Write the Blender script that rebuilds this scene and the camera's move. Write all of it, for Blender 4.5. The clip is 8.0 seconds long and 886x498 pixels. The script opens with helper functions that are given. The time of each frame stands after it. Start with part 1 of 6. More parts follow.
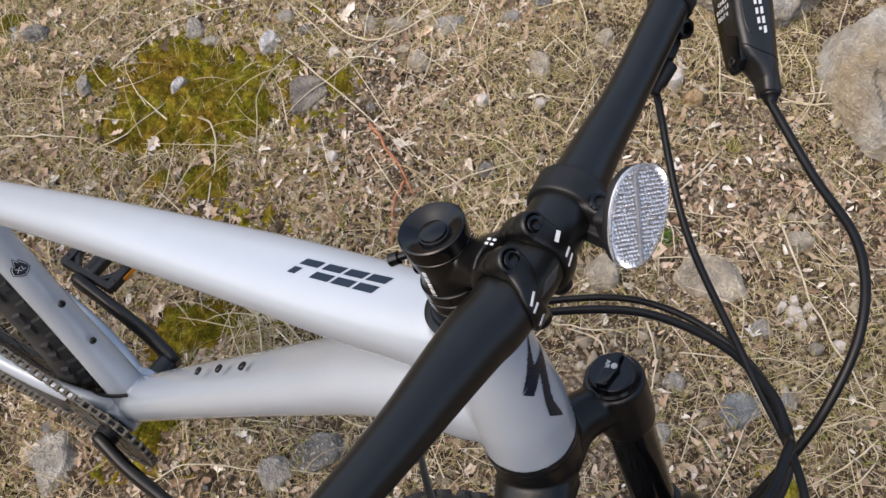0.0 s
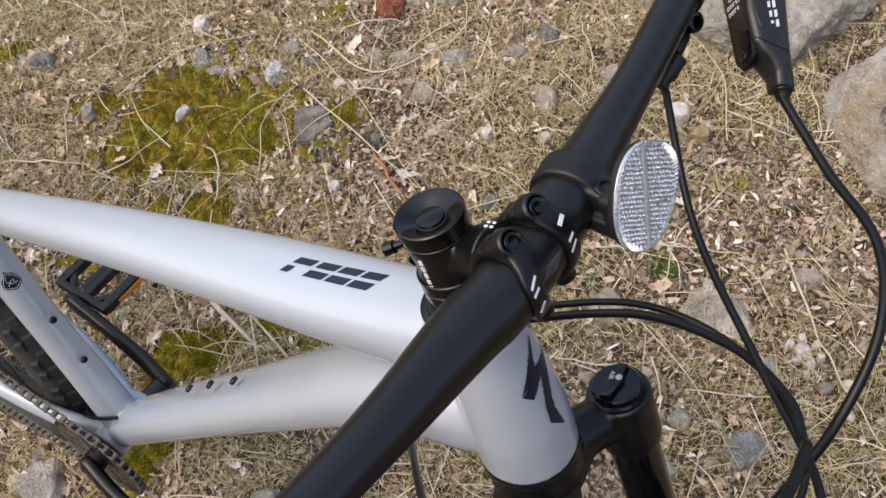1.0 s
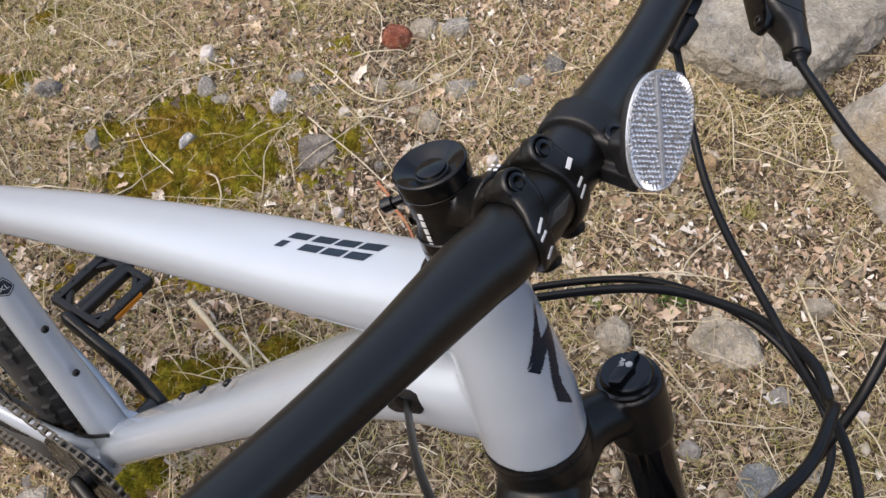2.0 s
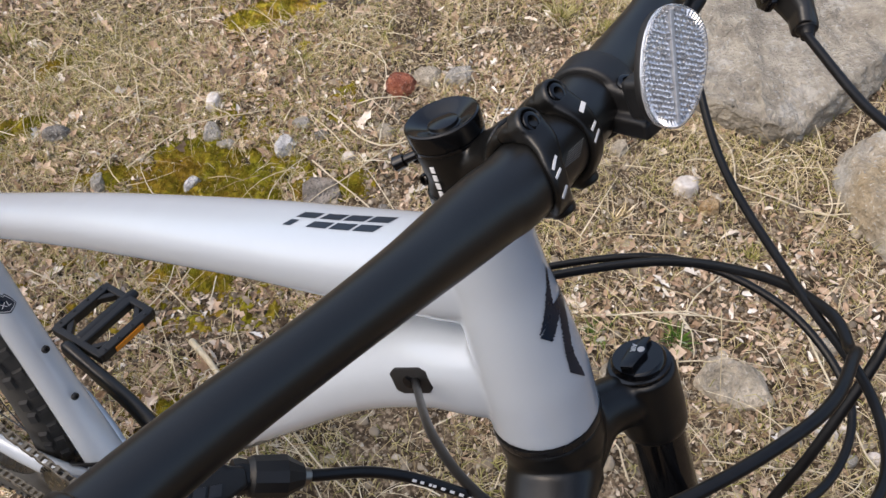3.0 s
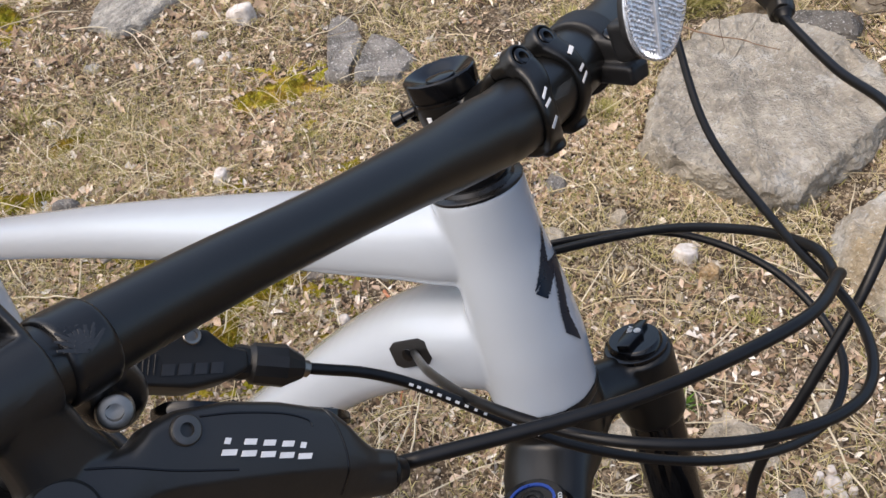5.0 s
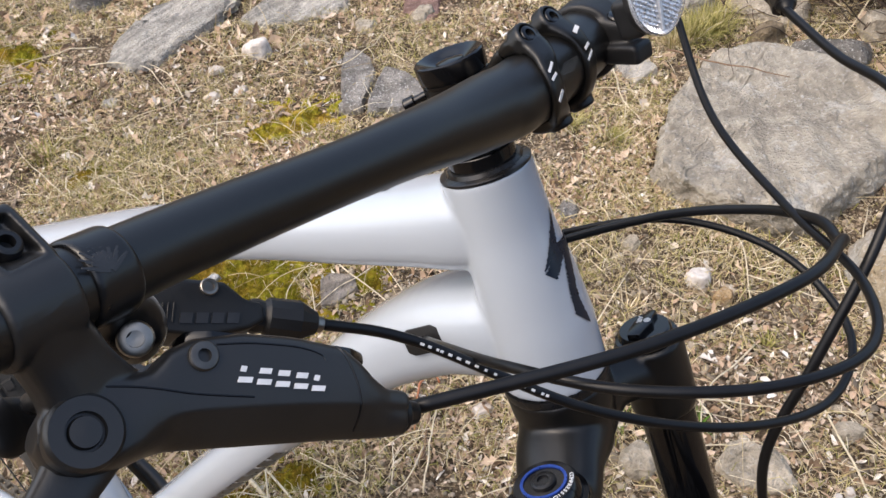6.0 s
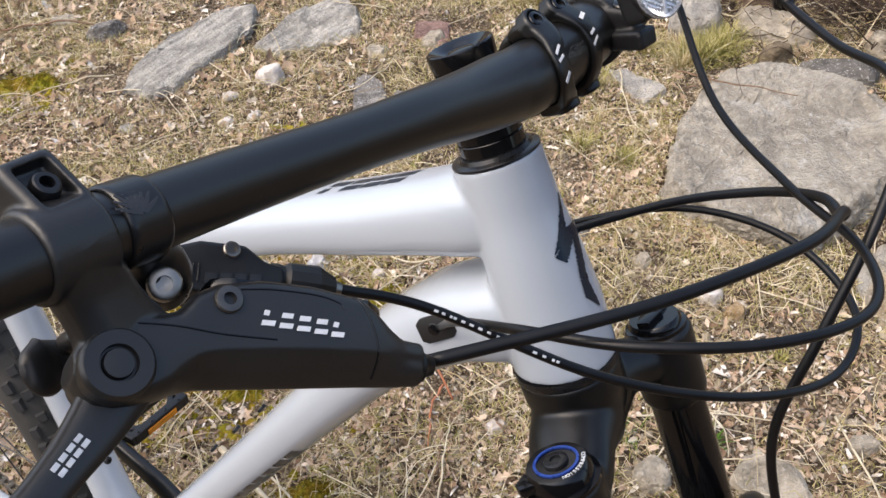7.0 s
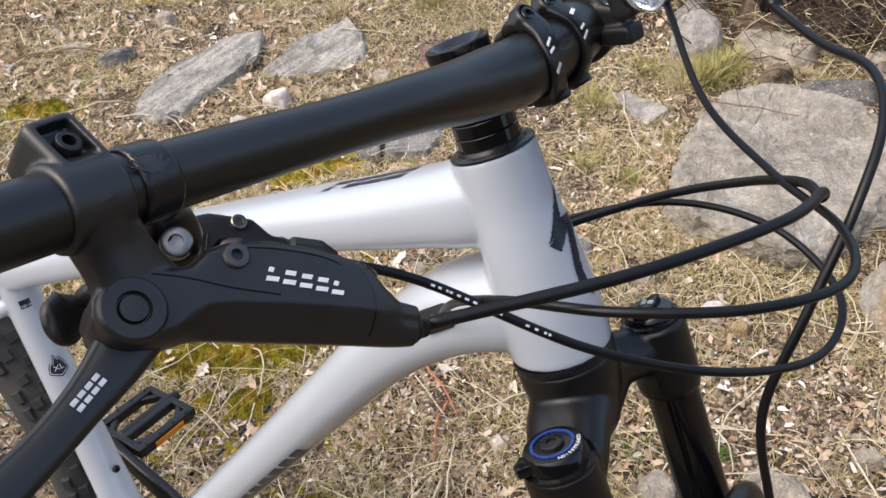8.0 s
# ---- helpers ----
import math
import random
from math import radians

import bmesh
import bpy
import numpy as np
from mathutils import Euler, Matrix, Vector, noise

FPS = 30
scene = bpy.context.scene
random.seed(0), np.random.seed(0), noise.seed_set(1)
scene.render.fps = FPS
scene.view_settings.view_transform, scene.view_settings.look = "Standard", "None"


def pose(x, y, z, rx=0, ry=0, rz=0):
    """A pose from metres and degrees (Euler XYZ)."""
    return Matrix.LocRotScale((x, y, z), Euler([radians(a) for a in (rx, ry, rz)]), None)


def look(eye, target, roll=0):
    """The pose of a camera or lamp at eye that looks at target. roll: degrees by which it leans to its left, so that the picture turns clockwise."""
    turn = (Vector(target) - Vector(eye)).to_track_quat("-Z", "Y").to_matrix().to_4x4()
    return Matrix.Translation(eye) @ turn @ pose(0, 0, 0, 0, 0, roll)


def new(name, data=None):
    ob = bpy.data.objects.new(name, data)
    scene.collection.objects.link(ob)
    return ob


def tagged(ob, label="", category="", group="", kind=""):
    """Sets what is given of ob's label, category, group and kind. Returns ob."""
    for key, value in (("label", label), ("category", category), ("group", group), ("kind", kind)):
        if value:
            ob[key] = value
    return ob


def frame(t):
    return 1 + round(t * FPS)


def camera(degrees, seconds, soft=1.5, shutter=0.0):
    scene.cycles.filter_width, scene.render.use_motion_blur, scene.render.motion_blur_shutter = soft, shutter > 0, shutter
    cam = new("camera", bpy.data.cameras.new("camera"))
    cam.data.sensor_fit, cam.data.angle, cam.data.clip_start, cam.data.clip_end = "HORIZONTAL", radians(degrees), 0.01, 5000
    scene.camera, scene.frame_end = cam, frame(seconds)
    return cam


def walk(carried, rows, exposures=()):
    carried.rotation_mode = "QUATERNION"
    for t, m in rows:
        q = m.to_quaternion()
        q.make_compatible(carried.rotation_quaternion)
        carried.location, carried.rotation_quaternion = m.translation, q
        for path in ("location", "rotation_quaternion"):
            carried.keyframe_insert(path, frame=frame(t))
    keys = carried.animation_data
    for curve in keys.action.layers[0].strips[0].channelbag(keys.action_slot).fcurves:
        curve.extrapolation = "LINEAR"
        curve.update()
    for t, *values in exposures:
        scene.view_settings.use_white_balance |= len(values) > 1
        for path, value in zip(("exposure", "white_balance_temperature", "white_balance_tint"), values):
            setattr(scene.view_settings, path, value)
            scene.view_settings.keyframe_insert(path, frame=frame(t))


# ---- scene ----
cam = camera(51.9, 8.0)
PATH = [
    (0, (0.063, 0.027, 1.407), (-0.01, 0.887, -0.397), -7.7),
    (0.5, (0.062, 0.019, 1.394), (-0.01, 0.926, -0.388), -6.9),
    (1, (0.064, 0.011, 1.376), (-0.013, 0.965, -0.38), -6.5),
    (1.5, (0.065, 0.0, 1.355), (-0.019, 1.0, -0.376), -6.4),
    (3, (0.056, -0.055, 1.303), (-0.022, 1.127, -0.308), -5.2),
    (3.5, (0.055, -0.075, 1.296), (-0.022, 1.165, -0.271), -5.1),
    (4, (0.054, -0.091, 1.287), (-0.019, 1.195, -0.244), -4.9),
    (4.5, (0.055, -0.106, 1.278), (-0.016, 1.218, -0.219), -4.7),
    (5.8, (0.058, -0.14, 1.257), (-0.04, 1.275, -0.152), -5.8),
    (6, (0.057, -0.146, 1.255), (-0.046, 1.281, -0.143), -5.9),
    (6.5, (0.057, -0.158, 1.251), (-0.058, 1.293, -0.121), -6.4),
    (7, (0.056, -0.171, 1.247), (-0.069, 1.302, -0.1), -6.8),
    (7.5, (0.057, -0.183, 1.245), (-0.076, 1.313, -0.076), -7.1),
    (8, (0.06, -0.198, 1.243), (-0.076, 1.318, -0.055), -7.2),
]
EXPOSURE = [(0.0, 0.77), (3.0, 0.84), (4.6, 0.91), (5.8, 1.09), (8.0, 1.12)]
walk(cam, [(t, look(eye, target, roll)) for t, eye, target, roll in PATH], EXPOSURE)

# ---- light: a bright overcast sky ----
world = bpy.data.worlds.new("overcast_sky")
scene.world = world
world.use_nodes = True
wn = world.node_tree.nodes
sky = wn.new("ShaderNodeTexSky")
sky.sky_type = "NISHITA"
sky.sun_disc = False
sky.sun_elevation, sky.sun_rotation = radians(58), radians(250)
sky.air_density, sky.dust_density, sky.ozone_density = 0.9, 4.5, 1.0
world.node_tree.links.new(sky.outputs[0], wn["Background"].inputs[0])
wn["Background"].inputs[1].default_value = 0.15
sun = new("sun", bpy.data.lights.new("sun", "SUN"))
sun.data.energy, sun.data.angle, sun.data.color = 0.3, radians(110), (0.96, 0.98, 1.0)
sun.matrix_world = look((-1.2, -0.4, 2.8), (0, 0, 0))


# ---- materials ----
def mat(name, c1, c2=None, rough=0.5, metal=0.0, scale=40.0, rough2=None, bump=0.0, bump_scale=200.0, coat=0.0, island=0.0, big=None, spec=0.5, sheen=0.0):
    """Two colours mixed by noise at a fine and a coarse scale, with roughness variation and bump."""
    m = bpy.data.materials.new(name)
    m.use_nodes = True
    n, l = m.node_tree.nodes, m.node_tree.links
    b = n["Principled BSDF"]
    c2 = c2 or tuple(v * 0.85 for v in c1)
    tc = n.new("ShaderNodeTexCoord")
    t1 = n.new("ShaderNodeTexNoise")
    t1.inputs["Scale"].default_value, t1.inputs["Detail"].default_value = scale, 6.0
    t2 = n.new("ShaderNodeTexNoise")
    t2.inputs["Scale"].default_value, t2.inputs["Detail"].default_value = big or scale * 0.13, 3.0
    l.new(tc.outputs["Object"], t1.inputs["Vector"])
    l.new(tc.outputs["Object"], t2.inputs["Vector"])
    add = n.new("ShaderNodeMath")
    add.operation = "MULTIPLY_ADD"
    l.new(t1.outputs[0], add.inputs[0])
    add.inputs[1].default_value = 0.6
    half = n.new("ShaderNodeMath")
    half.operation = "MULTIPLY"
    l.new(t2.outputs[0], half.inputs[0])
    half.inputs[1].default_value = 0.4
    l.new(half.outputs[0], add.inputs[2])
    ramp = n.new("ShaderNodeMapRange")
    ramp.inputs["From Min"].default_value, ramp.inputs["From Max"].default_value = 0.36, 0.64
    l.new(add.outputs[0], ramp.inputs["Value"])
    mix = n.new("ShaderNodeMix")
    mix.data_type = "RGBA"
    mix.inputs[6].default_value, mix.inputs[7].default_value = (*c1, 1), (*c2, 1)
    fac = ramp.outputs[0]
    if island:
        geo = n.new("ShaderNodeNewGeometry")
        mi = n.new("ShaderNodeMix")
        mi.inputs[0].default_value = island
        l.new(fac, mi.inputs[2])
        l.new(geo.outputs["Random Per Island"], mi.inputs[3])
        fac = mi.outputs[0]
    l.new(fac, mix.inputs[0])
    l.new(mix.outputs[2], b.inputs["Base Color"])
    r = n.new("ShaderNodeMapRange")
    r.inputs["To Min"].default_value, r.inputs["To Max"].default_value = rough, rough2 if rough2 is not None else min(1.0, rough * 1.25)
    l.new(t1.outputs[0], r.inputs["Value"])
    l.new(r.outputs[0], b.inputs["Roughness"])
    b.inputs["Metallic"].default_value = metal
    b.inputs["Specular IOR Level"].default_value = spec
    b.inputs["Coat Weight"].default_value = coat
    b.inputs["Coat Roughness"].default_value = 0.06
    b.inputs["Sheen Weight"].default_value = sheen
    if bump:
        t3 = n.new("ShaderNodeTexNoise")
        t3.inputs["Scale"].default_value, t3.inputs["Detail"].default_value = bump_scale, 5.0
        l.new(tc.outputs["Object"], t3.inputs["Vector"])
        bp_ = n.new("ShaderNodeBump")
        bp_.inputs["Strength"].default_value, bp_.inputs["Distance"].default_value = bump, 0.002
        l.new(t3.outputs[0], bp_.inputs["Height"])
        l.new(bp_.outputs[0], b.inputs["Normal"])
    return m


def ramp_mat(name, stops, rough=0.8, island=0.75, scale=60.0, bump=0.3, spec=0.3):
    """A spread of colours, one for each loose piece, with grain."""
    m = mat(name, (0.5, 0.5, 0.5), rough=rough, scale=scale, island=island, bump=bump, bump_scale=scale * 4, spec=spec)
    n, l = m.node_tree.nodes, m.node_tree.links
    mix = [x for x in n if x.type == "MIX" and x.data_type == "RGBA"][0]
    src = mix.inputs[0].links[0].from_socket
    cr = n.new("ShaderNodeValToRGB")
    while len(cr.color_ramp.elements) < len(stops):
        cr.color_ramp.elements.new(0.5)
    for e, (p, c) in zip(cr.color_ramp.elements, stops):
        e.position, e.color = p, (*c, 1)
    l.new(src, cr.inputs[0])
    l.new(cr.outputs[0], n["Principled BSDF"].inputs["Base Color"])
    return m


WHITE = mat("white_gloss_paint", (0.468, 0.508, 0.548), (0.455, 0.493, 0.53), rough=0.22, rough2=0.28, scale=30, coat=0.8, bump=0.015, bump_scale=60)
MATTE = mat("matte_black_alloy", (0.0046, 0.0044, 0.0041), (0.0062, 0.006, 0.0056), rough=0.31, rough2=0.38, scale=60, bump=0.02, bump_scale=900, spec=0.62)
SATIN = mat("satin_black_alloy", (0.0035, 0.0034, 0.0032), (0.0055, 0.0053, 0.005), rough=0.28, rough2=0.40, scale=50, bump=0.03, bump_scale=700, spec=0.5)
GLOSS = mat("gloss_black", (0.003, 0.003, 0.0035), (0.004, 0.004, 0.0045), rough=0.08, rough2=0.16, scale=50)
DARK = mat("dark_anodised", (0.006, 0.006, 0.0065), (0.009, 0.009, 0.0095), rough=0.22, rough2=0.34, scale=80)
PLASTIC = mat("black_plastic", (0.005, 0.005, 0.0055), (0.009, 0.009, 0.0095), rough=0.36, rough2=0.62, scale=90, bump=0.05, bump_scale=800)
HOSE = mat("black_cable_housing", (0.004, 0.004, 0.0045), (0.007, 0.007, 0.0075), rough=0.28, rough2=0.42, scale=120, spec=0.32)
TYRE = mat("black_tyre_rubber", (0.022, 0.022, 0.022), (0.04, 0.038, 0.035), rough=0.7, rough2=0.9, scale=60, bump=0.2, bump_scale=600)
SIDEWALL = mat("worn_tyre_sidewall", (0.035, 0.033, 0.03), (0.055, 0.052, 0.045), rough=0.7, rough2=0.9, scale=50, bump=0.15, bump_scale=900)
STEEL = mat("bright_steel", (0.36, 0.325, 0.28), (0.25, 0.225, 0.19), rough=0.28, rough2=0.42, metal=1.0, scale=200)
DULL = mat("dull_dark_steel", (0.10, 0.095, 0.088), (0.14, 0.133, 0.122), rough=0.35, rough2=0.5, metal=0.9, scale=200)
CHAIN = mat("oily_chain_steel", (0.16, 0.14, 0.11), (0.3, 0.27, 0.22), rough=0.35, rough2=0.6, metal=0.9, scale=300)
INK = mat("dark_navy_decal", (0.006, 0.013, 0.026), (0.009, 0.018, 0.034), rough=0.25, scale=80)
MARK = mat("white_print", (0.75, 0.75, 0.74), (0.62, 0.62, 0.61), rough=0.5, scale=300)
GREYMARK = mat("grey_print", (0.018, 0.018, 0.019), (0.027, 0.027, 0.028), rough=0.35, scale=300)
GREYLINE = mat("pale_grey_print", (0.10, 0.10, 0.10), (0.14, 0.14, 0.14), rough=0.5, scale=300)
BLUE = mat("blue_anodised_ring", (0.02, 0.06, 0.3), (0.03, 0.08, 0.36), rough=0.25, metal=0.4, scale=200)
AMBER = mat("amber_reflector", (0.85, 0.3, 0.02), (0.7, 0.22, 0.01), rough=0.15, scale=300, bump=0.4, bump_scale=600)
PRISM = mat("clear_reflector_prisms", (0.97, 0.97, 0.97), (0.62, 0.62, 0.62), rough=0.08, rough2=0.18, metal=0.7, scale=300, island=0.7)
RIB = mat("clear_reflector_rib", (0.5, 0.51, 0.52), (0.34, 0.345, 0.35), rough=0.16, rough2=0.24, metal=0.2, scale=400)
CLEAR = mat("clear_plastic", (0.92, 0.93, 0.94), (0.88, 0.89, 0.9), rough=0.08, rough2=0.14, scale=100)
CLEAR.node_tree.nodes["Principled BSDF"].inputs["Transmission Weight"].default_value = 0.9
CLEAR.node_tree.nodes["Principled BSDF"].inputs["IOR"].default_value = 1.3

SOIL = ramp_mat("leafy_soil", [(0.0, (0.03, 0.02, 0.012)), (0.45, (0.085, 0.061, 0.038)), (0.64, (0.16, 0.118, 0.076)), (0.8, (0.28, 0.21, 0.14)), (1.0, (0.42, 0.34, 0.24))], rough=0.95, island=0.0, scale=130, bump=0.9, spec=0.2)
STRAW = ramp_mat("dry_grass_straw", [(0.0, (0.24, 0.17, 0.075)), (0.3, (0.47, 0.365, 0.19)), (0.65, (0.67, 0.555, 0.345)), (1.0, (0.88, 0.80, 0.62))], island=0.85, scale=120)
LEVER = mat("dark_grey_cast_alloy", (0.0105, 0.0103, 0.010), (0.0142, 0.0139, 0.0134), rough=0.34, rough2=0.42, scale=60, bump=0.03, bump_scale=800, spec=0.6)
for m_ in (MATTE, SATIN, GLOSS, DARK, PLASTIC, HOSE, LEVER):
    m_.node_tree.nodes["Principled BSDF"].inputs["Specular Tint"].default_value = (1.0, 0.975, 0.935, 1)
LITTER = ramp_mat("dead_leaf_litter", [(0.0, (0.10, 0.062, 0.034)), (0.2, (0.26, 0.172, 0.105)), (0.5, (0.49, 0.35, 0.24)), (0.75, (0.66, 0.512, 0.375)), (0.93, (0.87, 0.82, 0.73)), (1.0, (0.90, 0.86, 0.79))], island=0.85, scale=90)
GRAVEL = ramp_mat("mixed_gravel", [(0.0, (0.12, 0.10, 0.078)), (0.3, (0.22, 0.18, 0.13)), (0.6, (0.33, 0.275, 0.20)), (0.88, (0.44, 0.375, 0.285)), (1.0, (0.66, 0.60, 0.51))], island=0.85, scale=150)
GRIT = ramp_mat("soil_grit", [(0.0, (0.10, 0.073, 0.045)), (0.35, (0.23, 0.18, 0.115)), (0.7, (0.38, 0.31, 0.21)), (0.92, (0.50, 0.425, 0.315)), (1.0, (0.66, 0.6, 0.5))], island=0.9, scale=150)
MOSS = ramp_mat("olive_moss", [(0.0, (0.09, 0.078, 0.005)), (0.35, (0.21, 0.195, 0.014)), (0.7, (0.335, 0.305, 0.03)), (1.0, (0.49, 0.435, 0.085))], rough=0.9, island=0.5, scale=110, bump=0.8, spec=0.15)
# dark brown for the added backdrop that is never in view
BACKDROP = mat("dark_backdrop", (0.07, 0.062, 0.054), (0.11, 0.098, 0.086), rough=0.85, scale=30, bump=0.3, bump_scale=90)
BLADE = ramp_mat("half_green_grass", [(0.0, (0.15, 0.15, 0.03)), (0.4, (0.30, 0.28, 0.08)), (0.75, (0.50, 0.43, 0.18)), (1.0, (0.66, 0.57, 0.32))], island=0.8, scale=60)



def rust_patches(m):
    """Rusty orange patches over the moss, at two scales."""
    n, l = m.node_tree.nodes, m.node_tree.links
    b = n["Principled BSDF"]
    base = b.inputs["Base Color"].links[0].from_socket
    tc = [x for x in n if x.type == "TEX_COORD"][0]
    t = n.new("ShaderNodeTexNoise")
    t.inputs["Scale"].default_value, t.inputs["Detail"].default_value, t.inputs["Roughness"].default_value = 13.0, 9.0, 0.75
    l.new(tc.outputs["Object"], t.inputs["Vector"])
    r = n.new("ShaderNodeMapRange")
    r.inputs["From Min"].default_value, r.inputs["From Max"].default_value, r.inputs["To Max"].default_value = 0.42, 0.60, 0.8
    l.new(t.outputs[0], r.inputs["Value"])
    tint = n.new("ShaderNodeMix")
    tint.data_type, tint.blend_type = "RGBA", "MULTIPLY"
    tint.inputs[7].default_value = (1.2, 0.76, 1.3, 1)
    l.new(r.outputs[0], tint.inputs[0])
    l.new(base, tint.inputs[6])
    l.new(tint.outputs[2], b.inputs["Base Color"])


rust_patches(MOSS)


def rock_mat(name, dark, light, streak=0.5, speck=0.3, scale=14.0, turn=0.6, lichen=0.0):
    """Weathered stone: blotches, streaked layers, grain and pale lichen specks, with relief."""
    m = mat(name, dark, light, rough=0.82, rough2=0.97, scale=scale, big=scale * 0.25, bump=0.0, spec=0.25)
    n, l = m.node_tree.nodes, m.node_tree.links
    b = n["Principled BSDF"]
    tc = [x for x in n if x.type == "TEX_COORD"][0]
    base = b.inputs["Base Color"].links[0].from_socket
    mp = n.new("ShaderNodeMapping")
    mp.vector_type = "TEXTURE"
    mp.inputs["Rotation"].default_value = (0.1, 0.05, turn)
    mp.inputs["Scale"].default_value = (0.16, 0.014, 0.014)
    l.new(tc.outputs["Object"], mp.inputs["Vector"])
    st = n.new("ShaderNodeTexNoise")
    st.inputs["Scale"].default_value, st.inputs["Detail"].default_value = 1.0, 8.0
    l.new(mp.outputs[0], st.inputs["Vector"])
    st.inputs["Distortion"].default_value = 0.6
    sr = n.new("ShaderNodeMapRange")
    sr.inputs["From Min"].default_value, sr.inputs["From Max"].default_value = 0.4, 0.62
    sr.inputs["To Min"].default_value, sr.inputs["To Max"].default_value = 1.0 - 0.55 * streak, 1.0 + 0.35 * streak
    l.new(st.outputs[0], sr.inputs["Value"])
    mul = n.new("ShaderNodeVectorMath")
    mul.operation = "SCALE"
    l.new(base, mul.inputs[0])
    l.new(sr.outputs[0], mul.inputs["Scale"])
    fine = n.new("ShaderNodeTexNoise")
    fine.inputs["Scale"].default_value, fine.inputs["Detail"].default_value = 170.0, 6.0
    l.new(tc.outputs["Object"], fine.inputs["Vector"])
    sp = n.new("ShaderNodeMapRange")
    sp.inputs["From Min"].default_value, sp.inputs["From Max"].default_value = 0.58, 0.68
    sp.inputs["To Max"].default_value = speck
    l.new(fine.outputs[0], sp.inputs["Value"])
    mx = n.new("ShaderNodeMix")
    mx.data_type = "RGBA"
    l.new(sp.outputs[0], mx.inputs[0])
    l.new(mul.outputs[0], mx.inputs[6])
    mx.inputs[7].default_value = (0.58, 0.56, 0.52, 1)
    grain = n.new("ShaderNodeVectorMath")
    grain.operation = "SCALE"
    l.new(mx.outputs[2], grain.inputs[0])
    l.new(grain.outputs[0], b.inputs["Base Color"])
    if lichen:
        # pale crusts of lichen with ragged outlines
        ln = n.new("ShaderNodeTexNoise")
        ln.inputs["Scale"].default_value, ln.inputs["Detail"].default_value, ln.inputs["Roughness"].default_value = 13.0, 7.0, 0.68
        l.new(tc.outputs["Object"], ln.inputs["Vector"])
        lr = n.new("ShaderNodeMapRange")
        lr.inputs["From Min"].default_value, lr.inputs["From Max"].default_value = 0.57, 0.66
        lr.inputs["To Max"].default_value = lichen
        l.new(ln.outputs[0], lr.inputs["Value"])
        lm = n.new("ShaderNodeMix")
        lm.data_type = "RGBA"
        l.new(lr.outputs[0], lm.inputs[0])
        l.new(grain.outputs[0], lm.inputs[6])
        lm.inputs[7].default_value = (0.55, 0.53, 0.48, 1)
        l.new(lm.outputs[2], b.inputs["Base Color"])
    hs = n.new("ShaderNodeMath")
    hs.operation = "MULTIPLY_ADD"
    l.new(fine.outputs[0], hs.inputs[0])
    hs.inputs[1].default_value = 0.8
    soft = n.new("ShaderNodeMath")
    soft.operation = "MULTIPLY"
    l.new(st.outputs[0], soft.inputs[0])
    soft.inputs[1].default_value = 0.35 * streak
    l.new(soft.outputs[0], hs.inputs[2])
    pit = n.new("ShaderNodeTexNoise")
    pit.inputs["Scale"].default_value, pit.inputs["Detail"].default_value, pit.inputs["Roughness"].default_value = 42.0, 9.0, 0.7
    l.new(tc.outputs["Object"], pit.inputs["Vector"])
    both = n.new("ShaderNodeMath")
    both.operation = "MULTIPLY_ADD"
    l.new(pit.outputs[0], both.inputs[0])
    both.inputs[1].default_value = 1.3
    l.new(hs.outputs[0], both.inputs[2])
    gr = n.new("ShaderNodeMapRange")
    gr.inputs["From Min"].default_value, gr.inputs["From Max"].default_value = 0.38, 0.62
    gr.inputs["To Min"].default_value, gr.inputs["To Max"].default_value = 0.78, 1.17
    l.new(pit.outputs[0], gr.inputs["Value"])
    l.new(gr.outputs[0], grain.inputs["Scale"])
    bu = n.new("ShaderNodeBump")
    bu.inputs["Strength"].default_value, bu.inputs["Distance"].default_value = 1.0, 0.009
    l.new(both.outputs[0], bu.inputs["Height"])
    l.new(bu.outputs[0], b.inputs["Normal"])
    return m


BROWN_ROCK = rock_mat("reddish_brown_rock", (0.20, 0.12, 0.095), (0.34, 0.215, 0.175), 0.15, 0.2, 20.0, 0.3)
UMBER_ROCK = rock_mat("rounded_brown_stone", (0.19, 0.145, 0.09), (0.30, 0.235, 0.155), 0.1, 0.15, 22.0, 0.3)
GREY_ROCK = rock_mat("grey_schist", (0.30, 0.278, 0.235), (0.52, 0.48, 0.41), 0.5, 0.5, 14.0, 0.95)
BROWN_SLATE = rock_mat("brown_grey_slate", (0.2, 0.172, 0.142), (0.32, 0.28, 0.235), 0.3, 0.2, 25.0, 0.5)
SLATE_BLUE = rock_mat("blue_grey_stone", (0.22, 0.23, 0.225), (0.34, 0.35, 0.34), 0.2, 0.4, 25.0, 0.5)
GREY_STONE = rock_mat("grey_stone", (0.33, 0.305, 0.265), (0.53, 0.485, 0.41), 0.15, 0.4, 25.0, 0.95)
TAN_ROCK = rock_mat("tan_weathered_rock", (0.29, 0.255, 0.2), (0.46, 0.41, 0.325), 0.06, 0.55, 18.0, 0.3, 0.55)
OCHRE_ROCK = rock_mat("ochre_grey_rock", (0.37, 0.28, 0.16), (0.50, 0.485, 0.44), 0.1, 0.6, 7.0, 0.3)
TAN_STONE = rock_mat("tan_stone", (0.38, 0.325, 0.24), (0.60, 0.52, 0.405), 0.1, 0.3, 22.0, 0.4)
DARK_ROCK = rock_mat("dark_speckled_rock", (0.18, 0.165, 0.143), (0.33, 0.302, 0.265), 0.15, 0.85, 30.0, 0.2)
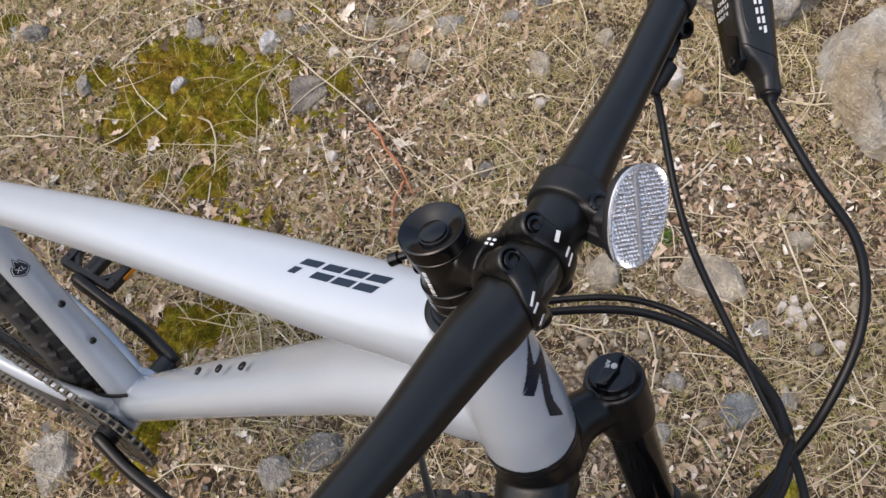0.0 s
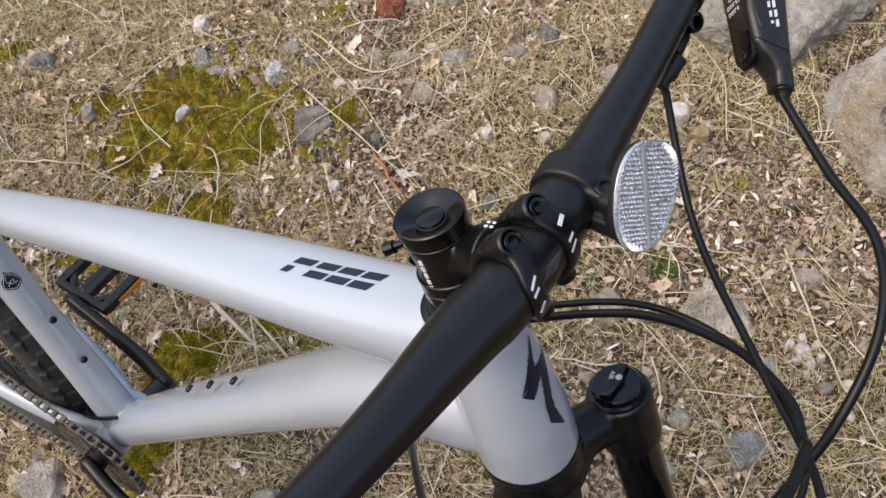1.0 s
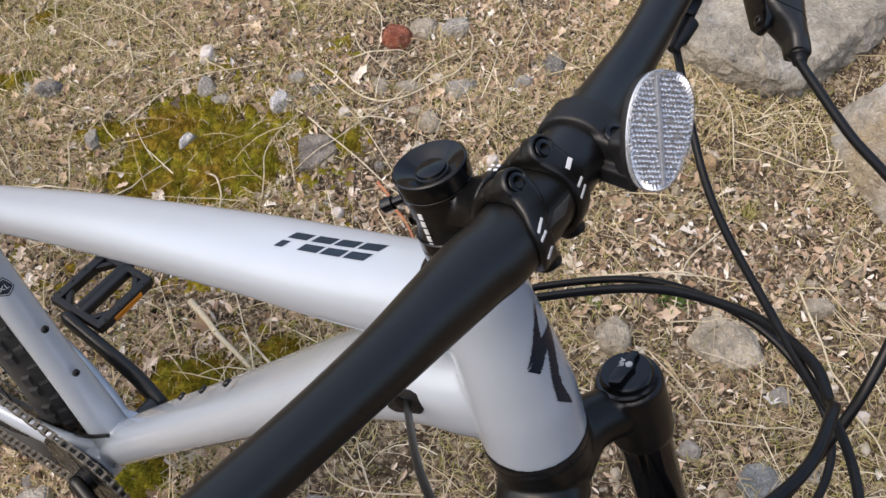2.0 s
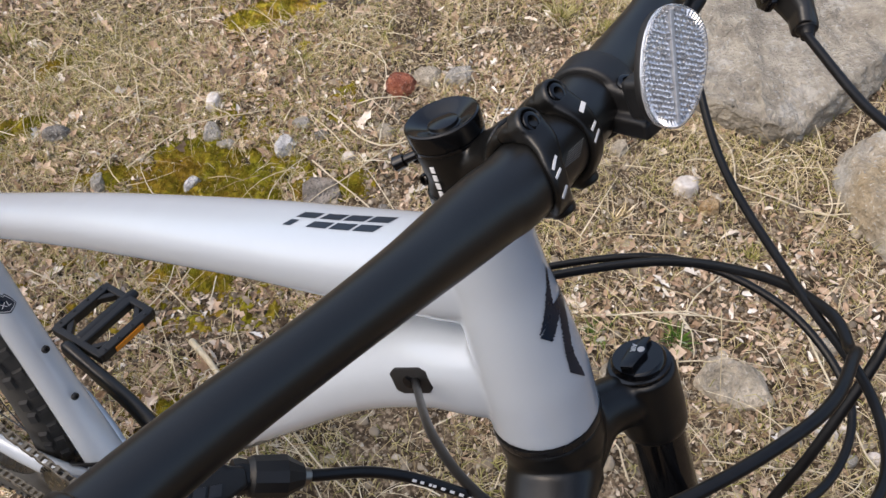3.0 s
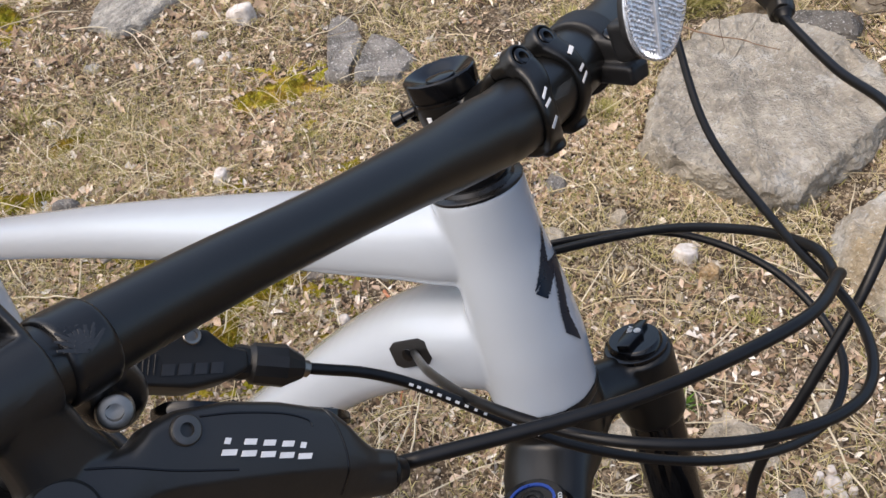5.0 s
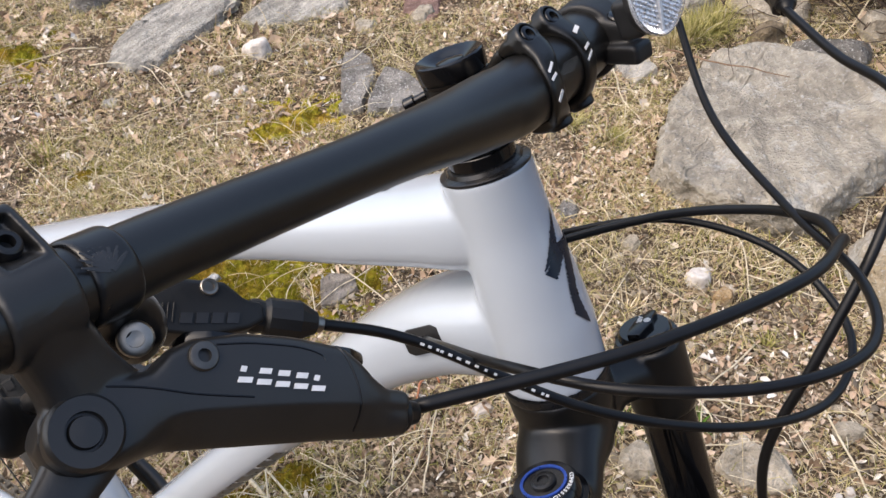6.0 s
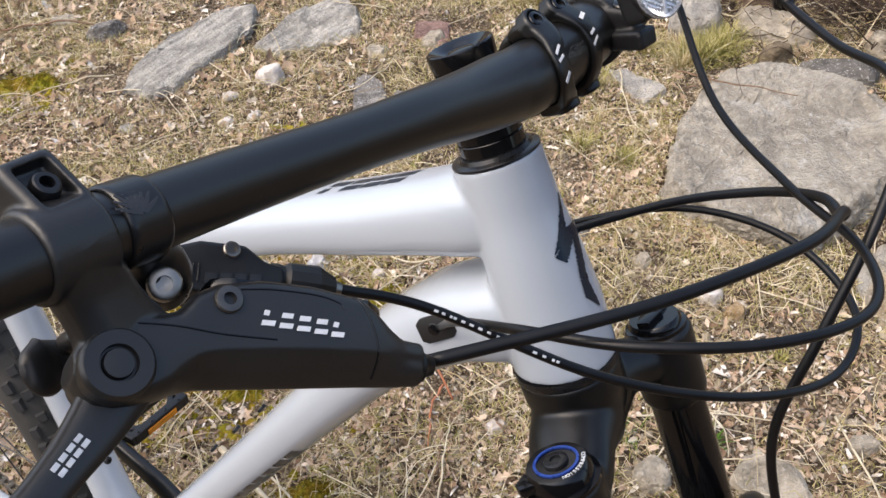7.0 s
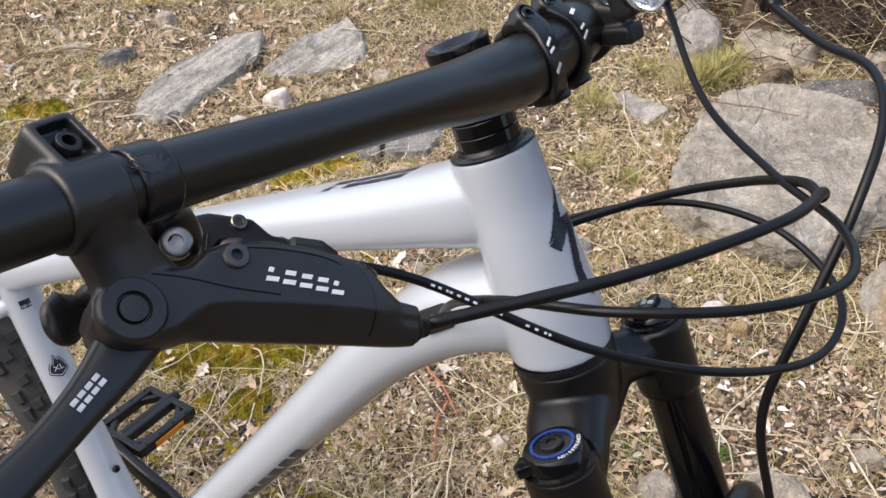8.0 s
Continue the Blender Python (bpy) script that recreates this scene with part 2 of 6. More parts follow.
SPECK_ROCK = rock_mat("dark_rock_with_white_flecks", (0.13, 0.118, 0.10), (0.25, 0.23, 0.2), 0.1, 0.95, 30.0, 0.2)
RED_ROCK = rock_mat("red_brick_stone", (0.26, 0.075, 0.042), (0.44, 0.17, 0.10), 0.1, 0.25, 40.0)
ORANGE_ROCK = rock_mat("ochre_stone", (0.34, 0.2, 0.08), (0.56, 0.43, 0.26), 0.1, 0.25, 40.0)
QUARTZ = rock_mat("white_quartz", (0.60, 0.57, 0.54), (0.82, 0.80, 0.77), 0.15, 0.3, 60.0, 0.4)
PALE_ROCK = mat("pale_quartz_stone", (0.46, 0.40, 0.34), (0.74, 0.69, 0.63), rough=0.75, scale=90, bump=0.9, bump_scale=160, spec=0.3)
TWIG = mat("dry_brown_twig", (0.16, 0.1, 0.06), (0.3, 0.2, 0.13), rough=0.85, scale=90, bump=0.4, bump_scale=300, spec=0.25)
REDSTICK = mat("reddish_stick", (0.36, 0.13, 0.06), (0.45, 0.2, 0.11), rough=0.8, scale=90, bump=0.3, bump_scale=300, spec=0.25)


# ---- mesh helpers ----
def V(*a):
    return Vector(a)


def crv(pts, n=8):
    """Catmull-Rom through rows of numbers."""
    p = np.array(pts, float)
    q = np.vstack([2 * p[0] - p[1], p, 2 * p[-1] - p[-2]])
    out = []
    for i in range(1, len(q) - 2):
        a, b, c, d = q[i - 1:i + 3]
        for u in np.linspace(0, 1, n, endpoint=False):
            out.append(0.5 * (2 * b + (c - a) * u + (2 * a - 5 * b + 4 * c - d) * u * u + (3 * b - a - 3 * c + d) * u ** 3))
    out.append(p[-1])
    return np.array(out)


def sweep(bm, rows, seg=24, side=None, power=2.0):
    """A closed tube along rows of x, y, z, half width along side, half height."""
    rows = np.array(rows, float)
    rings, last = [], None
    for i, r in enumerate(rows):
        p = Vector(r[:3])
        t = Vector(rows[min(i + 1, len(rows) - 1)][:3] - rows[max(i - 1, 0)][:3]).normalized()
        if side is not None:
            s = Vector(side)
        else:
            s = last if last is not None else (V(0, 0, 1) if abs(t.z) < 0.9 else V(1, 0, 0)).cross(t)
        s = (s - t * s.dot(t)).normalized()
        last = s
        u = t.cross(s)
        ring = []
        for k in range(seg):
            a = 2 * math.pi * k / seg
            ca, sa = math.cos(a), math.sin(a)
            ca = math.copysign(abs(ca) ** (2 / power), ca)
            sa = math.copysign(abs(sa) ** (2 / power), sa)
            ring.append(bm.verts.new(p + s * ca * r[3] + u * sa * r[4]))
        rings.append(ring)
    for a, b in zip(rings, rings[1:]):
        for k in range(seg):
            bm.faces.new((a[k], a[(k + 1) % seg], b[(k + 1) % seg], b[k]))
    bm.faces.new(rings[0][::-1])
    bm.faces.new(rings[-1])
    return bm


def rod(pts, r, seg=12, n=6):
    bm = bmesh.new()
    rows = crv(pts, n) if len(pts) > 2 else np.array(pts, float)
    rr = np.full((len(rows), 2), r)
    return sweep(bm, np.hstack([rows, rr]), seg)


def lathe(bm, origin, axis, profile, seg=32):
    """A turned shape: profile of (distance along axis, radius)."""
    o, ax = Vector(origin), Vector(axis).normalized()
    s = (V(0, 1, 0) if abs(ax.y) < 0.9 else V(1, 0, 0)).cross(ax).normalized()
    u = ax.cross(s)
    rings = []
    for d, r in profile:
        rings.append([bm.verts.new(o + ax * d + (s * math.cos(2 * math.pi * k / seg) + u * math.sin(2 * math.pi * k / seg)) * max(r, 1e-5)) for k in range(seg)])
    for a, b in zip(rings, rings[1:]):
        for k in range(seg):
            bm.faces.new((a[k], a[(k + 1) % seg], b[(k + 1) % seg], b[k]))
    bm.faces.new(rings[0][::-1])
    bm.faces.new(rings[-1])
    return bm


def turned(origin, axis, profile, seg=32):
    return lathe(bmesh.new(), origin, axis, profile, seg)


def prism(outline, depth, m, bevel=0.0, seg=2):
    """An outline in x, y made solid from z = 0 to -depth, rounded, then laid by the matrix m."""
    bm = bmesh.new()
    top = [bm.verts.new((x, y, 0)) for x, y in outline]
    bot = [bm.verts.new((x, y, -depth)) for x, y in outline]
    bm.faces.new(top)
    bm.faces.new(bot[::-1])
    k = len(top)
    for i in range(k):
        bm.faces.new((top[i], bot[i], bot[(i + 1) % k], top[(i + 1) % k]))
    bmesh.ops.recalc_face_normals(bm, faces=bm.faces)
    if bevel:
        bmesh.ops.bevel(bm, geom=list(bm.edges), offset=bevel, segments=seg, profile=0.6, affect="EDGES", clamp_overlap=True)
    bmesh.ops.transform(bm, matrix=m, verts=bm.verts)
    return bm


def frame_of(origin, x, y):
    """A matrix with its x axis along x and y near y."""
    x = Vector(x).normalized()
    z = x.cross(Vector(y)).normalized()
    y = z.cross(x)
    m = Matrix((x, y, z)).transposed().to_4x4()
    m.translation = Vector(origin)
    return m


def block(sx, sy, sz, m, bevel=0.002, seg=3):
    bm = bmesh.new()
    bmesh.ops.create_cube(bm, size=1.0)
    bmesh.ops.scale(bm, vec=(sx, sy, sz), verts=bm.verts)
    bmesh.ops.bevel(bm, geom=list(bm.edges), offset=bevel, segments=seg, profile=0.6, affect="EDGES", clamp_overlap=True)
    bmesh.ops.transform(bm, matrix=m, verts=bm.verts)
    return bm


def join(*bms):
    out = bms[0]
    for b in bms[1:]:
        me = bpy.data.meshes.new("tmp")
        b.to_mesh(me)
        b.free()
        out.from_mesh(me)
        bpy.data.meshes.remove(me)
    return out


SHIFT = Matrix.Translation((0, 0, 0))


def part(name, bm, material, parent=None, label="", smooth=35, shift=True):
    """Links a bmesh as one mesh object under a thing or part."""
    if shift:
        bmesh.ops.transform(bm, matrix=SHIFT, verts=bm.verts)
    bmesh.ops.recalc_face_normals(bm, faces=bm.faces)
    me = bpy.data.meshes.new(name)
    bm.to_mesh(me)
    bm.free()
    me.materials.append(material)
    if smooth:
        me.shade_smooth()
        me.set_sharp_from_angle(angle=radians(smooth))
    ob = new(name, me)
    ob.parent = parent
    if label:
        tagged(ob, label)
    return ob


def lettering(name, text, size, m, material, parent, label="", depth=0.0002, shear=0.0):
    """Printed words from the built-in font, as a thin mesh."""
    cu = bpy.data.curves.new(name, "FONT")
    cu.body, cu.size, cu.extrude, cu.shear = text, size, depth, shear
    cu.align_x, cu.align_y = "CENTER", "CENTER"
    cu.resolution_u = 3
    tmp = bpy.data.objects.new(name, cu)
    scene.collection.objects.link(tmp)
    bpy.context.view_layer.update()
    me = bpy.data.meshes.new_from_object(tmp.evaluated_get(bpy.context.evaluated_depsgraph_get()))
    bpy.data.objects.remove(tmp)
    me.transform(SHIFT @ m)
    me.materials.clear()
    me.materials.append(material)
    ob = new(name, me)
    ob.parent = parent
    if label:
        tagged(ob, label)
    return ob


# ---- ground ----
def hash_noise(x, y, s, z=0.0):
    return noise.noise((x * s, y * s, z))


# moss cushions: x, y, half sizes, turn
MOSS_SPOTS = [(-0.468, 1.045, 0.20, 0.14, -0.1), (-0.42, 0.865, 0.07, 0.035, 0.1), (-0.50, 0.87, 0.035, 0.02, 0.3), (-0.42, 0.57, 0.075, 0.055, 0.3), (-0.47, 0.42, 0.06, 0.045, 0.8), (-0.40, 1.56, 0.09, 0.05, 0.5),
              (-1.2, 1.95, 0.09, 0.05, 0.0), (-0.27, 0.63, 0.04, 0.03, 0.0), (-0.83, 1.41, 0.05, 0.03, 0.4), (-0.18, 1.054, 0.03, 0.025, 0.0), (-0.86, 1.24, 0.06, 0.03, 0.2), (0.5, 0.27, 0.025, 0.02, 0.0), (-1.0, 2.72, 0.1, 0.05, 0.0)]


def moss_mask(x, y):
    best = 0.0
    for cx, cy, a, b, r in MOSS_SPOTS:
        dx, dy = x - cx, y - cy
        if abs(dx) > 0.3 or abs(dy) > 0.3:
            continue
        u, v = dx * math.cos(r) + dy * math.sin(r), -dx * math.sin(r) + dy * math.cos(r)
        d = 1.0 - math.hypot(u / a, v / b) + 0.45 * hash_noise(x, y, 14) + 0.3 * hash_noise(x, y, 45, 2.0)
        best = max(best, d)
    return min(1.0, best * 2.2)


def height(x, y):
    far = max(0.0, math.hypot(x, y - 1.2) - 3.0)
    return 0.014 * hash_noise(x, y, 1.7) + 0.008 * hash_noise(x, y, 6.0, 3.0) + 0.004 * hash_noise(x, y, 19.0, 5.0) + 0.02 * hash_noise(x, y, 0.2, 9.0) * far ** 0.7


def stretched(lo, hi, step, reach):
    inner = list(np.arange(lo, hi + step / 2, step))
    out, d = [], step
    while (out[-1] if out else 0) < reach:
        d *= 1.35
        out.append((out[-1] if out else 0) + d)
    return [lo - o for o in reversed(out)] + inner + [hi + o for o in out]


def build_ground():
    xs, ys = stretched(-1.8, 1.5, 0.02, 400), stretched(-0.5, 3.0, 0.02, 400)
    verts = [(x, y, height(x, y)) for y in ys for x in xs]
    w = len(xs)
    faces = [(j * w + i, j * w + i + 1, (j + 1) * w + i + 1, (j + 1) * w + i) for j in range(len(ys) - 1) for i in range(w - 1)]
    me = bpy.data.meshes.new("ground")
    me.from_pydata(verts, [], faces)
    me.shade_smooth()
    me.materials.append(SOIL)
    tagged(new("ground", me), "dry brown soil covered with leaf litter and gravel", "ground", kind="structure")




build_ground()


# made-up slab out of view, added to darken reflections and light from the south
def unseen_backdrop():
    bm = bmesh.new()
    bmesh.ops.create_cube(bm, size=1.0)
    bmesh.ops.scale(bm, vec=(26.0, 0.25, 3.6), verts=bm.verts)
    bmesh.ops.translate(bm, vec=(0, -5.0, 1.7), verts=bm.verts)
    ob = part("dark_backdrop_south", bm, BACKDROP, None, "", 0, shift=False)
    tagged(ob, "plain dark backdrop added out of view to darken reflections", "wall", kind="structure")


unseen_backdrop()


def stuff(name, verts, faces, material, label, category, smooth=False):
    me = bpy.data.meshes.new(name)
    me.from_pydata(verts, [], faces)
    me.materials.append(material)
    if smooth:
        me.shade_smooth()
    return tagged(new(name, me), label, category, kind="stuff")


def spot(rnd):
    """A random place, denser where the camera looks from close by."""
    if rnd.random() < 0.44:
        return rnd.uniform(-1.0, 0.95) + rnd.gauss(0, 0.1), rnd.uniform(0.2, 1.5) + rnd.gauss(0, 0.1)
    if rnd.random() < 0.86:
        return rnd.uniform(-1.75, 1.35) + rnd.gauss(0, 0.2), rnd.uniform(1.2, 2.95) + rnd.gauss(0, 0.2)
    a, r = rnd.uniform(0, 6.28), 1.2 + abs(rnd.gauss(0, 1.0))
    return math.cos(a) * r, 1.4 + math.sin(a) * r


# ---- the bicycle's own axes: x ahead, y to its left, z up, leaning to its left ----
AXES = Matrix(((0.84419141, -0.53604185, 0), (0.53034625, 0.83522163, -0.14538805), (0.07793408, 0.12273534, 0.98937471))).transposed()
CENTRE = V(-0.13345732, 0.28689514, 0.746)
DROP = 0.754
bike = new("bicycle")
bike.matrix_world = Matrix.Translation(CENTRE - AXES @ V(0, 0, DROP)) @ AXES.to_4x4()
tagged(bike, "white hardtail mountain bicycle with black parts leaning slightly", "bicycle")
SHIFT = Matrix.Translation((0, 0, DROP))

# steering axis
TOP, DOWN = V(0.2035, 0, 0.227), V(0.386, 0, -0.9225).normalized()
AHEAD = V(0.9225, 0, 0.386).normalized()


def on_axis(s, ahead=0.0, y=0.0):
    return TOP + DOWN * s + AHEAD * ahead + V(0, y, 0)


BB = V(-0.245, 0, -0.44)
REAR = V(-0.67, 0, -0.384)
FRONT = V(0.484, 0, -0.385)


def head_shape(d):
    """The head tube's radius, and how far its middle lies ahead of the axis, at a distance down."""
    at = [0.006, 0.036, 0.066, 0.096, 0.128]
    return float(np.interp(d, at, [0.0238, 0.0245, 0.0272, 0.0296, 0.0298])), float(np.interp(d, at, [0.0, 0.0005, 0.0015, 0.0015, 0.0]))


def build_frame():
    bm = bmesh.new()
    # head tube, flaring downwards
    sweep(bm, [(*on_axis(d, head_shape(d)[1]), head_shape(d)[0], head_shape(d)[0]) for d in np.linspace(0.0032, 0.128, 26)], 40, (0, 1, 0))
    # top tube: broad and flat
    sweep(bm, crv([(-0.352, 0, -0.068, 0.017, 0.017), (-0.25, 0, -0.017, 0.019, 0.0165), (-0.1, 0, 0.058, 0.0225, 0.0175), (0.05, 0, 0.127, 0.0265, 0.0185), (0.12, 0, 0.156, 0.0275, 0.0205), (0.165, 0, 0.175, 0.0268, 0.0225), (0.194, 0, 0.187, 0.0262, 0.0245), (0.212, 0, 0.194, 0.0225, 0.022)], 6), 40, (0, 1, 0), 2.6)
    # down tube, bending forward under the head tube
    sweep(bm, crv([(-0.245, 0, -0.44, 0.03, 0.022), (-0.12, 0, -0.271, 0.031, 0.021), (0.0, 0, -0.113, 0.031, 0.021), (0.08, 0, -0.007, 0.0315, 0.022), (0.135, 0, 0.063, 0.031, 0.024), (0.182, 0, 0.108, 0.0305, 0.0275), (0.216, 0, 0.127, 0.0300, 0.0285), (0.238, 0, 0.135, 0.0245, 0.027)], 6), 40, (0, 1, 0), 2.5)
    # seat tube
    sweep(bm, crv([(-0.246, 0, -0.435, 0.024, 0.019), (-0.262, 0, -0.37, 0.022, 0.019), (-0.294, 0, -0.25, 0.019, 0.019), (-0.34, 0, -0.06, 0.0185, 0.0185), (-0.362, 0, 0.03, 0.0185, 0.0185)], 5), 32, (0, 1, 0))
    # bottom bracket shell
    lathe(bm, BB + V(0, -0.036, 0), (0, 1, 0), [(0, 0.021), (0.002, 0.0225), (0.07, 0.0225), (0.072, 0.021)], 32)
    for s in (-1, 1):
        # chainstay
        sweep(bm, crv([(-0.25, 0.018 * s, -0.44, 0.012, 0.016), (-0.30, 0.036 * s, -0.43, 0.011, 0.017), (-0.38, 0.051 * s, -0.412, 0.01, 0.014), (-0.52, 0.062 * s, -0.394, 0.009, 0.011), (-0.67, 0.071 * s, -0.384, 0.008, 0.011)], 5), 20, (0, 1, 0))
        # seat stay
        sweep(bm, crv([(-0.335, 0.012 * s, -0.09, 0.009, 0.009), (-0.40, 0.045 * s, -0.135, 0.008, 0.009), (-0.52, 0.06 * s, -0.25, 0.008, 0.008), (-0.665, 0.071 * s, -0.375, 0.008, 0.009)], 5), 16, (0, 1, 0))
        lathe(bm, REAR + V(0, 0.068 * s - 0.004, 0), (0, 1, 0), [(0, 0.018), (0.008, 0.018)], 20)
    ob = part("frame", bm, WHITE, bike, "glossy white hydroformed aluminium frame with smooth welds", 0)
    r = ob.modifiers.new("fuse", "REMESH")
    r.mode, r.voxel_size, r.use_smooth_shade = "VOXEL", 0.0012, True
    s = ob.modifiers.new("soften", "SMOOTH")
    s.factor, s.iterations = 0.5, 20
    return ob


frame_part = build_frame()


# ---- handlebar ----
BAR = [(0.212, 0.36, 0.318), (0.2193, 0.26, 0.3041), (0.2231, 0.20, 0.2958), (0.2265, 0.155, 0.290), (0.2294, 0.115, 0.2856), (0.2307, 0.08, 0.2828), (0.2326, 0.05, 0.2822), (0.2337, 0.025, 0.2823),
       (0.2337, -0.025, 0.2824), (0.231, -0.045, 0.2837), (0.2294, -0.07, 0.2873), (0.2284, -0.10, 0.2936), (0.2252, -0.14, 0.3005), (0.2207, -0.19, 0.3089), (0.2202, -0.25, 0.3208), (0.2199, -0.30, 0.3301), (0.214, -0.37, 0.3402)]
BAR_R = [0.0111, 0.0111, 0.0110, 0.0108, 0.0110, 0.0128, 0.0150, 0.0159, 0.0159, 0.0155, 0.0140, 0.0121, 0.0107, 0.0107, 0.0109, 0.0110, 0.0110]


def bar_at(y):
    rows = crv(BAR, 12)
    return Vector([float(np.interp(-y, -rows[:, 1], rows[:, k])) if k != 1 else y for k in range(3)])


def bar_dir(y):
    return (bar_at(y - 0.008) - bar_at(y + 0.008)).normalized()


bm = bmesh.new()
sweep(bm, crv([(*p, r, r) for p, r in zip(BAR, BAR_R)], 10), 40)
part("handlebar", bm, MATTE, bike, "matte black riser handlebar", 50)


def ring_on_bar(y, width, r_out, seg=32):
    """A band around the handlebar with softened rims."""
    c, d = bar_at(y), bar_dir(y)
    return turned(c - d * width / 2, d, [(0, r_out - 0.0045), (0, r_out - 0.001), (0.001, r_out), (width - 0.001, r_out), (width, r_out - 0.001), (width, r_out - 0.0045)], seg)


def bolt(name, at, axis, r, h, material, parent, socket=0.55):
    """A round bolt head with a hexagonal socket."""
    ax = Vector(axis).normalized()
    head = part(name, turned(Vector(at) - ax * h, ax, [(0, r * 0.9), (0, r), (h * 0.75, r), (h * 0.95, r * 0.9), (h, r * 0.78), (h, r * socket), (h * 0.45, r * socket), (h * 0.4, 0.0)], 20), material, parent, "", 30)
    return head


# ---- headset, stem and bell ----
part("headset_cover", turned(on_axis(-0.0032), DOWN, [(0.0028, 0.0165), (0.003, 0.0190), (0.0050, 0.0200), (0.0055, 0.0232), (0.0059, 0.0237), (0.0070, 0.0238), (0.0076, 0.0232)], 48), DARK, bike, "thin black headset cover")
for k in range(3):
    part("spacer", turned(on_axis(-0.0072 - 0.0074 * k), DOWN, [(0, 0.015), (0, 0.0169), (0.0005, 0.0174), (0.0067, 0.0174), (0.0072, 0.0169), (0.0072, 0.015)], 48), GLOSS, bike, "glossy black headset spacer")

BAR_MID = bar_at(-0.0025)
bm = turned(on_axis(-0.0445), DOWN, [(0, 0.0158), (0.001, 0.0166), (0.008, 0.0158), (0.016, 0.0148), (0.024, 0.0166), (0.0253, 0.016)], 40)
ext = crv([(*on_axis(-0.032), 0.0125, 0.0105), (*(on_axis(-0.0345, 0.018)), 0.0122, 0.0112), (*(on_axis(-0.0375, 0.031)), 0.0155, 0.0145), (*(BAR_MID + V(-0.010, 0, -0.003)), 0.0170, 0.0160)], 5)
sweep(bm, ext, 32, (0, 1, 0), 2.2)
stem = part("stem", bm, SATIN, bike, "satin black alloy stem", 0)
m_ = stem.modifiers.new("fuse", "REMESH")
m_.mode, m_.voxel_size, m_.use_smooth_shade = "VOXEL", 0.0009, True
m_ = stem.modifiers.new("soften", "SMOOTH")
m_.factor, m_.iterations = 0.5, 8

def round_bar(angle, y, r):
    """A point at an angle about the bar, 0 ahead and 90 above."""
    q = radians(angle)
    return bar_at(y) + V(math.cos(q), 0, math.sin(q)) * r


def clamp_strip(rows, inner=0.0150):
    """A strip round the bar along rows of angle, y, half width, outer radius."""
    rows = crv(rows, 5)
    return sweep(bmesh.new(), [(*round_bar(an, y, (inner + ro) / 2), w, (ro - inner) / 2) for an, y, w, ro in rows], 24, (0, 1, 0), 3.2)


def flush_bar(p, q, width, r, material):
    """A thin printed stroke on the clamp between two points of angle and y."""
    p, q = round_bar(*p, r), round_bar(*q, r)
    out = (p + q) / 2 - bar_at((p.y + q.y) / 2)
    out.y = 0
    m = frame_of((p + q) / 2, q - p, out.cross(q - p))
    return part("printed_mark", block((q - p).length, width, 0.0003, m, 0.0001, 1), material, stem, "", 0)


ARMS = [(137, 0.0066, 0.0212), (120, 0.0073, 0.0230), (103, 0.0073, 0.0225), (86, 0.0066, 0.0204), (68, 0.0058, 0.0193), (50, 0.0051, 0.0185), (25, 0.0050, 0.0184), (0, 0.0050, 0.0186), (-20, 0.0052, 0.0194), (-38, 0.0058, 0.0208), (-58, 0.0062, 0.0222), (-80, 0.0060, 0.0224)]
for ys in ((-0.0125, -0.0125, -0.0126, -0.0138, -0.0168, -0.0200, -0.0212, -0.0205, -0.0178, -0.0140, -0.0122, -0.0120), (0.0092, 0.0092, 0.0093, 0.0097, 0.0102, 0.0104, 0.0102, 0.0100, 0.0098, 0.0096, 0.0095, 0.0095)):
    ear, foot = ys[1], ys[-1]
    ax, low = V(0.55, 0, 0.835), V(0.62, 0, -0.78)
    at, at2 = round_bar(101, ear, 0.0216), round_bar(-46, foot, 0.0203)
    plate = part("faceplate", join(clamp_strip([(an, y, w, ro) for (an, w, ro), y in zip(ARMS, ys)]), turned(at - ax * 0.005, ax, [(0, 0.0078), (0.0054, 0.0070), (0.0064, 0.0062), (0.0066, 0.0052), (0.0042, 0.0050), (0.0042, 0.0)], 32), turned(at2 - low * 0.004, low, [(0, 0.0058), (0.0055, 0.0057), (0.0066, 0.0052), (0.0066, 0.0044), (0.004, 0.0042), (0.004, 0.0)], 28)), SATIN, stem, "satin black bar clamp")
    m_ = plate.modifiers.new("fuse", "REMESH")
    m_.mode, m_.voxel_size, m_.use_smooth_shade = "VOXEL", 0.0005, True
    m_ = plate.modifiers.new("soften", "SMOOTH")
    m_.factor, m_.iterations = 0.5, 5
    back = part("rear_clamp", clamp_strip([(138, ear, 0.0064, 0.0210), (150, ear, 0.0066, 0.0212), (175, ear, 0.0066, 0.0204), (205, ear, 0.0064, 0.0200), (232, ear, 0.0064, 0.0214), (258, ear, 0.0062, 0.0226), (274, ear, 0.0060, 0.0222)]), SATIN, stem, "", 50)
    back.data.shade_smooth()
    bolt("bolt", at + ax * 0.0019, ax, 0.0046, 0.004, GLOSS, stem)
    bolt("bolt", at2 + low * 0.0022, low, 0.0039, 0.004, GLOSS, stem)
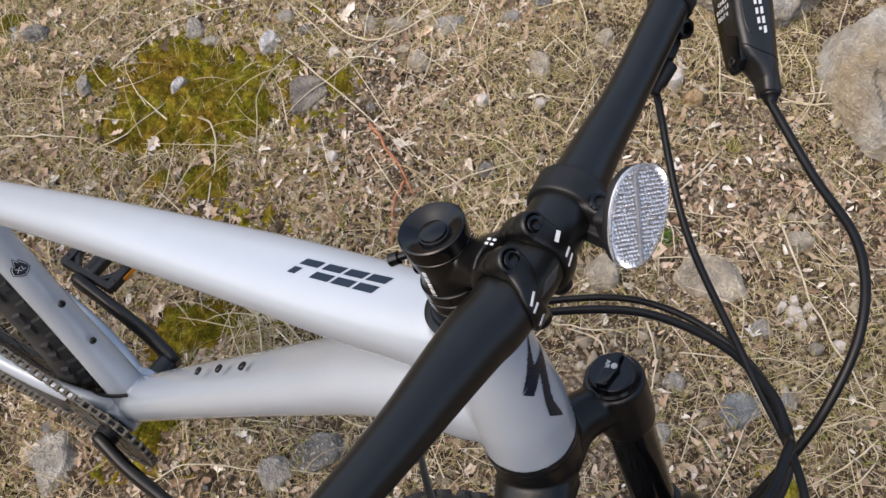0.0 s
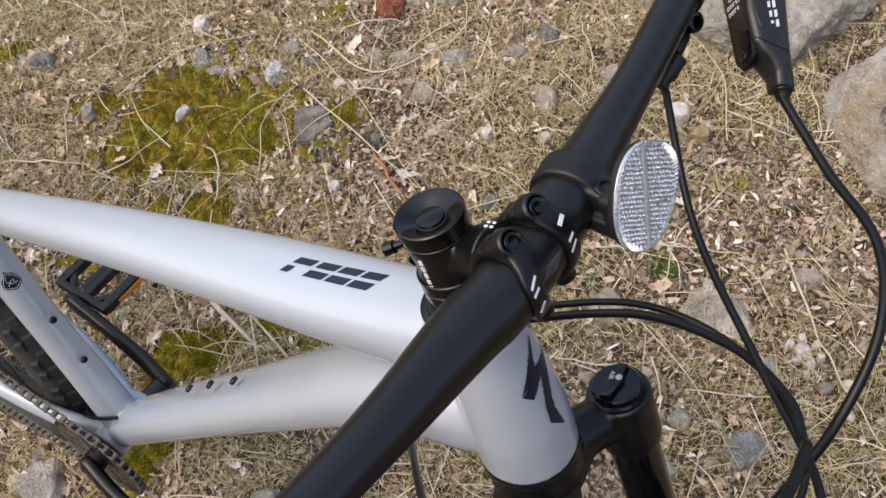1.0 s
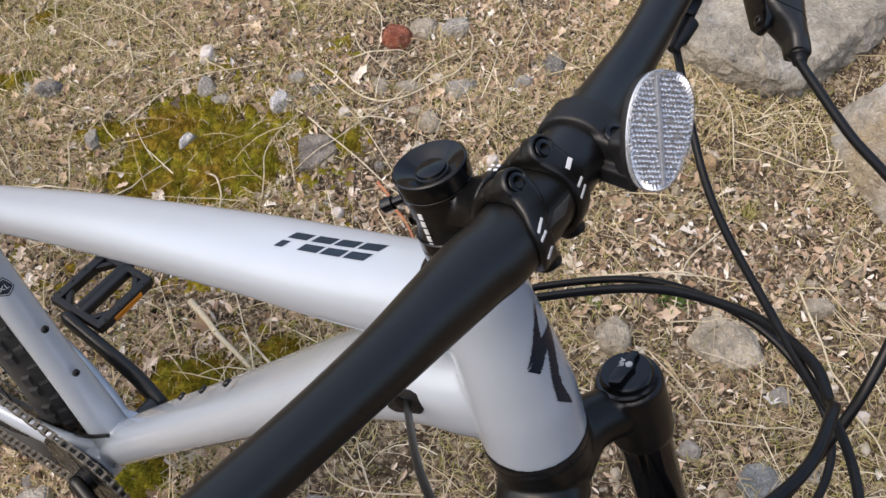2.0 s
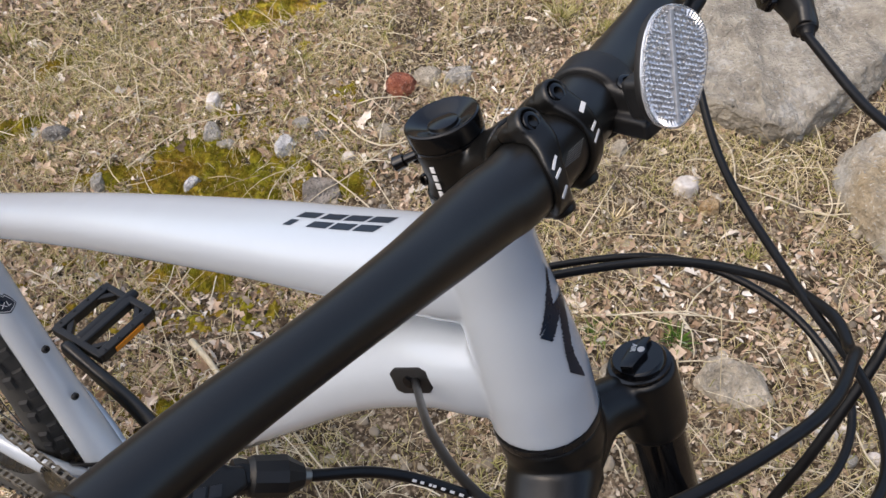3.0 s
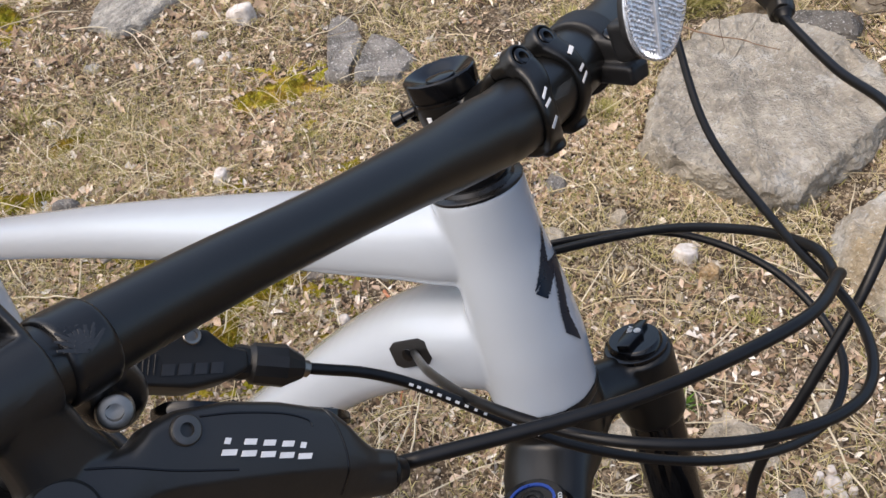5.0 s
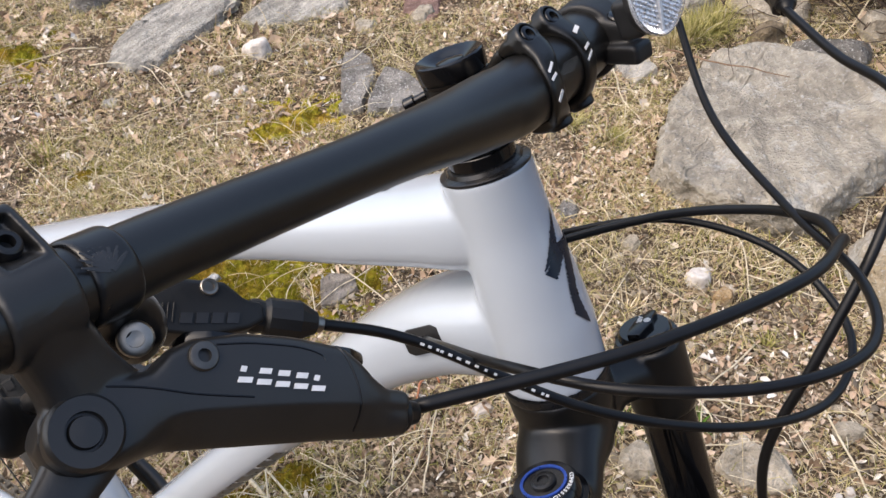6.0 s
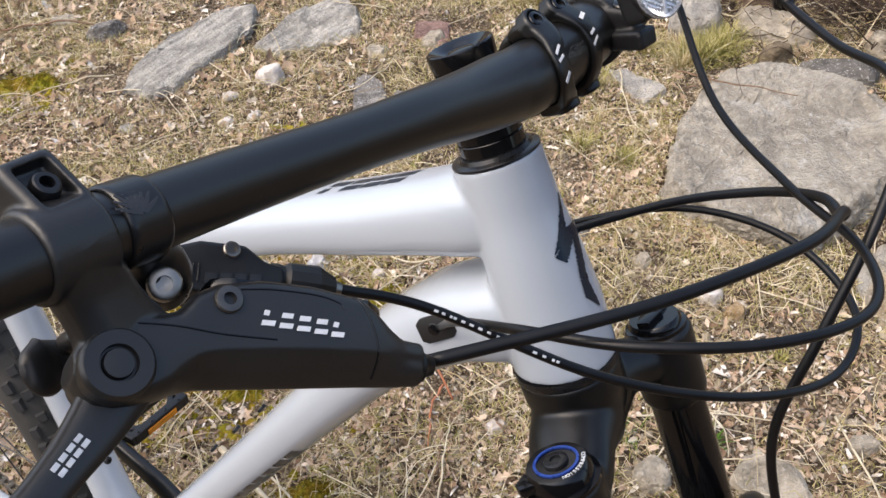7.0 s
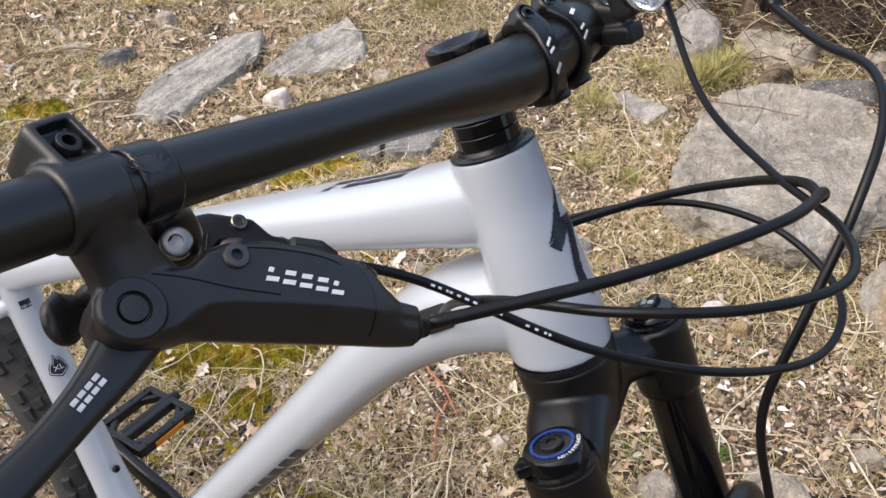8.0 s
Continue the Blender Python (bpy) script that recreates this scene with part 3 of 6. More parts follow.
# short printed strokes on both arms
for p, q, wide in (((55.7, -0.0176), (46.9, -0.0237), 0.0013), ((41.1, -0.0198), (36.5, -0.0248), 0.0013), ((17.5, -0.0200), (5.5, -0.0238), 0.0021), ((71.5, 0.0142), (66.3, 0.0086), 0.0021), ((45.0, 0.0124), (41.0, 0.0074), 0.0013), ((34.0, 0.0118), (26.3, 0.0060), 0.0013)):
    flush_bar(p, q, wide, 0.0196 if p[0] > 60 else 0.01865, MARK)
# a fan of fine centring lines on the bar between the arms
for k in range(7):
    t = k / 6
    flush_bar((43.2 - 10.5 * t, -0.0084 - 0.0069 * t), (39.1 - 14.0 * t, 0.0037 - 0.0065 * t), 0.00013, 0.01605, GREYLINE)
for i in range(2):
    for k in range(2):
        part("printed_mark", block(0.0017, 0.0014, 0.0003, frame_of(BAR_MID + V(-0.0165 - 0.0026 * i, -0.004 + 0.0026 * k, 0.0168 - 0.0012 * i), (0.93, 0, 0.36), (0, 1, 0)), 0.0001, 1), MARK, stem)
# worn lettering down the stem's side, as plain bars
for k in range(5):
    a, s = radians(-92), -0.0375 + 0.0042 * k
    c = on_axis(s, 0.0162 * math.cos(a), 0.0162 * math.sin(a))
    part("printed_mark", block(0.0030, 0.0024, 0.0005, frame_of(c, DOWN, AHEAD * -math.sin(a) + V(0, math.cos(a), 0)), 0.0001, 1), MARK, stem)
for s in (-0.036, -0.024):
    bolt("pinch_bolt", on_axis(s, -0.0185, -0.006), (-0.3, -1, 0.1), 0.0032, 0.008, GLOSS, stem)

bell = part("bell", turned(on_axis(-0.0432), -DOWN + V(0.0, -0.03, 0), [(0, 0.0160), (0.0005, 0.0167), (0.0022, 0.0169), (0.0026, 0.0163), (0.0031, 0.0163), (0.0035, 0.0171), (0.0106, 0.0174), (0.0113, 0.0172), (0.0118, 0.0164), (0.0116, 0.0155), (0.0095, 0.0115), (0.0078, 0.0078), (0.0080, 0.0071), (0.0094, 0.0068), (0.0098, 0.0055), (0.0102, 0.0)], 56), GLOSS, bike, "round glossy black bell with dished top", 40)
tip = on_axis(-0.0375, -0.0225, -0.0115)
part("striker", turned(on_axis(-0.0395, -0.0145, -0.0075), tip - on_axis(-0.0395, -0.0145, -0.0075), [(0, 0.0022), (0.006, 0.0022), (0.0065, 0.0034), (0.0115, 0.0036), (0.0122, 0.003)], 16), GLOSS, bell, "small black bell striker")

# ---- front reflector ----
reflector = part("reflector_bracket", join(ring_on_bar(0.0435, 0.0165, 0.0188, 40), block(0.022, 0.015, 0.011, frame_of(bar_at(0.041) + V(0.0150, 0, 0.0100), (0.92, -0.1, 0.1), (0, 1, 0)), 0.003), block(0.026, 0.013, 0.009, frame_of(bar_at(0.038) + V(0.021, -0.003, 0.002), (0.9, -0.2, 0.3), (0, 1, 0)), 0.002), block(0.013, 0.017, 0.018, frame_of(V(0.261, 0.028, 0.306), (0.87, -0.18, 0.47), (0, 1, 0)), 0.003)), PLASTIC, bike, "black plastic reflector bracket clamped on the bar")
m_ = reflector.modifiers.new("fuse", "REMESH")
m_.mode, m_.voxel_size, m_.use_smooth_shade = "VOXEL", 0.0008, True
m_ = reflector.modifiers.new("soften", "SMOOTH")
m_.factor, m_.iterations = 0.5, 7
bolt("screw", bar_at(0.04) + V(0.0155, 0, 0.0168), (0.1, 0, 1), 0.0052, 0.004, GLOSS, reflector)
RN = V(0.82, -0.22, 0.52).normalized()
RM = frame_of(V(0.2713, 0.0210, 0.3260), V(-0.29, 0.58, 0.76), V(-0.29, 0.58, 0.76).cross(RN))
if (RM.to_3x3() @ V(0, 0, 1)).dot(RN) < 0:
    RM = RM @ Matrix.Rotation(math.pi, 4, "X")


def lens_edge(k, n=48, grow=0.0):
    """The reflector's outline: a tall rounded shape, narrower at the foot."""
    a = 2 * math.pi * k / n
    h, w = math.cos(a), math.sin(a)
    return (0.0222 + grow) * math.copysign(abs(h) ** 0.92, h), (0.0172 + grow) * math.copysign(abs(w) ** 0.8, w) * (1.0 + 0.10 * h)


part("back_shell", prism([lens_edge(k) for k in range(48)], 0.0012, RM @ Matrix.Translation((0, 0, -0.0014)), 0.0003, 1), PRISM, reflector, "clear reflector backing")
part("back_cup", prism([lens_edge(k, 48, -0.0004) for k in range(48)], 0.0036, RM @ Matrix.Translation((0, 0, -0.0026)), 0.0008, 2), PLASTIC, reflector, "black plastic cup behind the lens")
bm = bmesh.new()
STEP, cut = 0.0019, random.Random(9)
for i in range(-14, 15):
    for j in range(-13, 14):
        x, y = i * STEP, (j + 0.5 * (i % 2)) * STEP
        if abs(x / 0.0219) ** 2.15 + abs(y / (0.0170 * (1 + 0.1 * x / 0.0222))) ** 2.4 > 1.0 or abs(y - 0.28 * x - 0.0005) < 0.0014:
            continue
        h = STEP * 0.5
        base = [bm.verts.new(RM @ V(x + dx * STEP * 0.56, y + dy * STEP * 0.52, -0.0012)) for dx, dy in ((-1, 0), (0, -1), (1, 0), (0, 1))]
        top = bm.verts.new(RM @ V(x + cut.uniform(-0.28, 0.28) * STEP, y + cut.uniform(-0.28, 0.28) * STEP, -0.0012 + h))
        for k in range(4):
            bm.faces.new((base[k], base[(k + 1) % 4], top))
part("prism_field", bm, PRISM, reflector, "clear faceted reflector prisms", 0)
bm = bmesh.new()
sweep(bm, [(*(RM @ V(-0.0200, -0.0051, -0.0008)), 0.0009, 0.0009), (*(RM @ V(0.0200, 0.0061, -0.0008)), 0.0012, 0.0009)], 12, RM.to_3x3() @ V(0, 1, 0), 4)
part("centre_rib", bm, RIB, reflector, "clear smooth centre rib")
bm = bmesh.new()
ring = [RM @ V(*lens_edge(k, 48, 0.0004), -0.0006) for k in range(48)]
vs = []
for k in range(48):
    o = (ring[k] - RM.translation).normalized()
    vs.append([bm.verts.new(ring[k] + o * dx + RN * dz) for dx, dz in ((0.0001, -0.0016), (0.0002, 0.0001), (0.0, 0.0004), (-0.0004, 0.0003), (-0.0004, -0.0014))])
for k in range(48):
    for i in range(5):
        bm.faces.new((vs[k][i], vs[(k + 1) % 48][i], vs[(k + 1) % 48][(i + 1) % 5], vs[k][(i + 1) % 5]))
part("rim", bm, CLEAR, reflector, "clear plastic reflector rim")
# bright facets cut along the edge
bm = bmesh.new()
for k in range(72):
    x, y = lens_edge(k, 72, -0.0002)
    x2, y2 = lens_edge(k + 0.8, 72, -0.0002)
    p, q = RM @ V(x, y, -0.0010), RM @ V(x2, y2, -0.0010)
    c = RM @ V(x * 0.88, y * 0.85, -0.0010)
    t = (p + q) / 2 + RN * 0.0011
    vs = [bm.verts.new(v) for v in (p, q, c, t)]
    for i, j, l in ((0, 1, 3), (1, 2, 3), (2, 0, 3)):
        bm.faces.new((vs[i], vs[j], vs[l]))
part("faceted_edge", bm, PRISM, reflector, "bright clear facets round the reflector edge", 0)

# ---- fork ----
LEG_Y, LEG_A, LEG_S = 0.0645, 0.0226, 0.1428


def leg(s, side):
    return on_axis(s, LEG_A, LEG_Y * side)


bm = turned(on_axis(0.1325), DOWN, [(0, 0.0285), (0.002, 0.0296), (0.014, 0.0294), (0.030, 0.026), (0.042, 0.018)], 40)
for s in (-1, 1):
    lathe(bm, leg(LEG_S + (0.007 if s > 0 else 0.015), s), DOWN, [(0, 0.019), (0.002, 0.0206), (0.03, 0.0208), (0.045, 0.0204), (0.05, 0.019)], 36)
    sweep(bm, crv([(*on_axis(0.165, 0.001, 0.008 * s), 0.022 if s > 0 else 0.0272, 0.027), (*on_axis(0.160 if s > 0 else 0.166, 0.008, 0.03 * s), 0.0165 if s > 0 else 0.0250, 0.0185), (*on_axis(0.164 if s > 0 else 0.172, 0.016, 0.048 * s), 0.0155 if s > 0 else 0.0225, 0.0165), (*leg(0.168 if s > 0 else 0.178, s), 0.018, 0.018)], 5), 28, (0.92, 0, 0.386))
fork = part("fork_crown", bm, SATIN, bike, "satin black forged fork crown", 0)
m_ = fork.modifiers.new("fuse", "REMESH")
m_.mode, m_.voxel_size, m_.use_smooth_shade = "VOXEL", 0.0013, True
m_ = fork.modifiers.new("soften", "SMOOTH")
m_.factor, m_.iterations = 0.5, 12
part("crown_race", turned(on_axis(0.1285), DOWN, [(0, 0.028), (0, 0.0298), (0.003, 0.0302), (0.005, 0.0295)], 48), DARK, fork)
for s in (-1, 1):
    part("stanchion", turned(leg(0.195, s), DOWN, [(0, 0.0168), (0.16, 0.0168)], 40), GLOSS, fork, "glossy black fork stanchion")
    lower = part("lower_leg", turned(leg(0.315, s), DOWN, [(0, 0.018), (0.001, 0.0205), (0.012, 0.0215), (0.016, 0.0235), (0.1, 0.0235), (0.3, 0.021), (0.355, 0.02), (0.375, 0.014)], 32), MATTE, fork, "matte black fork lower leg")
bm = bmesh.new()
sweep(bm, crv([(*on_axis(0.36, 0.045, -0.066), 0.012, 0.016), (*on_axis(0.305, 0.056, -0.060), 0.008, 0.013), (*on_axis(0.268, 0.062, -0.045), 0.008, 0.011), (*on_axis(0.258, 0.064, 0.0), 0.008, 0.010), (*on_axis(0.268, 0.062, 0.045), 0.008, 0.011), (*on_axis(0.305, 0.056, 0.060), 0.008, 0.013), (*on_axis(0.36, 0.045, 0.066), 0.012, 0.016)], 6), 20, (0.92, 0, 0.386))
part("fork_brace", bm, MATTE, fork, "matte black brace between the fork legs")
# air cap
cap = part("air_cap", turned(leg(LEG_S + 0.009, 1), -DOWN, [(0, 0.0178), (0.001, 0.0184), (0.004, 0.0184), (0.0045, 0.0162), (0.0075, 0.0158), (0.0088, 0.0146), (0.009, 0.0)], 48), GLOSS, fork, "glossy black air cap with finger grip", 40)
CAPX = AHEAD * 0.163 - V(0, 0.987, 0)
CAPY = (-DOWN).cross(CAPX)
CAPM = frame_of(leg(LEG_S - 0.0032, 1), CAPX, CAPY)
part("finger_grip", prism([(-0.0135, 0.0), (-0.0135, 0.005), (-0.006, 0.0042), (-0.001, 0.0056), (0.005, 0.003), (0.0125, 0.0008), (0.0125, -0.0065), (0.006, -0.0068), (-0.002, -0.0055), (-0.008, -0.002)], 0.004, CAPM, 0.0009), GLOSS, cap)
lettering("cap_lettering", "AIR", 0.0042, CAPM @ Matrix.Translation((-0.003, -0.0024, 0.0003)), MARK, cap, "white printed letters")
plus = [block(0.0026, 0.0006, 0.0003, CAPM @ Matrix.Translation((-0.0022, 0.0022, 0.0003)) @ Matrix.Rotation(q, 4, "Z"), 0.0001, 1) for q in (0.0, math.pi / 2)]
part("plus_mark", join(turned(CAPM @ V(-0.0022, 0.0022, 0.0001), -DOWN, [(0, 0.0017), (0.0003, 0.0017), (0.0003, 0.0021), (0, 0.0021)], 24), *plus), MARK, cap)
# compression dial
dial = part("compression_dial", turned(leg(LEG_S + 0.017, -1), -DOWN, [(0, 0.0195), (0.001, 0.0205), (0.003, 0.0205), (0.0035, 0.0178), (0.0105, 0.0172), (0.0125, 0.0158), (0.0128, 0.0)], 48), GLOSS, fork, "glossy black compression dial with blue ring", 40)
DT = leg(LEG_S + 0.0042, -1)
DX = (V(-0.5, -0.87, 0) - DOWN * DOWN.dot(V(-0.5, -0.87, 0))).normalized()
part("dial_lever", prism([(0.006, -0.009), (0.017, -0.0085), (0.0235, -0.0045), (0.0238, 0.0005), (0.017, 0.003), (0.008, 0.008)], 0.006, frame_of(DT + DOWN * 0.0022, DX, (-DOWN).cross(DX)), 0.001), GLOSS, dial)
part("blue_ring", turned(DT, -DOWN, [(-0.001, 0.0121), (0.0006, 0.0121), (0.0006, 0.0106), (-0.001, 0.0106)], 48), BLUE, dial, "blue anodised ring")
part("hub_cap", turned(DT, -DOWN, [(-0.001, 0.0066), (0.0012, 0.0064), (0.0018, 0.0052), (0.0018, 0.003), (0.0008, 0.0028), (0.0008, 0.0)], 32), DARK, dial)
word = "COMPRESSION"
for k, ch in enumerate(word):
    a = radians(36 - 8.0 * k)
    e1 = V(0.9225, 0, 0.386)
    e2 = (-DOWN).cross(e1)
    rad = e1 * math.cos(a) + e2 * math.sin(a)
    lettering("dial_lettering", ch, 0.0030, frame_of(DT + rad * 0.0142 - DOWN * 0.0002, (-DOWN).cross(rad) * -1, rad), MARK, dial)

# ---- hoses and cables ----
HOSES = [
    ("front_brake_hose", 0.0025, [(0.2906, 0.1769, 0.2651), (0.3306, 0.141, 0.2604), (0.3637, 0.1066, 0.2643), (0.3798, 0.0681, 0.2554), (0.3822, 0.0293, 0.2273), (0.3764, 0.0001, 0.1804), (0.3701, -0.0126, 0.1251), (0.3827, -0.0068, 0.0655), (0.40, 0.02, -0.02), (0.405, 0.06, -0.12), (0.40, 0.09, -0.25), (0.43, 0.085, -0.36)], "black front brake hose"),
    ("dropper_cable", 0.0021, [(0.2372, 0.1486, 0.2655), (0.285, 0.0953, 0.2329), (0.3403, 0.041, 0.2278), (0.3825, -0.0084, 0.2367), (0.3948, -0.0519, 0.2407), (0.3729, -0.0938, 0.2449), (0.3314, -0.1234, 0.2453), (0.2845, -0.1245, 0.2326), (0.238, -0.0905, 0.1908), (0.1868, -0.0277, 0.1193)], "thin black cable looping into the frame"),
    ("rear_brake_hose", 0.0025, [(0.2775, -0.1735, 0.2500), (0.3306, -0.1127, 0.2557), (0.3658, -0.0467, 0.2549), (0.3709, -0.0048, 0.2485), (0.3693, 0.0069, 0.2399), (0.3567, 0.0268, 0.2344), (0.3247, 0.0527, 0.2125), (0.2739, 0.0636, 0.1816), (0.2086, 0.042, 0.1441), (0.19, 0.026, 0.128)], "black rear brake hose"),
    ("shift_cable", 0.0021, [(0.2279, -0.1573, 0.2498), (0.2515, -0.1310, 0.2325), (0.3116, -0.0988, 0.2017), (0.3596, -0.0528, 0.1774), (0.388, -0.0001, 0.1635), (0.383, 0.0462, 0.1688), (0.337, 0.0749, 0.1785), (0.2732, 0.0784, 0.1713), (0.2041, 0.0455, 0.1459), (0.188, 0.027, 0.13)], "thin black shift cable"),
]
for name, r, pts, label in HOSES:
    ob = part(name, rod(pts, r, 12, 10), HOSE, bike, label, 0)
    ob.data.shade_smooth()
# white print along two cables, as plain bars
for pts, spans, ahead in ((HOSES[3][2], ((0.118, 0.165), (0.182, 0.200)), 1), (HOSES[1][2], ((0.30, 0.40),), 1)):
    rows = crv(pts, 40)
    for a, b in spans:
        k = a
        while k < b:
            i = int(k * (len(rows) - 2))
            p, q = Vector(rows[i]), Vector(rows[i + 2])
            side = (V(0.42, -0.37, 0.45) - p).normalized()
            part("printed_mark", block(0.0010 + 0.0008 * abs(math.sin(97 * k)), 0.0010, 0.0003, frame_of(p + side * 0.0021, q - p, side.cross(q - p)), 0.00005, 1), MARK, bike)
            k += 0.0052
for s in (-1, 1):
    pm = frame_of(V(0.1865, 0.0296 * s, 0.1200), (0.75, -0.05 * s, 0.55), V(0.0, 0.9 * s, 0.25).cross(V(0.75, -0.05 * s, 0.55)))
    if (pm.to_3x3() @ V(0, 0, 1)).y * s < 0:
        pm = pm @ Matrix.Rotation(math.pi, 4, "X")
    port = part("cable_port", prism([(0.0145, -0.0045), (0.0138, 0.0055), (0.009, 0.0078), (-0.010, 0.0078), (-0.0145, 0.005), (-0.0138, -0.0055), (-0.009, -0.0078), (0.010, -0.0078)], 0.008, pm @ Matrix.Translation((0, 0, 0.0012)), 0.0012), PLASTIC, bike, "black plastic cable port")
    part("port_mouth", turned(pm @ V(-0.001, 0, 0.0006), pm.to_3x3() @ V(0.15, 0, 1), [(0, 0.0036), (0.0016, 0.0036), (0.0018, 0.003), (0.0018, 0.0)], 20), GLOSS, port)


# ---- brake levers ----
# stations along the body: distance, lower edge, upper edge, crease, depth of the face
LEVER_ROWS = [(-0.0100, -0.0030, 0.0040, 0.0000, -0.0030), (-0.0060, -0.0090, 0.0112, -0.0050, -0.0012), (0.0, -0.0104, 0.0145, -0.0064, -0.0004), (0.006, -0.0098, 0.0147, -0.0058, 0.0),
              (0.012, -0.0076, 0.0144, -0.0030, 0.0), (0.0175, -0.0056, 0.0158, 0.0005, 0.0), (0.022, -0.0048, 0.0208, 0.0030, 0.0), (0.029, -0.0048, 0.0238, 0.0040, 0.0), (0.0425, -0.0050, 0.0252, 0.0042, 0.0002),
              (0.0575, -0.0052, 0.0240, 0.0040, 0.0), (0.0735, -0.0054, 0.0208, 0.0034, -0.0006), (0.0790, -0.0056, 0.0165, 0.0028, -0.0012), (0.0835, -0.0057, 0.0118, 0.0022, -0.0022), (0.0880, -0.0058, 0.0082, 0.0016, -0.0036), (0.0955, -0.0056, 0.0072, 0.0010, -0.0050)]


def lever_row(x):
    r = np.array(LEVER_ROWS)
    return [float(np.interp(x, r[:, 0], r[:, k])) for k in range(1, 5)]


def lever_section(x):
    """The body's outline across its length: a rounded belly, a crowned face and a rounded upper edge."""
    lo, hi, crease, zf = lever_row(x)
    rt = min(0.0042, (hi - crease) * 0.45)
    zm = -0.0125
    out = []
    flat = min(1.0, max(0.0, (x - 0.014) / 0.010)) * min(1.0, max(0.0, (0.092 - x) / 0.010))
    for k, th in enumerate(np.linspace(0, math.pi / 2, 9)):
        # a round belly where the body is round, a steep flat one under the panel
        u = k / 8
        yr, zr = crease - (crease - lo) * math.cos(th), zm + (zf - 0.0012 - zm) * math.sin(th)
        ys, zs = lo + (crease - lo) * u ** 1.25, zm + (zf - 0.0012 - zm) * u ** 0.9
        out.append((yr + (ys - yr) * flat, zr + (zs - zr) * flat))
    for u in (0.2, 0.4, 0.6, 0.8):
        out.append((crease + (hi - rt - crease) * u, zf - 0.0012 + 0.0012 * math.sin(u * 2.4)))
    top = out[-1][1] - 0.0002
    for th in np.linspace(0, math.pi / 2, 7):
        out.append((hi - rt + rt * math.sin(th), top - rt * 1.1 * (1 - math.cos(th))))
    out += [(hi - 0.0004, -0.016), (hi - 0.0025, -0.0200), ((hi + lo) / 2, -0.0208), (lo + 0.0015, -0.0185)]
    return out


def lever_face(x, y):
    sec = lever_section(x)[:20]
    return float(np.interp(y, [p[0] for p in sec], [p[1] for p in sec]))


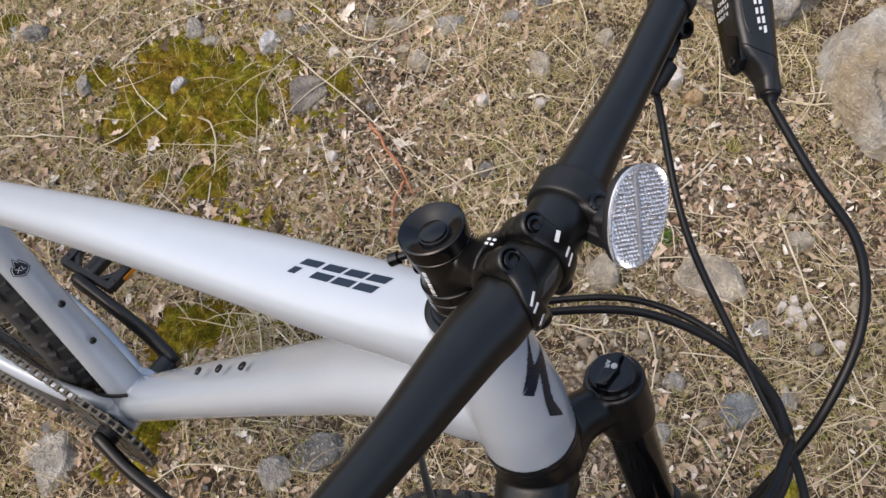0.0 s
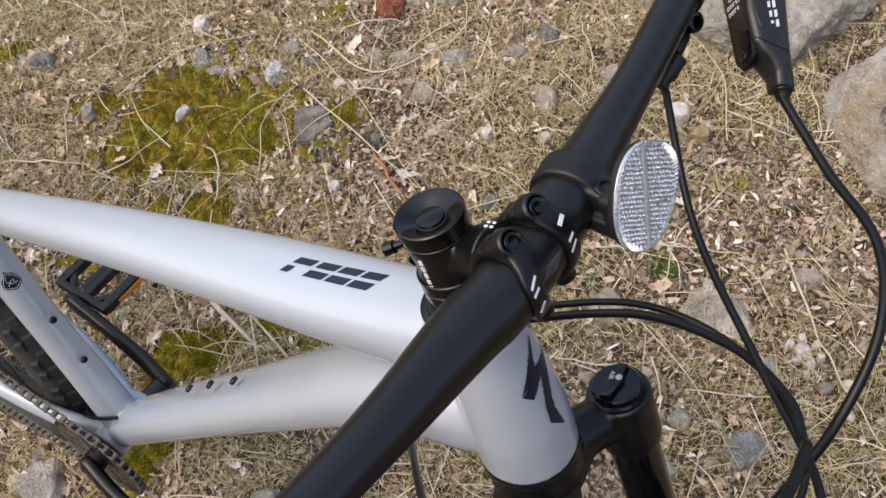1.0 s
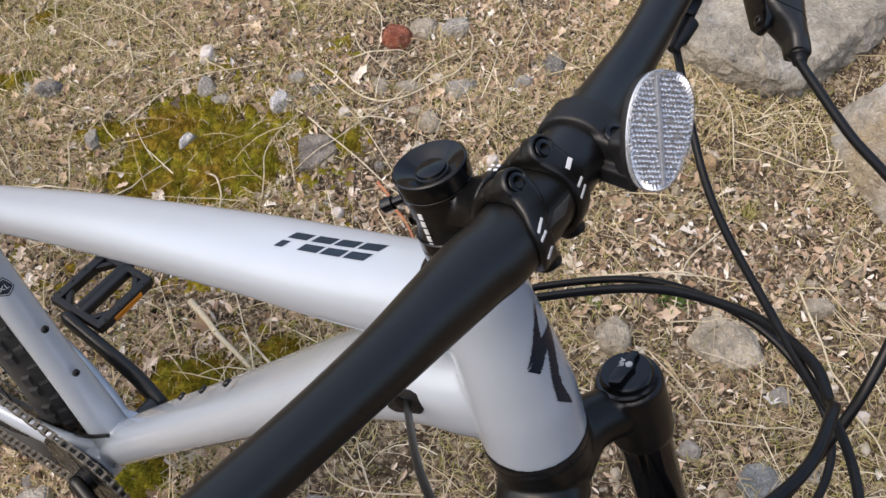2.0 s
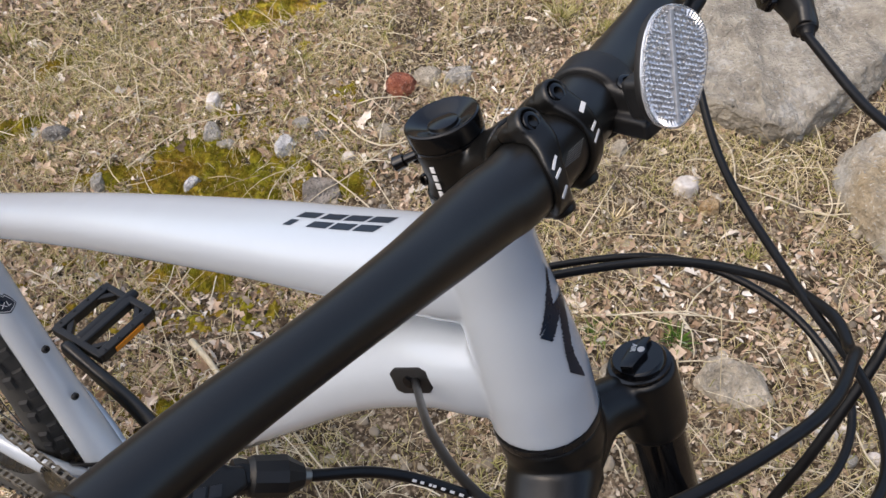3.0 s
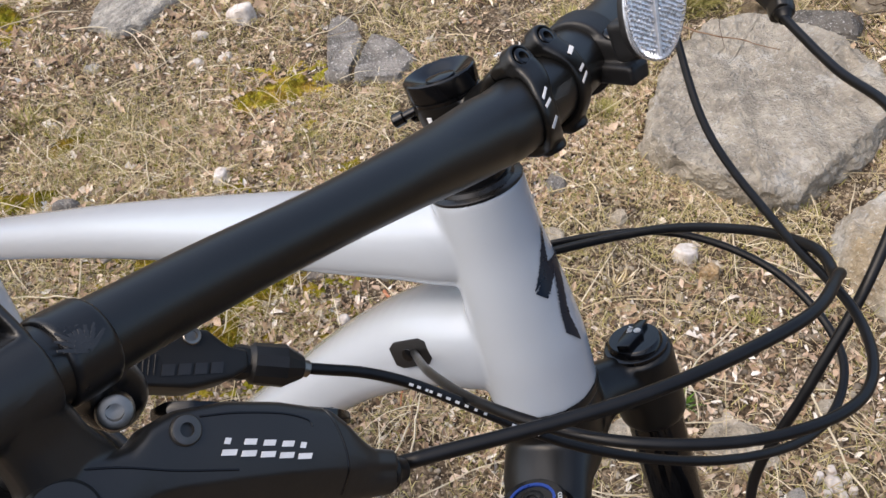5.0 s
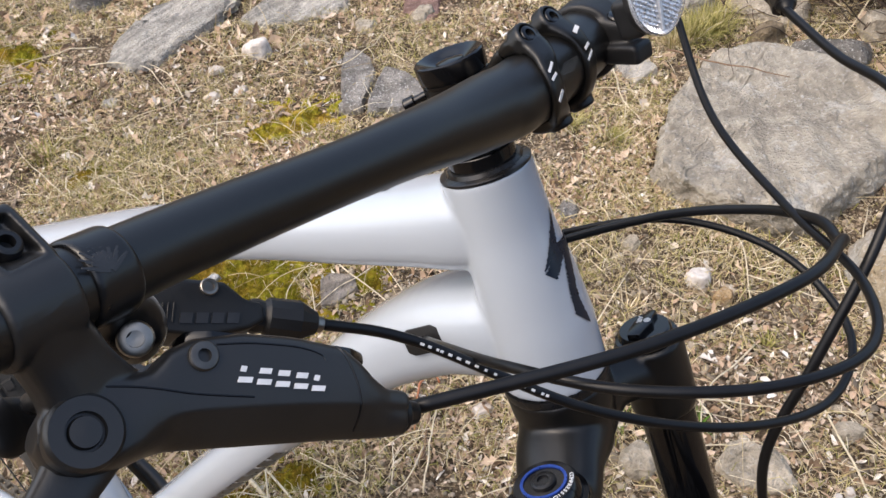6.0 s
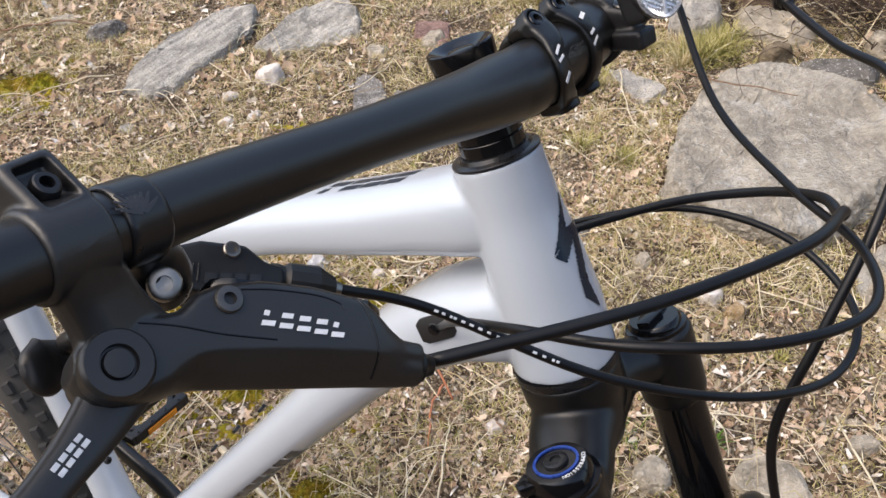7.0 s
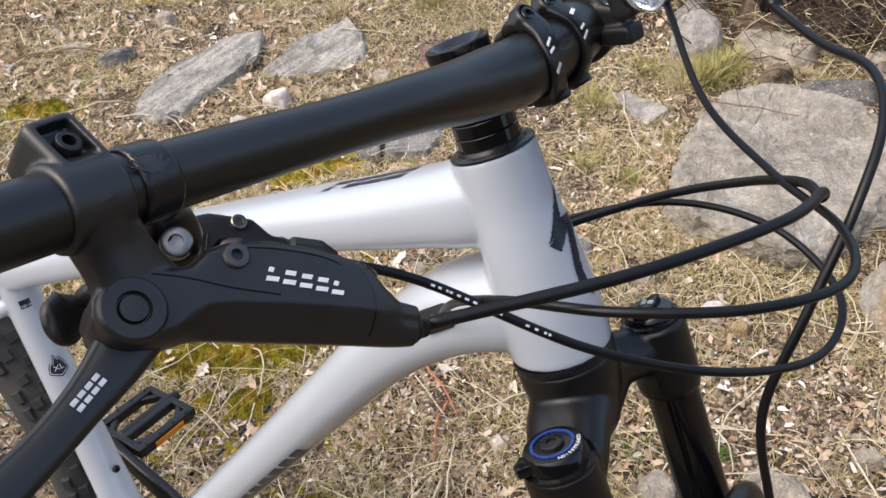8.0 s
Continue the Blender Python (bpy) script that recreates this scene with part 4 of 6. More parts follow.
def build_lever(side, origin, name_label, roll=0.0):
    a, w, n = V(0.4751, 0.8002 * side, -0.3661), V(-0.5622, 0.5961 * side, 0.5732), V(0.6769, -0.0665 * side, 0.7331)
    w, n = w * math.cos(roll) - n * math.sin(roll), n * math.cos(roll) + w * math.sin(roll)
    M = Matrix((a, w, n)).transposed().to_4x4()
    M.translation = origin

    def P(x, y, z):
        return M @ V(x, y, z)

    def on_face(x, y, up=0.0):
        return P(x, y, lever_face(x, y) + up)

    bm = bmesh.new()
    rings = []
    for x in np.linspace(-0.0100, 0.0955, 44):
        rings.append([bm.verts.new(P(x, y, z)) for y, z in lever_section(x)])
    k = len(rings[0])
    for r0, r1 in zip(rings, rings[1:]):
        for i in range(k):
            bm.faces.new((r0[i], r0[(i + 1) % k], r1[(i + 1) % k], r1[i]))
    bm.faces.new(rings[0][::-1])
    bm.faces.new(rings[-1])
    # the clamp that grows out of the body and round the bar
    y = -0.2505 * side
    c, d = bar_at(y), bar_dir(y)
    neck = bmesh.new()
    p1, p2 = c + V(0.005, 0.0015 * side, -0.010), P(0.004, 0.009, -0.009)
    sweep(neck, crv([(*(c + V(0.002, 0, 0.002)), 0.0098, 0.0105), (*p1, 0.0104, 0.0088), (*((p1 + p2) / 2), 0.0108, 0.0080), (*p2, 0.0135, 0.008)], 4), 24, d, 3)
    lug = bmesh.new()
    bmesh.ops.create_cube(lug, size=1.0)
    bmesh.ops.scale(lug, vec=(0.0205, 0.0172, 0.0200), verts=lug.verts)
    top = max(lug.faces, key=lambda f: f.calc_center_median().z)
    bmesh.ops.inset_region(lug, faces=[top], thickness=0.0045)
    bmesh.ops.inset_region(lug, faces=[top], thickness=0.0004, depth=-0.0042)
    outer = [e for e in lug.edges if all(max(abs(v.co.x) / 0.01025, abs(v.co.y) / 0.0086) > 0.95 for v in e.verts)]
    bmesh.ops.bevel(lug, geom=outer, offset=0.0030, segments=3, profile=0.6, affect="EDGES", clamp_overlap=True)
    LM = frame_of(c + V(-0.0092, 0.0028 * side, 0.0080), (0.85, 0, -0.53), d * -1)
    bmesh.ops.transform(lug, matrix=LM, verts=lug.verts)
    bm = join(bm, ring_on_bar(y, 0.0200, 0.0128, 40), neck, lug)
    body = part("lever_body", bm, LEVER, bike, name_label, 0)
    m = body.modifiers.new("fuse", "REMESH")
    m.mode, m.voxel_size, m.use_smooth_shade = "VOXEL", 0.0006, True
    m = body.modifiers.new("soften", "SMOOTH")
    m.factor, m.iterations = 0.5, 5
    bolt("clamp_bolt", LM @ V(0.0, 0.0, 0.0098), LM.to_3x3() @ V(0, 0, 1), 0.0040, 0.006, DARK, body, 0.5)
    # grooves and joints on the face
    for seam in ([(0.0345, 0.0212), (0.045, 0.0213), (0.058, 0.0200), (0.0650, 0.0178), (0.0665, 0.0158)], [(0.0715, 0.0205), (0.0745, 0.0140), (0.0765, 0.0070), (0.0772, 0.0010), (0.0770, -0.0035)], [(0.003, 0.0112), (0.014, 0.0105), (0.028, 0.0082), (0.044, 0.0066)]):
        rows = crv(seam, 6)
        part("seam", rod([on_face(u, v, -0.00012) for u, v in rows], 0.00036, 8, 2), GLOSS, body)
    lid = part("reservoir_lid", prism([(0.034, -0.0005), (0.062, -0.0005), (0.078, -0.0025), (0.084, -0.007), (0.084, -0.015), (0.078, -0.02), (0.034, -0.022), (0.028, -0.018), (0.028, -0.004)], 0.004, M @ Matrix.Translation((0, 0.0262, -0.003)) @ Matrix(((1, 0, 0, 0), (-0.12, 0, 1, 0.004), (0, 1, 0, 0), (0, 0, 0, 1))), 0.0012), GLOSS, body, "glossy black reservoir lid")
    bolt("lid_screw", P(0.0775, 0.0218, -0.014), w - a * 0.1, 0.003, 0.0015, DARK, lid)
    bolt("bleed_screw", on_face(0.0305, 0.0180, 0.0014), n, 0.0042, 0.003, DULL, body, 0.45)
    part("pivot", turned(P(0, 0, -0.022), n, [(0, 0.0088), (0.021, 0.0097), (0.0226, 0.0096), (0.0237, 0.0087), (0.0237, 0.0050), (0.0218, 0.0048), (0.0218, 0.0042), (0.0234, 0.0038), (0.0238, 0.0)], 40), LEVER, body, "", 40)
    # blade
    bm = bmesh.new()
    sweep(bm, crv([(*P(0.004, -0.001, -0.011), 0.0095, 0.005), (*P(-0.003, -0.0125, -0.012), 0.0078, 0.0046), (*P(-0.012, -0.0245, -0.012), 0.0062, 0.0044), (*P(-0.024, -0.0385, -0.012), 0.0060, 0.0042), (*P(-0.045, -0.058, -0.012), 0.007, 0.004), (*P(-0.075, -0.075, -0.012), 0.007, 0.004)], 6), 20, n.cross(P(-0.024, -0.0385, 0) - P(0, 0, 0)), 3)
    blade = part("lever_blade", bm, LEVER, body, "dark grey brake lever blade")
    along = (P(-0.024, -0.0385, 0) - P(-0.003, -0.0125, 0)).normalized()
    for k in range(4):
        for q in (-1, 1):
            part("printed_mark", block(0.0023, 0.0014, 0.0004, frame_of(P(-0.0075, -0.0175, -0.0076) + along * 0.0029 * k + along.cross(n).normalized() * 0.0011 * q, along, w), 0.0001, 1), MARK, blade)
    # slanted printed bars on the panel
    for k in range(5):
        x, y = 0.0392 + 0.0054 * k, 0.0106 - 0.0008 * k
        for y0, y1, x0, x1 in ((0.0, 0.0015, 0.0, 0.0040), (0.0030, 0.0045, 0.0010, 0.0044)):
            if (k, y0) in ((0, 0.0030), (4, 0.0030)):
                x1 = 0.0026
            sk = 0.0006
            part("printed_mark", prism([(x + x0, y + y0), (x + x1, y + y0 - 0.0003), (x + x1 + sk, y + y1 - 0.0003), (x + x0 + sk, y + y1)], 0.0004, M @ Matrix.Translation((0, 0, lever_face(x + 0.002, y + 0.002) + 0.0003))), MARK, body, "", 0)
    if side < 0:
        # words on this lever's lid read along its length
        for k, words in enumerate(("DOT 4", "DOT 5.1", "ONLY")):
            lettering("lid_lettering", words, 0.0036, frame_of(P(0.052 - 0.0044 * k, 0.0252, -0.0135), n, a * -1), MARK, lid)
    part("hose_nut", turned(P(0.0950, 0.0010, -0.0118), a, [(0, 0.0058), (0.0015, 0.0056), (0.003, 0.0042), (0.006, 0.0034)], 20), HOSE, body)
    return body, M


RL = build_lever(1, V(0.242, -0.257, 0.297), "satin dark grey hydraulic brake lever on the bar")[1]
build_lever(-1, V(0.2517, 0.2526, 0.3111), "satin dark grey hydraulic brake lever with glossy reservoir lid", 0.49)


# ---- shifter under the right side of the bar ----
SB, SAX = V(0.2280, -0.2280, 0.2982), V(0.6769, -0.0665, 0.7331)
tail = bmesh.new()
c = bar_at(-0.2305)
back = SB - V(0.674, -0.495, 0.549) * 0.0105
sweep(tail, crv([(*(c + V(0.002, 0, -0.003)), 0.0072, 0.0075), (*(c.lerp(back, 0.55) - V(0.674, -0.495, 0.549) * 0.0012), 0.0094, 0.0062), (*back, 0.0094, 0.0062), (*(back + V(-0.001, 0, -0.007)), 0.0060, 0.0050)], 5), 20, bar_dir(-0.2305), 2.6)
shifter = part("shifter_clamp", join(ring_on_bar(-0.2302, 0.0142, 0.0124, 40), tail), DARK, bike, "black shifter clamp with leaf pattern")
m_ = shifter.modifiers.new("fuse", "REMESH")
m_.mode, m_.voxel_size, m_.use_smooth_shade = "VOXEL", 0.0007, True
m_ = shifter.modifiers.new("soften", "SMOOTH")
m_.factor, m_.iterations = 0.5, 6
bolt("steel_bolt", SB + V(0.674, -0.495, 0.549) * 0.0025, V(0.66, -0.42, 0.62), 0.0051, 0.0062, STEEL, shifter, 0.46)
# leaf pattern: slim petals fanned over the band
for k in range(9):
    an = radians(-70 + 17 * k)
    a0 = radians(34)
    c = bar_at(-0.2308)
    d = bar_dir(-0.2308)
    rad = V(math.cos(a0), 0, math.sin(a0))
    tan = V(-math.sin(a0), 0, math.cos(a0))
    for t in np.linspace(0.2, 1.0, 5):
        up = t * 0.0085 * math.cos(an)
        ac = a0 + up / 0.0125
        pos = c + V(math.cos(ac), 0, math.sin(ac)) * 0.01245 + d * t * 0.0062 * math.sin(an)
        tt = V(-math.sin(ac), 0, math.cos(ac))
        part("pattern_petal", block(0.0019, 0.0006 + 0.0006 * math.sin(t * 3), 0.0002, frame_of(pos, tt * math.cos(an) + d * math.sin(an), d), 0.00005, 1), GREYMARK, shifter)
SX, SW = V(0.0274, 0.043, -0.019).normalized(), V(-0.5622, 0.5961, 0.5732)
SN = SX.cross(SW).normalized()
if SN.x < 0:
    SN = -SN
SM = Matrix((SX, SN.cross(SX) * (1 if SN.cross(SX).z > 0 else -1), SN)).transposed().to_4x4()
SM.translation = V(0.2048, -0.1935, 0.2712)
part("shifter_body", prism([(-0.016, -0.006), (-0.014, 0.008), (-0.002, 0.0115), (0.014, 0.0105), (0.021, 0.0045), (0.027, 0.0035), (0.0275, -0.003), (0.021, -0.006), (0.008, -0.0085)], 0.018, SM, 0.002, 3), PLASTIC, shifter, "black shifter body with fine ribs")
for k in range(6):
    part("rib", block(0.0006, 0.0065, 0.0004, SM @ Matrix.Translation((-0.0125 + 0.0018 * k, -0.0005, 0.0002)) @ Matrix.Rotation(-0.15, 4, "Z"), 0.0001, 1), PLASTIC, shifter)
for k in range(4):
    part("printed_mark", prism([(-0.006 + 0.0052 * k, -0.0042), (-0.002 + 0.0052 * k, -0.0042), (-0.0012 + 0.0052 * k, -0.0006), (-0.0052 + 0.0052 * k, -0.0006)], 0.0003, SM @ Matrix.Translation((0.004, 0, 0.0005))), GREYMARK, shifter, "", 0)
bolt("steel_screw", SM @ V(0.0085, 0.0082, 0.0012), SN, 0.003, 0.0015, STEEL, shifter)
boot0 = SM @ V(0.024, 0.0005, -0.007)
boot1 = V(0.2279, -0.1573, 0.2498)
L_ = (boot1 - boot0).length
part("rubber_boot", turned(boot0, boot1 - boot0, [(0, 0.0058), (L_ * 0.1, 0.0062), (L_ * 0.2, 0.0056), (L_ * 0.27, 0.0070), (L_ * 0.72, 0.0073), (L_ * 0.8, 0.0062), (L_ * 0.98, 0.0040), (L_, 0.003)], 12), PLASTIC, shifter, "black faceted rubber boot", 25)
part("ferrule", turned(boot1 - SX * 0.001, V(0.02, 0.0244, -0.02), [(0, 0.003), (0.0025, 0.003), (0.003, 0.0024)], 20), STEEL, shifter)
bm = bmesh.new()
sweep(bm, crv([(*(RL @ V(0.002, 0.012, -0.034)), 0.004, 0.003), (*(RL @ V(-0.008, 0.010, -0.033)), 0.006, 0.003), (*(RL @ V(-0.0125, 0.0075, -0.031)), 0.0085, 0.0032), (*(RL @ V(-0.0165, 0.0065, -0.029)), 0.0055, 0.0026), (*(RL @ V(-0.018, 0.006, -0.028)), 0.002, 0.001)], 5), 18, RL.to_3x3() @ V(0, 1, 0), 2.5)
part("thumb_paddle", bm, PLASTIC, shifter, "black shifter thumb paddle")
bolt("pivot_screw", RL @ V(-0.0055, 0.0125, -0.018), RL.to_3x3() @ V(0.2, 0, 1), 0.0032, 0.008, DARK, shifter)
# remote lever on the far side, and the grips
remote = part("remote_lever", join(ring_on_bar(0.186, 0.009, 0.0128, 28), block(0.013, 0.016, 0.012, frame_of(V(0.231, 0.172, 0.272), (0.9, 0.1, -0.2), (0, 1, 0)), 0.003), turned(V(0.2375, 0.163, 0.272), (-0.02, -0.85, -0.3), [(0, 0.005), (0.012, 0.0046), (0.014, 0.0032), (0.019, 0.003)], 16)), PLASTIC, bike, "small black remote lever under the bar")
bolt("remote_screw", V(0.2375, 0.182, 0.2835), (0.75, -0.3, 0.6), 0.0062, 0.009, GLOSS, remote)
for s in (-1, 1):
    rows = []
    for k, y in enumerate(np.linspace(0.272, 0.36, 34)):
        r = 0.0158 if k in (0, 1) else (0.0148 + 0.0008 * (k % 2))
        rows.append((*bar_at(s * y if s > 0 else -(y + 0.052)), r, r))
    bm = bmesh.new()
    sweep(bm, rows, 28)
    part("grip", bm, TYRE, bike, "black ribbed rubber grip", 20)


# ---- drivetrain ----
def build_crank(side):
    e = BB + V(-0.16 if side > 0 else 0.16, 0.083 * side, 0.032 if side > 0 else -0.032)
    s = BB + V(0, 0.066 * side, 0)
    bm = bmesh.new()
    sweep(bm, crv([(*(s - (e - s) * 0.07), 0.006, 0.012), (*s, 0.0085, 0.0190), (*(s + (e - s) * 0.3 + V(0, 0.004 * side, 0)), 0.0085, 0.0165), (*(s + (e - s) * 0.75 + V(0, 0.002 * side, 0)), 0.0075, 0.0135), (*e, 0.0075, 0.0145), (*(e + (e - s) * 0.06), 0.005, 0.008)], 6), 24, (0, 1, 0), 3)
    arm = part("crank_arm", bm, SATIN, bike, "satin black crank arm")
    part("crank_bolt", turned(s + V(0, 0.006 * side, 0), (0, side, 0), [(0, 0.009), (0.002, 0.0088), (0.003, 0.005), (0.001, 0.0045), (0.001, 0.0)], 24), DARK, arm)
    part("axle", turned(BB + V(0, 0.03 * side, 0), (0, side, 0), [(0, 0.0148), (0.03, 0.0148), (0.032, 0.012)], 24), DARK, arm)
    # flat pedal: a caged platform
    along = V(1, 0, 0.02).normalized() if side > 0 else V(0.9, 0, 0.1).normalized()
    PM = frame_of(e + V(0, 0.062 * side, 0), along, (0, side, 0))
    if PM.to_3x3().col[2].z < 0:
        PM = PM @ Matrix.Rotation(math.pi, 4, "X")
    PM = Matrix.Translation((0.003, -0.006 * side, 0)) @ PM @ Matrix.Diagonal((0.97, 0.95, 0.95, 1.0))
    pedal = part("pedal", turned(e + V(0, 0.006 * side, 0), (0, side, 0), [(0, 0.006), (0.008, 0.006), (0.012, 0.0088), (0.10, 0.0078), (0.108, 0.006)], 16), PLASTIC, bike, "black plastic flat pedal")
    for y in (-0.045, 0.045):
        part("cage_rail", block(0.090, 0.010, 0.015, PM @ Matrix.Translation((0, y, 0)), 0.002), PLASTIC, pedal)
    for x in (-0.042, 0.042):
        part("cage_bar", block(0.0125, 0.090, 0.016, PM @ Matrix.Translation((x * 0.95, 0, 0)), 0.002), PLASTIC, pedal)
    part("cage_body", block(0.020, 0.09, 0.016, PM, 0.004), PLASTIC, pedal)
    for x in (-1, 1):
        for y in (-1, 1):
            part("cage_brace", block(0.026, 0.008, 0.011, PM @ Matrix.Translation((0.028 * x, 0.033 * y, 0)) @ Matrix.Rotation(-0.9 * x * y, 4, "Z"), 0.002), PLASTIC, pedal)
    for x in (-0.042, 0.042):
        for y in (-0.036, -0.012, 0.012, 0.036):
            part("stud", turned(PM @ V(x, y, 0.007), PM.to_3x3() @ V(0, 0, 1), [(0, 0.002), (0.0022, 0.0018), (0.0024, 0.001)], 8), DARK, pedal)
    for x in (-1, 1):
        part("pedal_reflector", block(0.002, 0.05, 0.009, PM @ Matrix.Translation((0.0472 * x, 0, -0.001)), 0.0006), AMBER, pedal, "amber pedal reflector")
    return arm


build_crank(1)
build_crank(-1)
bm = turned(BB + V(0, -0.0525, 0), (0, 1, 0), [(0, 0.045), (0, 0.061), (0.004, 0.061), (0.004, 0.045)], 64)
teeth = []
for k in range(32):
    a = 2 * math.pi * k / 32
    teeth.append(block(0.007, 0.0035, 0.0055, frame_of(BB + V(math.cos(a) * 0.0635, -0.0505, math.sin(a) * 0.0635), (math.cos(a), 0, math.sin(a)), (0, 1, 0)), 0.0007, 1))
arms = [block(0.05, 0.005, 0.012, frame_of(BB + V(math.cos(a) * 0.03, -0.0505, math.sin(a) * 0.03), (math.cos(a), 0, math.sin(a)), (0, 1, 0)), 0.001, 1) for a in (0.3, 1.87, 3.44, 5.01)]
part("chainring", join(bm, *teeth, *arms), DARK, bike, "black toothed chainring", 30)
# chain: upper run, chainring, lower run
path = [V(-0.67, -0.046, -0.352)]
path += [BB + V(math.cos(a) * 0.0648, -0.0505, math.sin(a) * 0.0648) for a in np.linspace(1.63, -1.4, 15)]
path += [V(-0.655, -0.046, -0.60), V(-0.69, -0.046, -0.56), V(-0.66, -0.046, -0.51), V(-0.68, -0.046, -0.43)]
pts, acc = [], 0.0
for p, q in zip(path, path[1:]):
    ln = (q - p).length
    while acc < ln:
        pts.append(p.lerp(q, acc / ln))
        acc += 0.0127
    acc -= ln
bm = bmesh.new()
for p in pts:
    lathe(bm, p + V(0, -0.0035, 0), (0, 1, 0), [(0, 0.0022), (0, 0.0036), (0.007, 0.0036), (0.007, 0.0022)], 8)
chain = part("chain", bm, CHAIN, bike, "oily steel roller chain", 40)
plates = []
for wdt in (0.0034, 0.0024):
    b2 = bmesh.new()
    for s in (-1, 1):
        o = [(-0.0063 + 0.0042 * math.cos(t), 0.0042 * math.sin(t)) for t in np.linspace(math.pi / 2, 1.5 * math.pi, 5)] + [(0.0, -0.003)] + [(0.0063 + 0.0042 * math.cos(t), 0.0042 * math.sin(t)) for t in np.linspace(-math.pi / 2, math.pi / 2, 5)] + [(0.0, 0.003)]
        z0, z1 = wdt * s, (wdt + 0.001) * s
        lo, hi = [b2.verts.new((x, z0, y)) for x, y in o], [b2.verts.new((x, z1, y)) for x, y in o]
        b2.faces.new(lo)
        b2.faces.new(hi[::-1])
        for k in range(len(o)):
            b2.faces.new((lo[k], hi[k], hi[(k + 1) % len(o)], lo[(k + 1) % len(o)]))
    bmesh.ops.recalc_face_normals(b2, faces=b2.faces)
    me = bpy.data.meshes.new("chain_link")
    b2.to_mesh(me)
    b2.free()
    me.materials.append(CHAIN)
    plates.append(me)
for k, (p, q) in enumerate(zip(pts, pts[1:])):
    d = (q - p).normalized()
    ob = new("chain_link", plates[k % 2])
    ob.parent = chain
    m = Matrix((d, V(0, 1, 0), d.cross(V(0, 1, 0)))).transposed().to_4x4()
    m.translation = (p + q) / 2 + V(0, 0, DROP)
    ob.matrix_basis = m


# ---- wheels ----
def build_wheel(c, label):
    wheel = part("wheel", turned(c + V(0, -0.05, 0), (0, 1, 0), [(0, 0.01), (0.012, 0.012), (0.016, 0.028), (0.022, 0.028), (0.024, 0.016), (0.076, 0.016), (0.078, 0.028), (0.084, 0.028), (0.088, 0.012), (0.1, 0.01)], 28), DARK, bike, label)
    prof = [(-0.017, 0.304), (-0.019, 0.312), (-0.0175, 0.320), (-0.0125, 0.318), (-0.010, 0.308), (0.0, 0.303), (0.010, 0.308), (0.0125, 0.318), (0.0175, 0.320), (0.019, 0.312), (0.017, 0.304), (0.008, 0.2965), (0.0, 0.294), (-0.008, 0.2965)]

    def ring(profile, seg):
        bm = bmesh.new()
        vs = [[bm.verts.new(c + V(math.cos(2 * math.pi * k / seg) * r, y, math.sin(2 * math.pi * k / seg) * r)) for y, r in profile] for k in range(seg)]
        for k in range(seg):
            for i in range(len(profile)):
                j = (i + 1) % len(profile)
                bm.faces.new((vs[k][i], vs[(k + 1) % seg][i], vs[(k + 1) % seg][j], vs[k][j]))
        return bm

    part("rim", ring(prof, 96), DARK, wheel, "black wheel rim", 30)
    tp = [(0.032 * math.cos(t), 0.336 + 0.0285 * math.sin(t)) for t in np.linspace(-0.92, math.pi + 0.92, 22)]
    tp = tp + [(y * 0.93, (r - 0.336) * 0.93 + 0.336) for y, r in reversed(tp)]
    tyre = part("tyre", ring(tp, 120), SIDEWALL, wheel, "black knobbly mountain bike tyre", 60)
    bm = bmesh.new()
    for k in range(76):
        for row, (ang, wx, wy) in enumerate(((90, 0.010, 0.013), (62, 0.009, 0.009), (118, 0.009, 0.009), (38, 0.012, 0.008), (142, 0.012, 0.008))):
            t = radians(ang)
            a = 2 * math.pi * (k + (0.5 if row in (1, 2) else 0.0) + (0.25 if k % 2 and row > 2 else 0)) / 76
            rr = 0.336 + 0.0295 * math.sin(t)
            o = V(math.cos(a), 0, math.sin(a))
            n = (o * math.sin(t) + V(0, 1, 0) * math.cos(t)).normalized()
            tan = V(-math.sin(a), 0, math.cos(a))
            side = n.cross(tan)
            p = c + o * rr + V(0, 0.033 * math.cos(t), 0)
            lo = [bm.verts.new(p + tan * dx * wx * 0.62 + side * dy * wy * 0.62 - n * 0.001) for dx, dy in ((-1, -1), (1, -1), (1, 1), (-1, 1))]
            hi = [bm.verts.new(p + tan * dx * wx * 0.5 + side * dy * wy * 0.5 + n * 0.0036) for dx, dy in ((-1, -1), (1, -1), (1, 1), (-1, 1))]
            bm.faces.new(hi)
            for i in range(4):
                bm.faces.new((lo[i], lo[(i + 1) % 4], hi[(i + 1) % 4], hi[i]))
    tread = part("tread", bm, TYRE, tyre, "black rubber tread knobs", 30)
    tagged(tread, kind="stuff")
    for k in range(32):
        a, b = 2 * math.pi * k / 32, 2 * math.pi * k / 32 + (0.55 if k % 4 < 2 else -0.55)
        y = 0.028 if k % 2 else -0.028
        p, q = c + V(math.cos(b) * 0.026, y, math.sin(b) * 0.026), c + V(math.cos(a) * 0.296, y * 0.1, math.sin(a) * 0.296)
        part("spoke", turned(p, q - p, [(0, 0.001), ((q - p).length, 0.001)], 6), DARK, wheel)
    return wheel


build_wheel(REAR, "rear wheel with knobbly tyre")
build_wheel(FRONT, "front wheel with knobbly tyre")

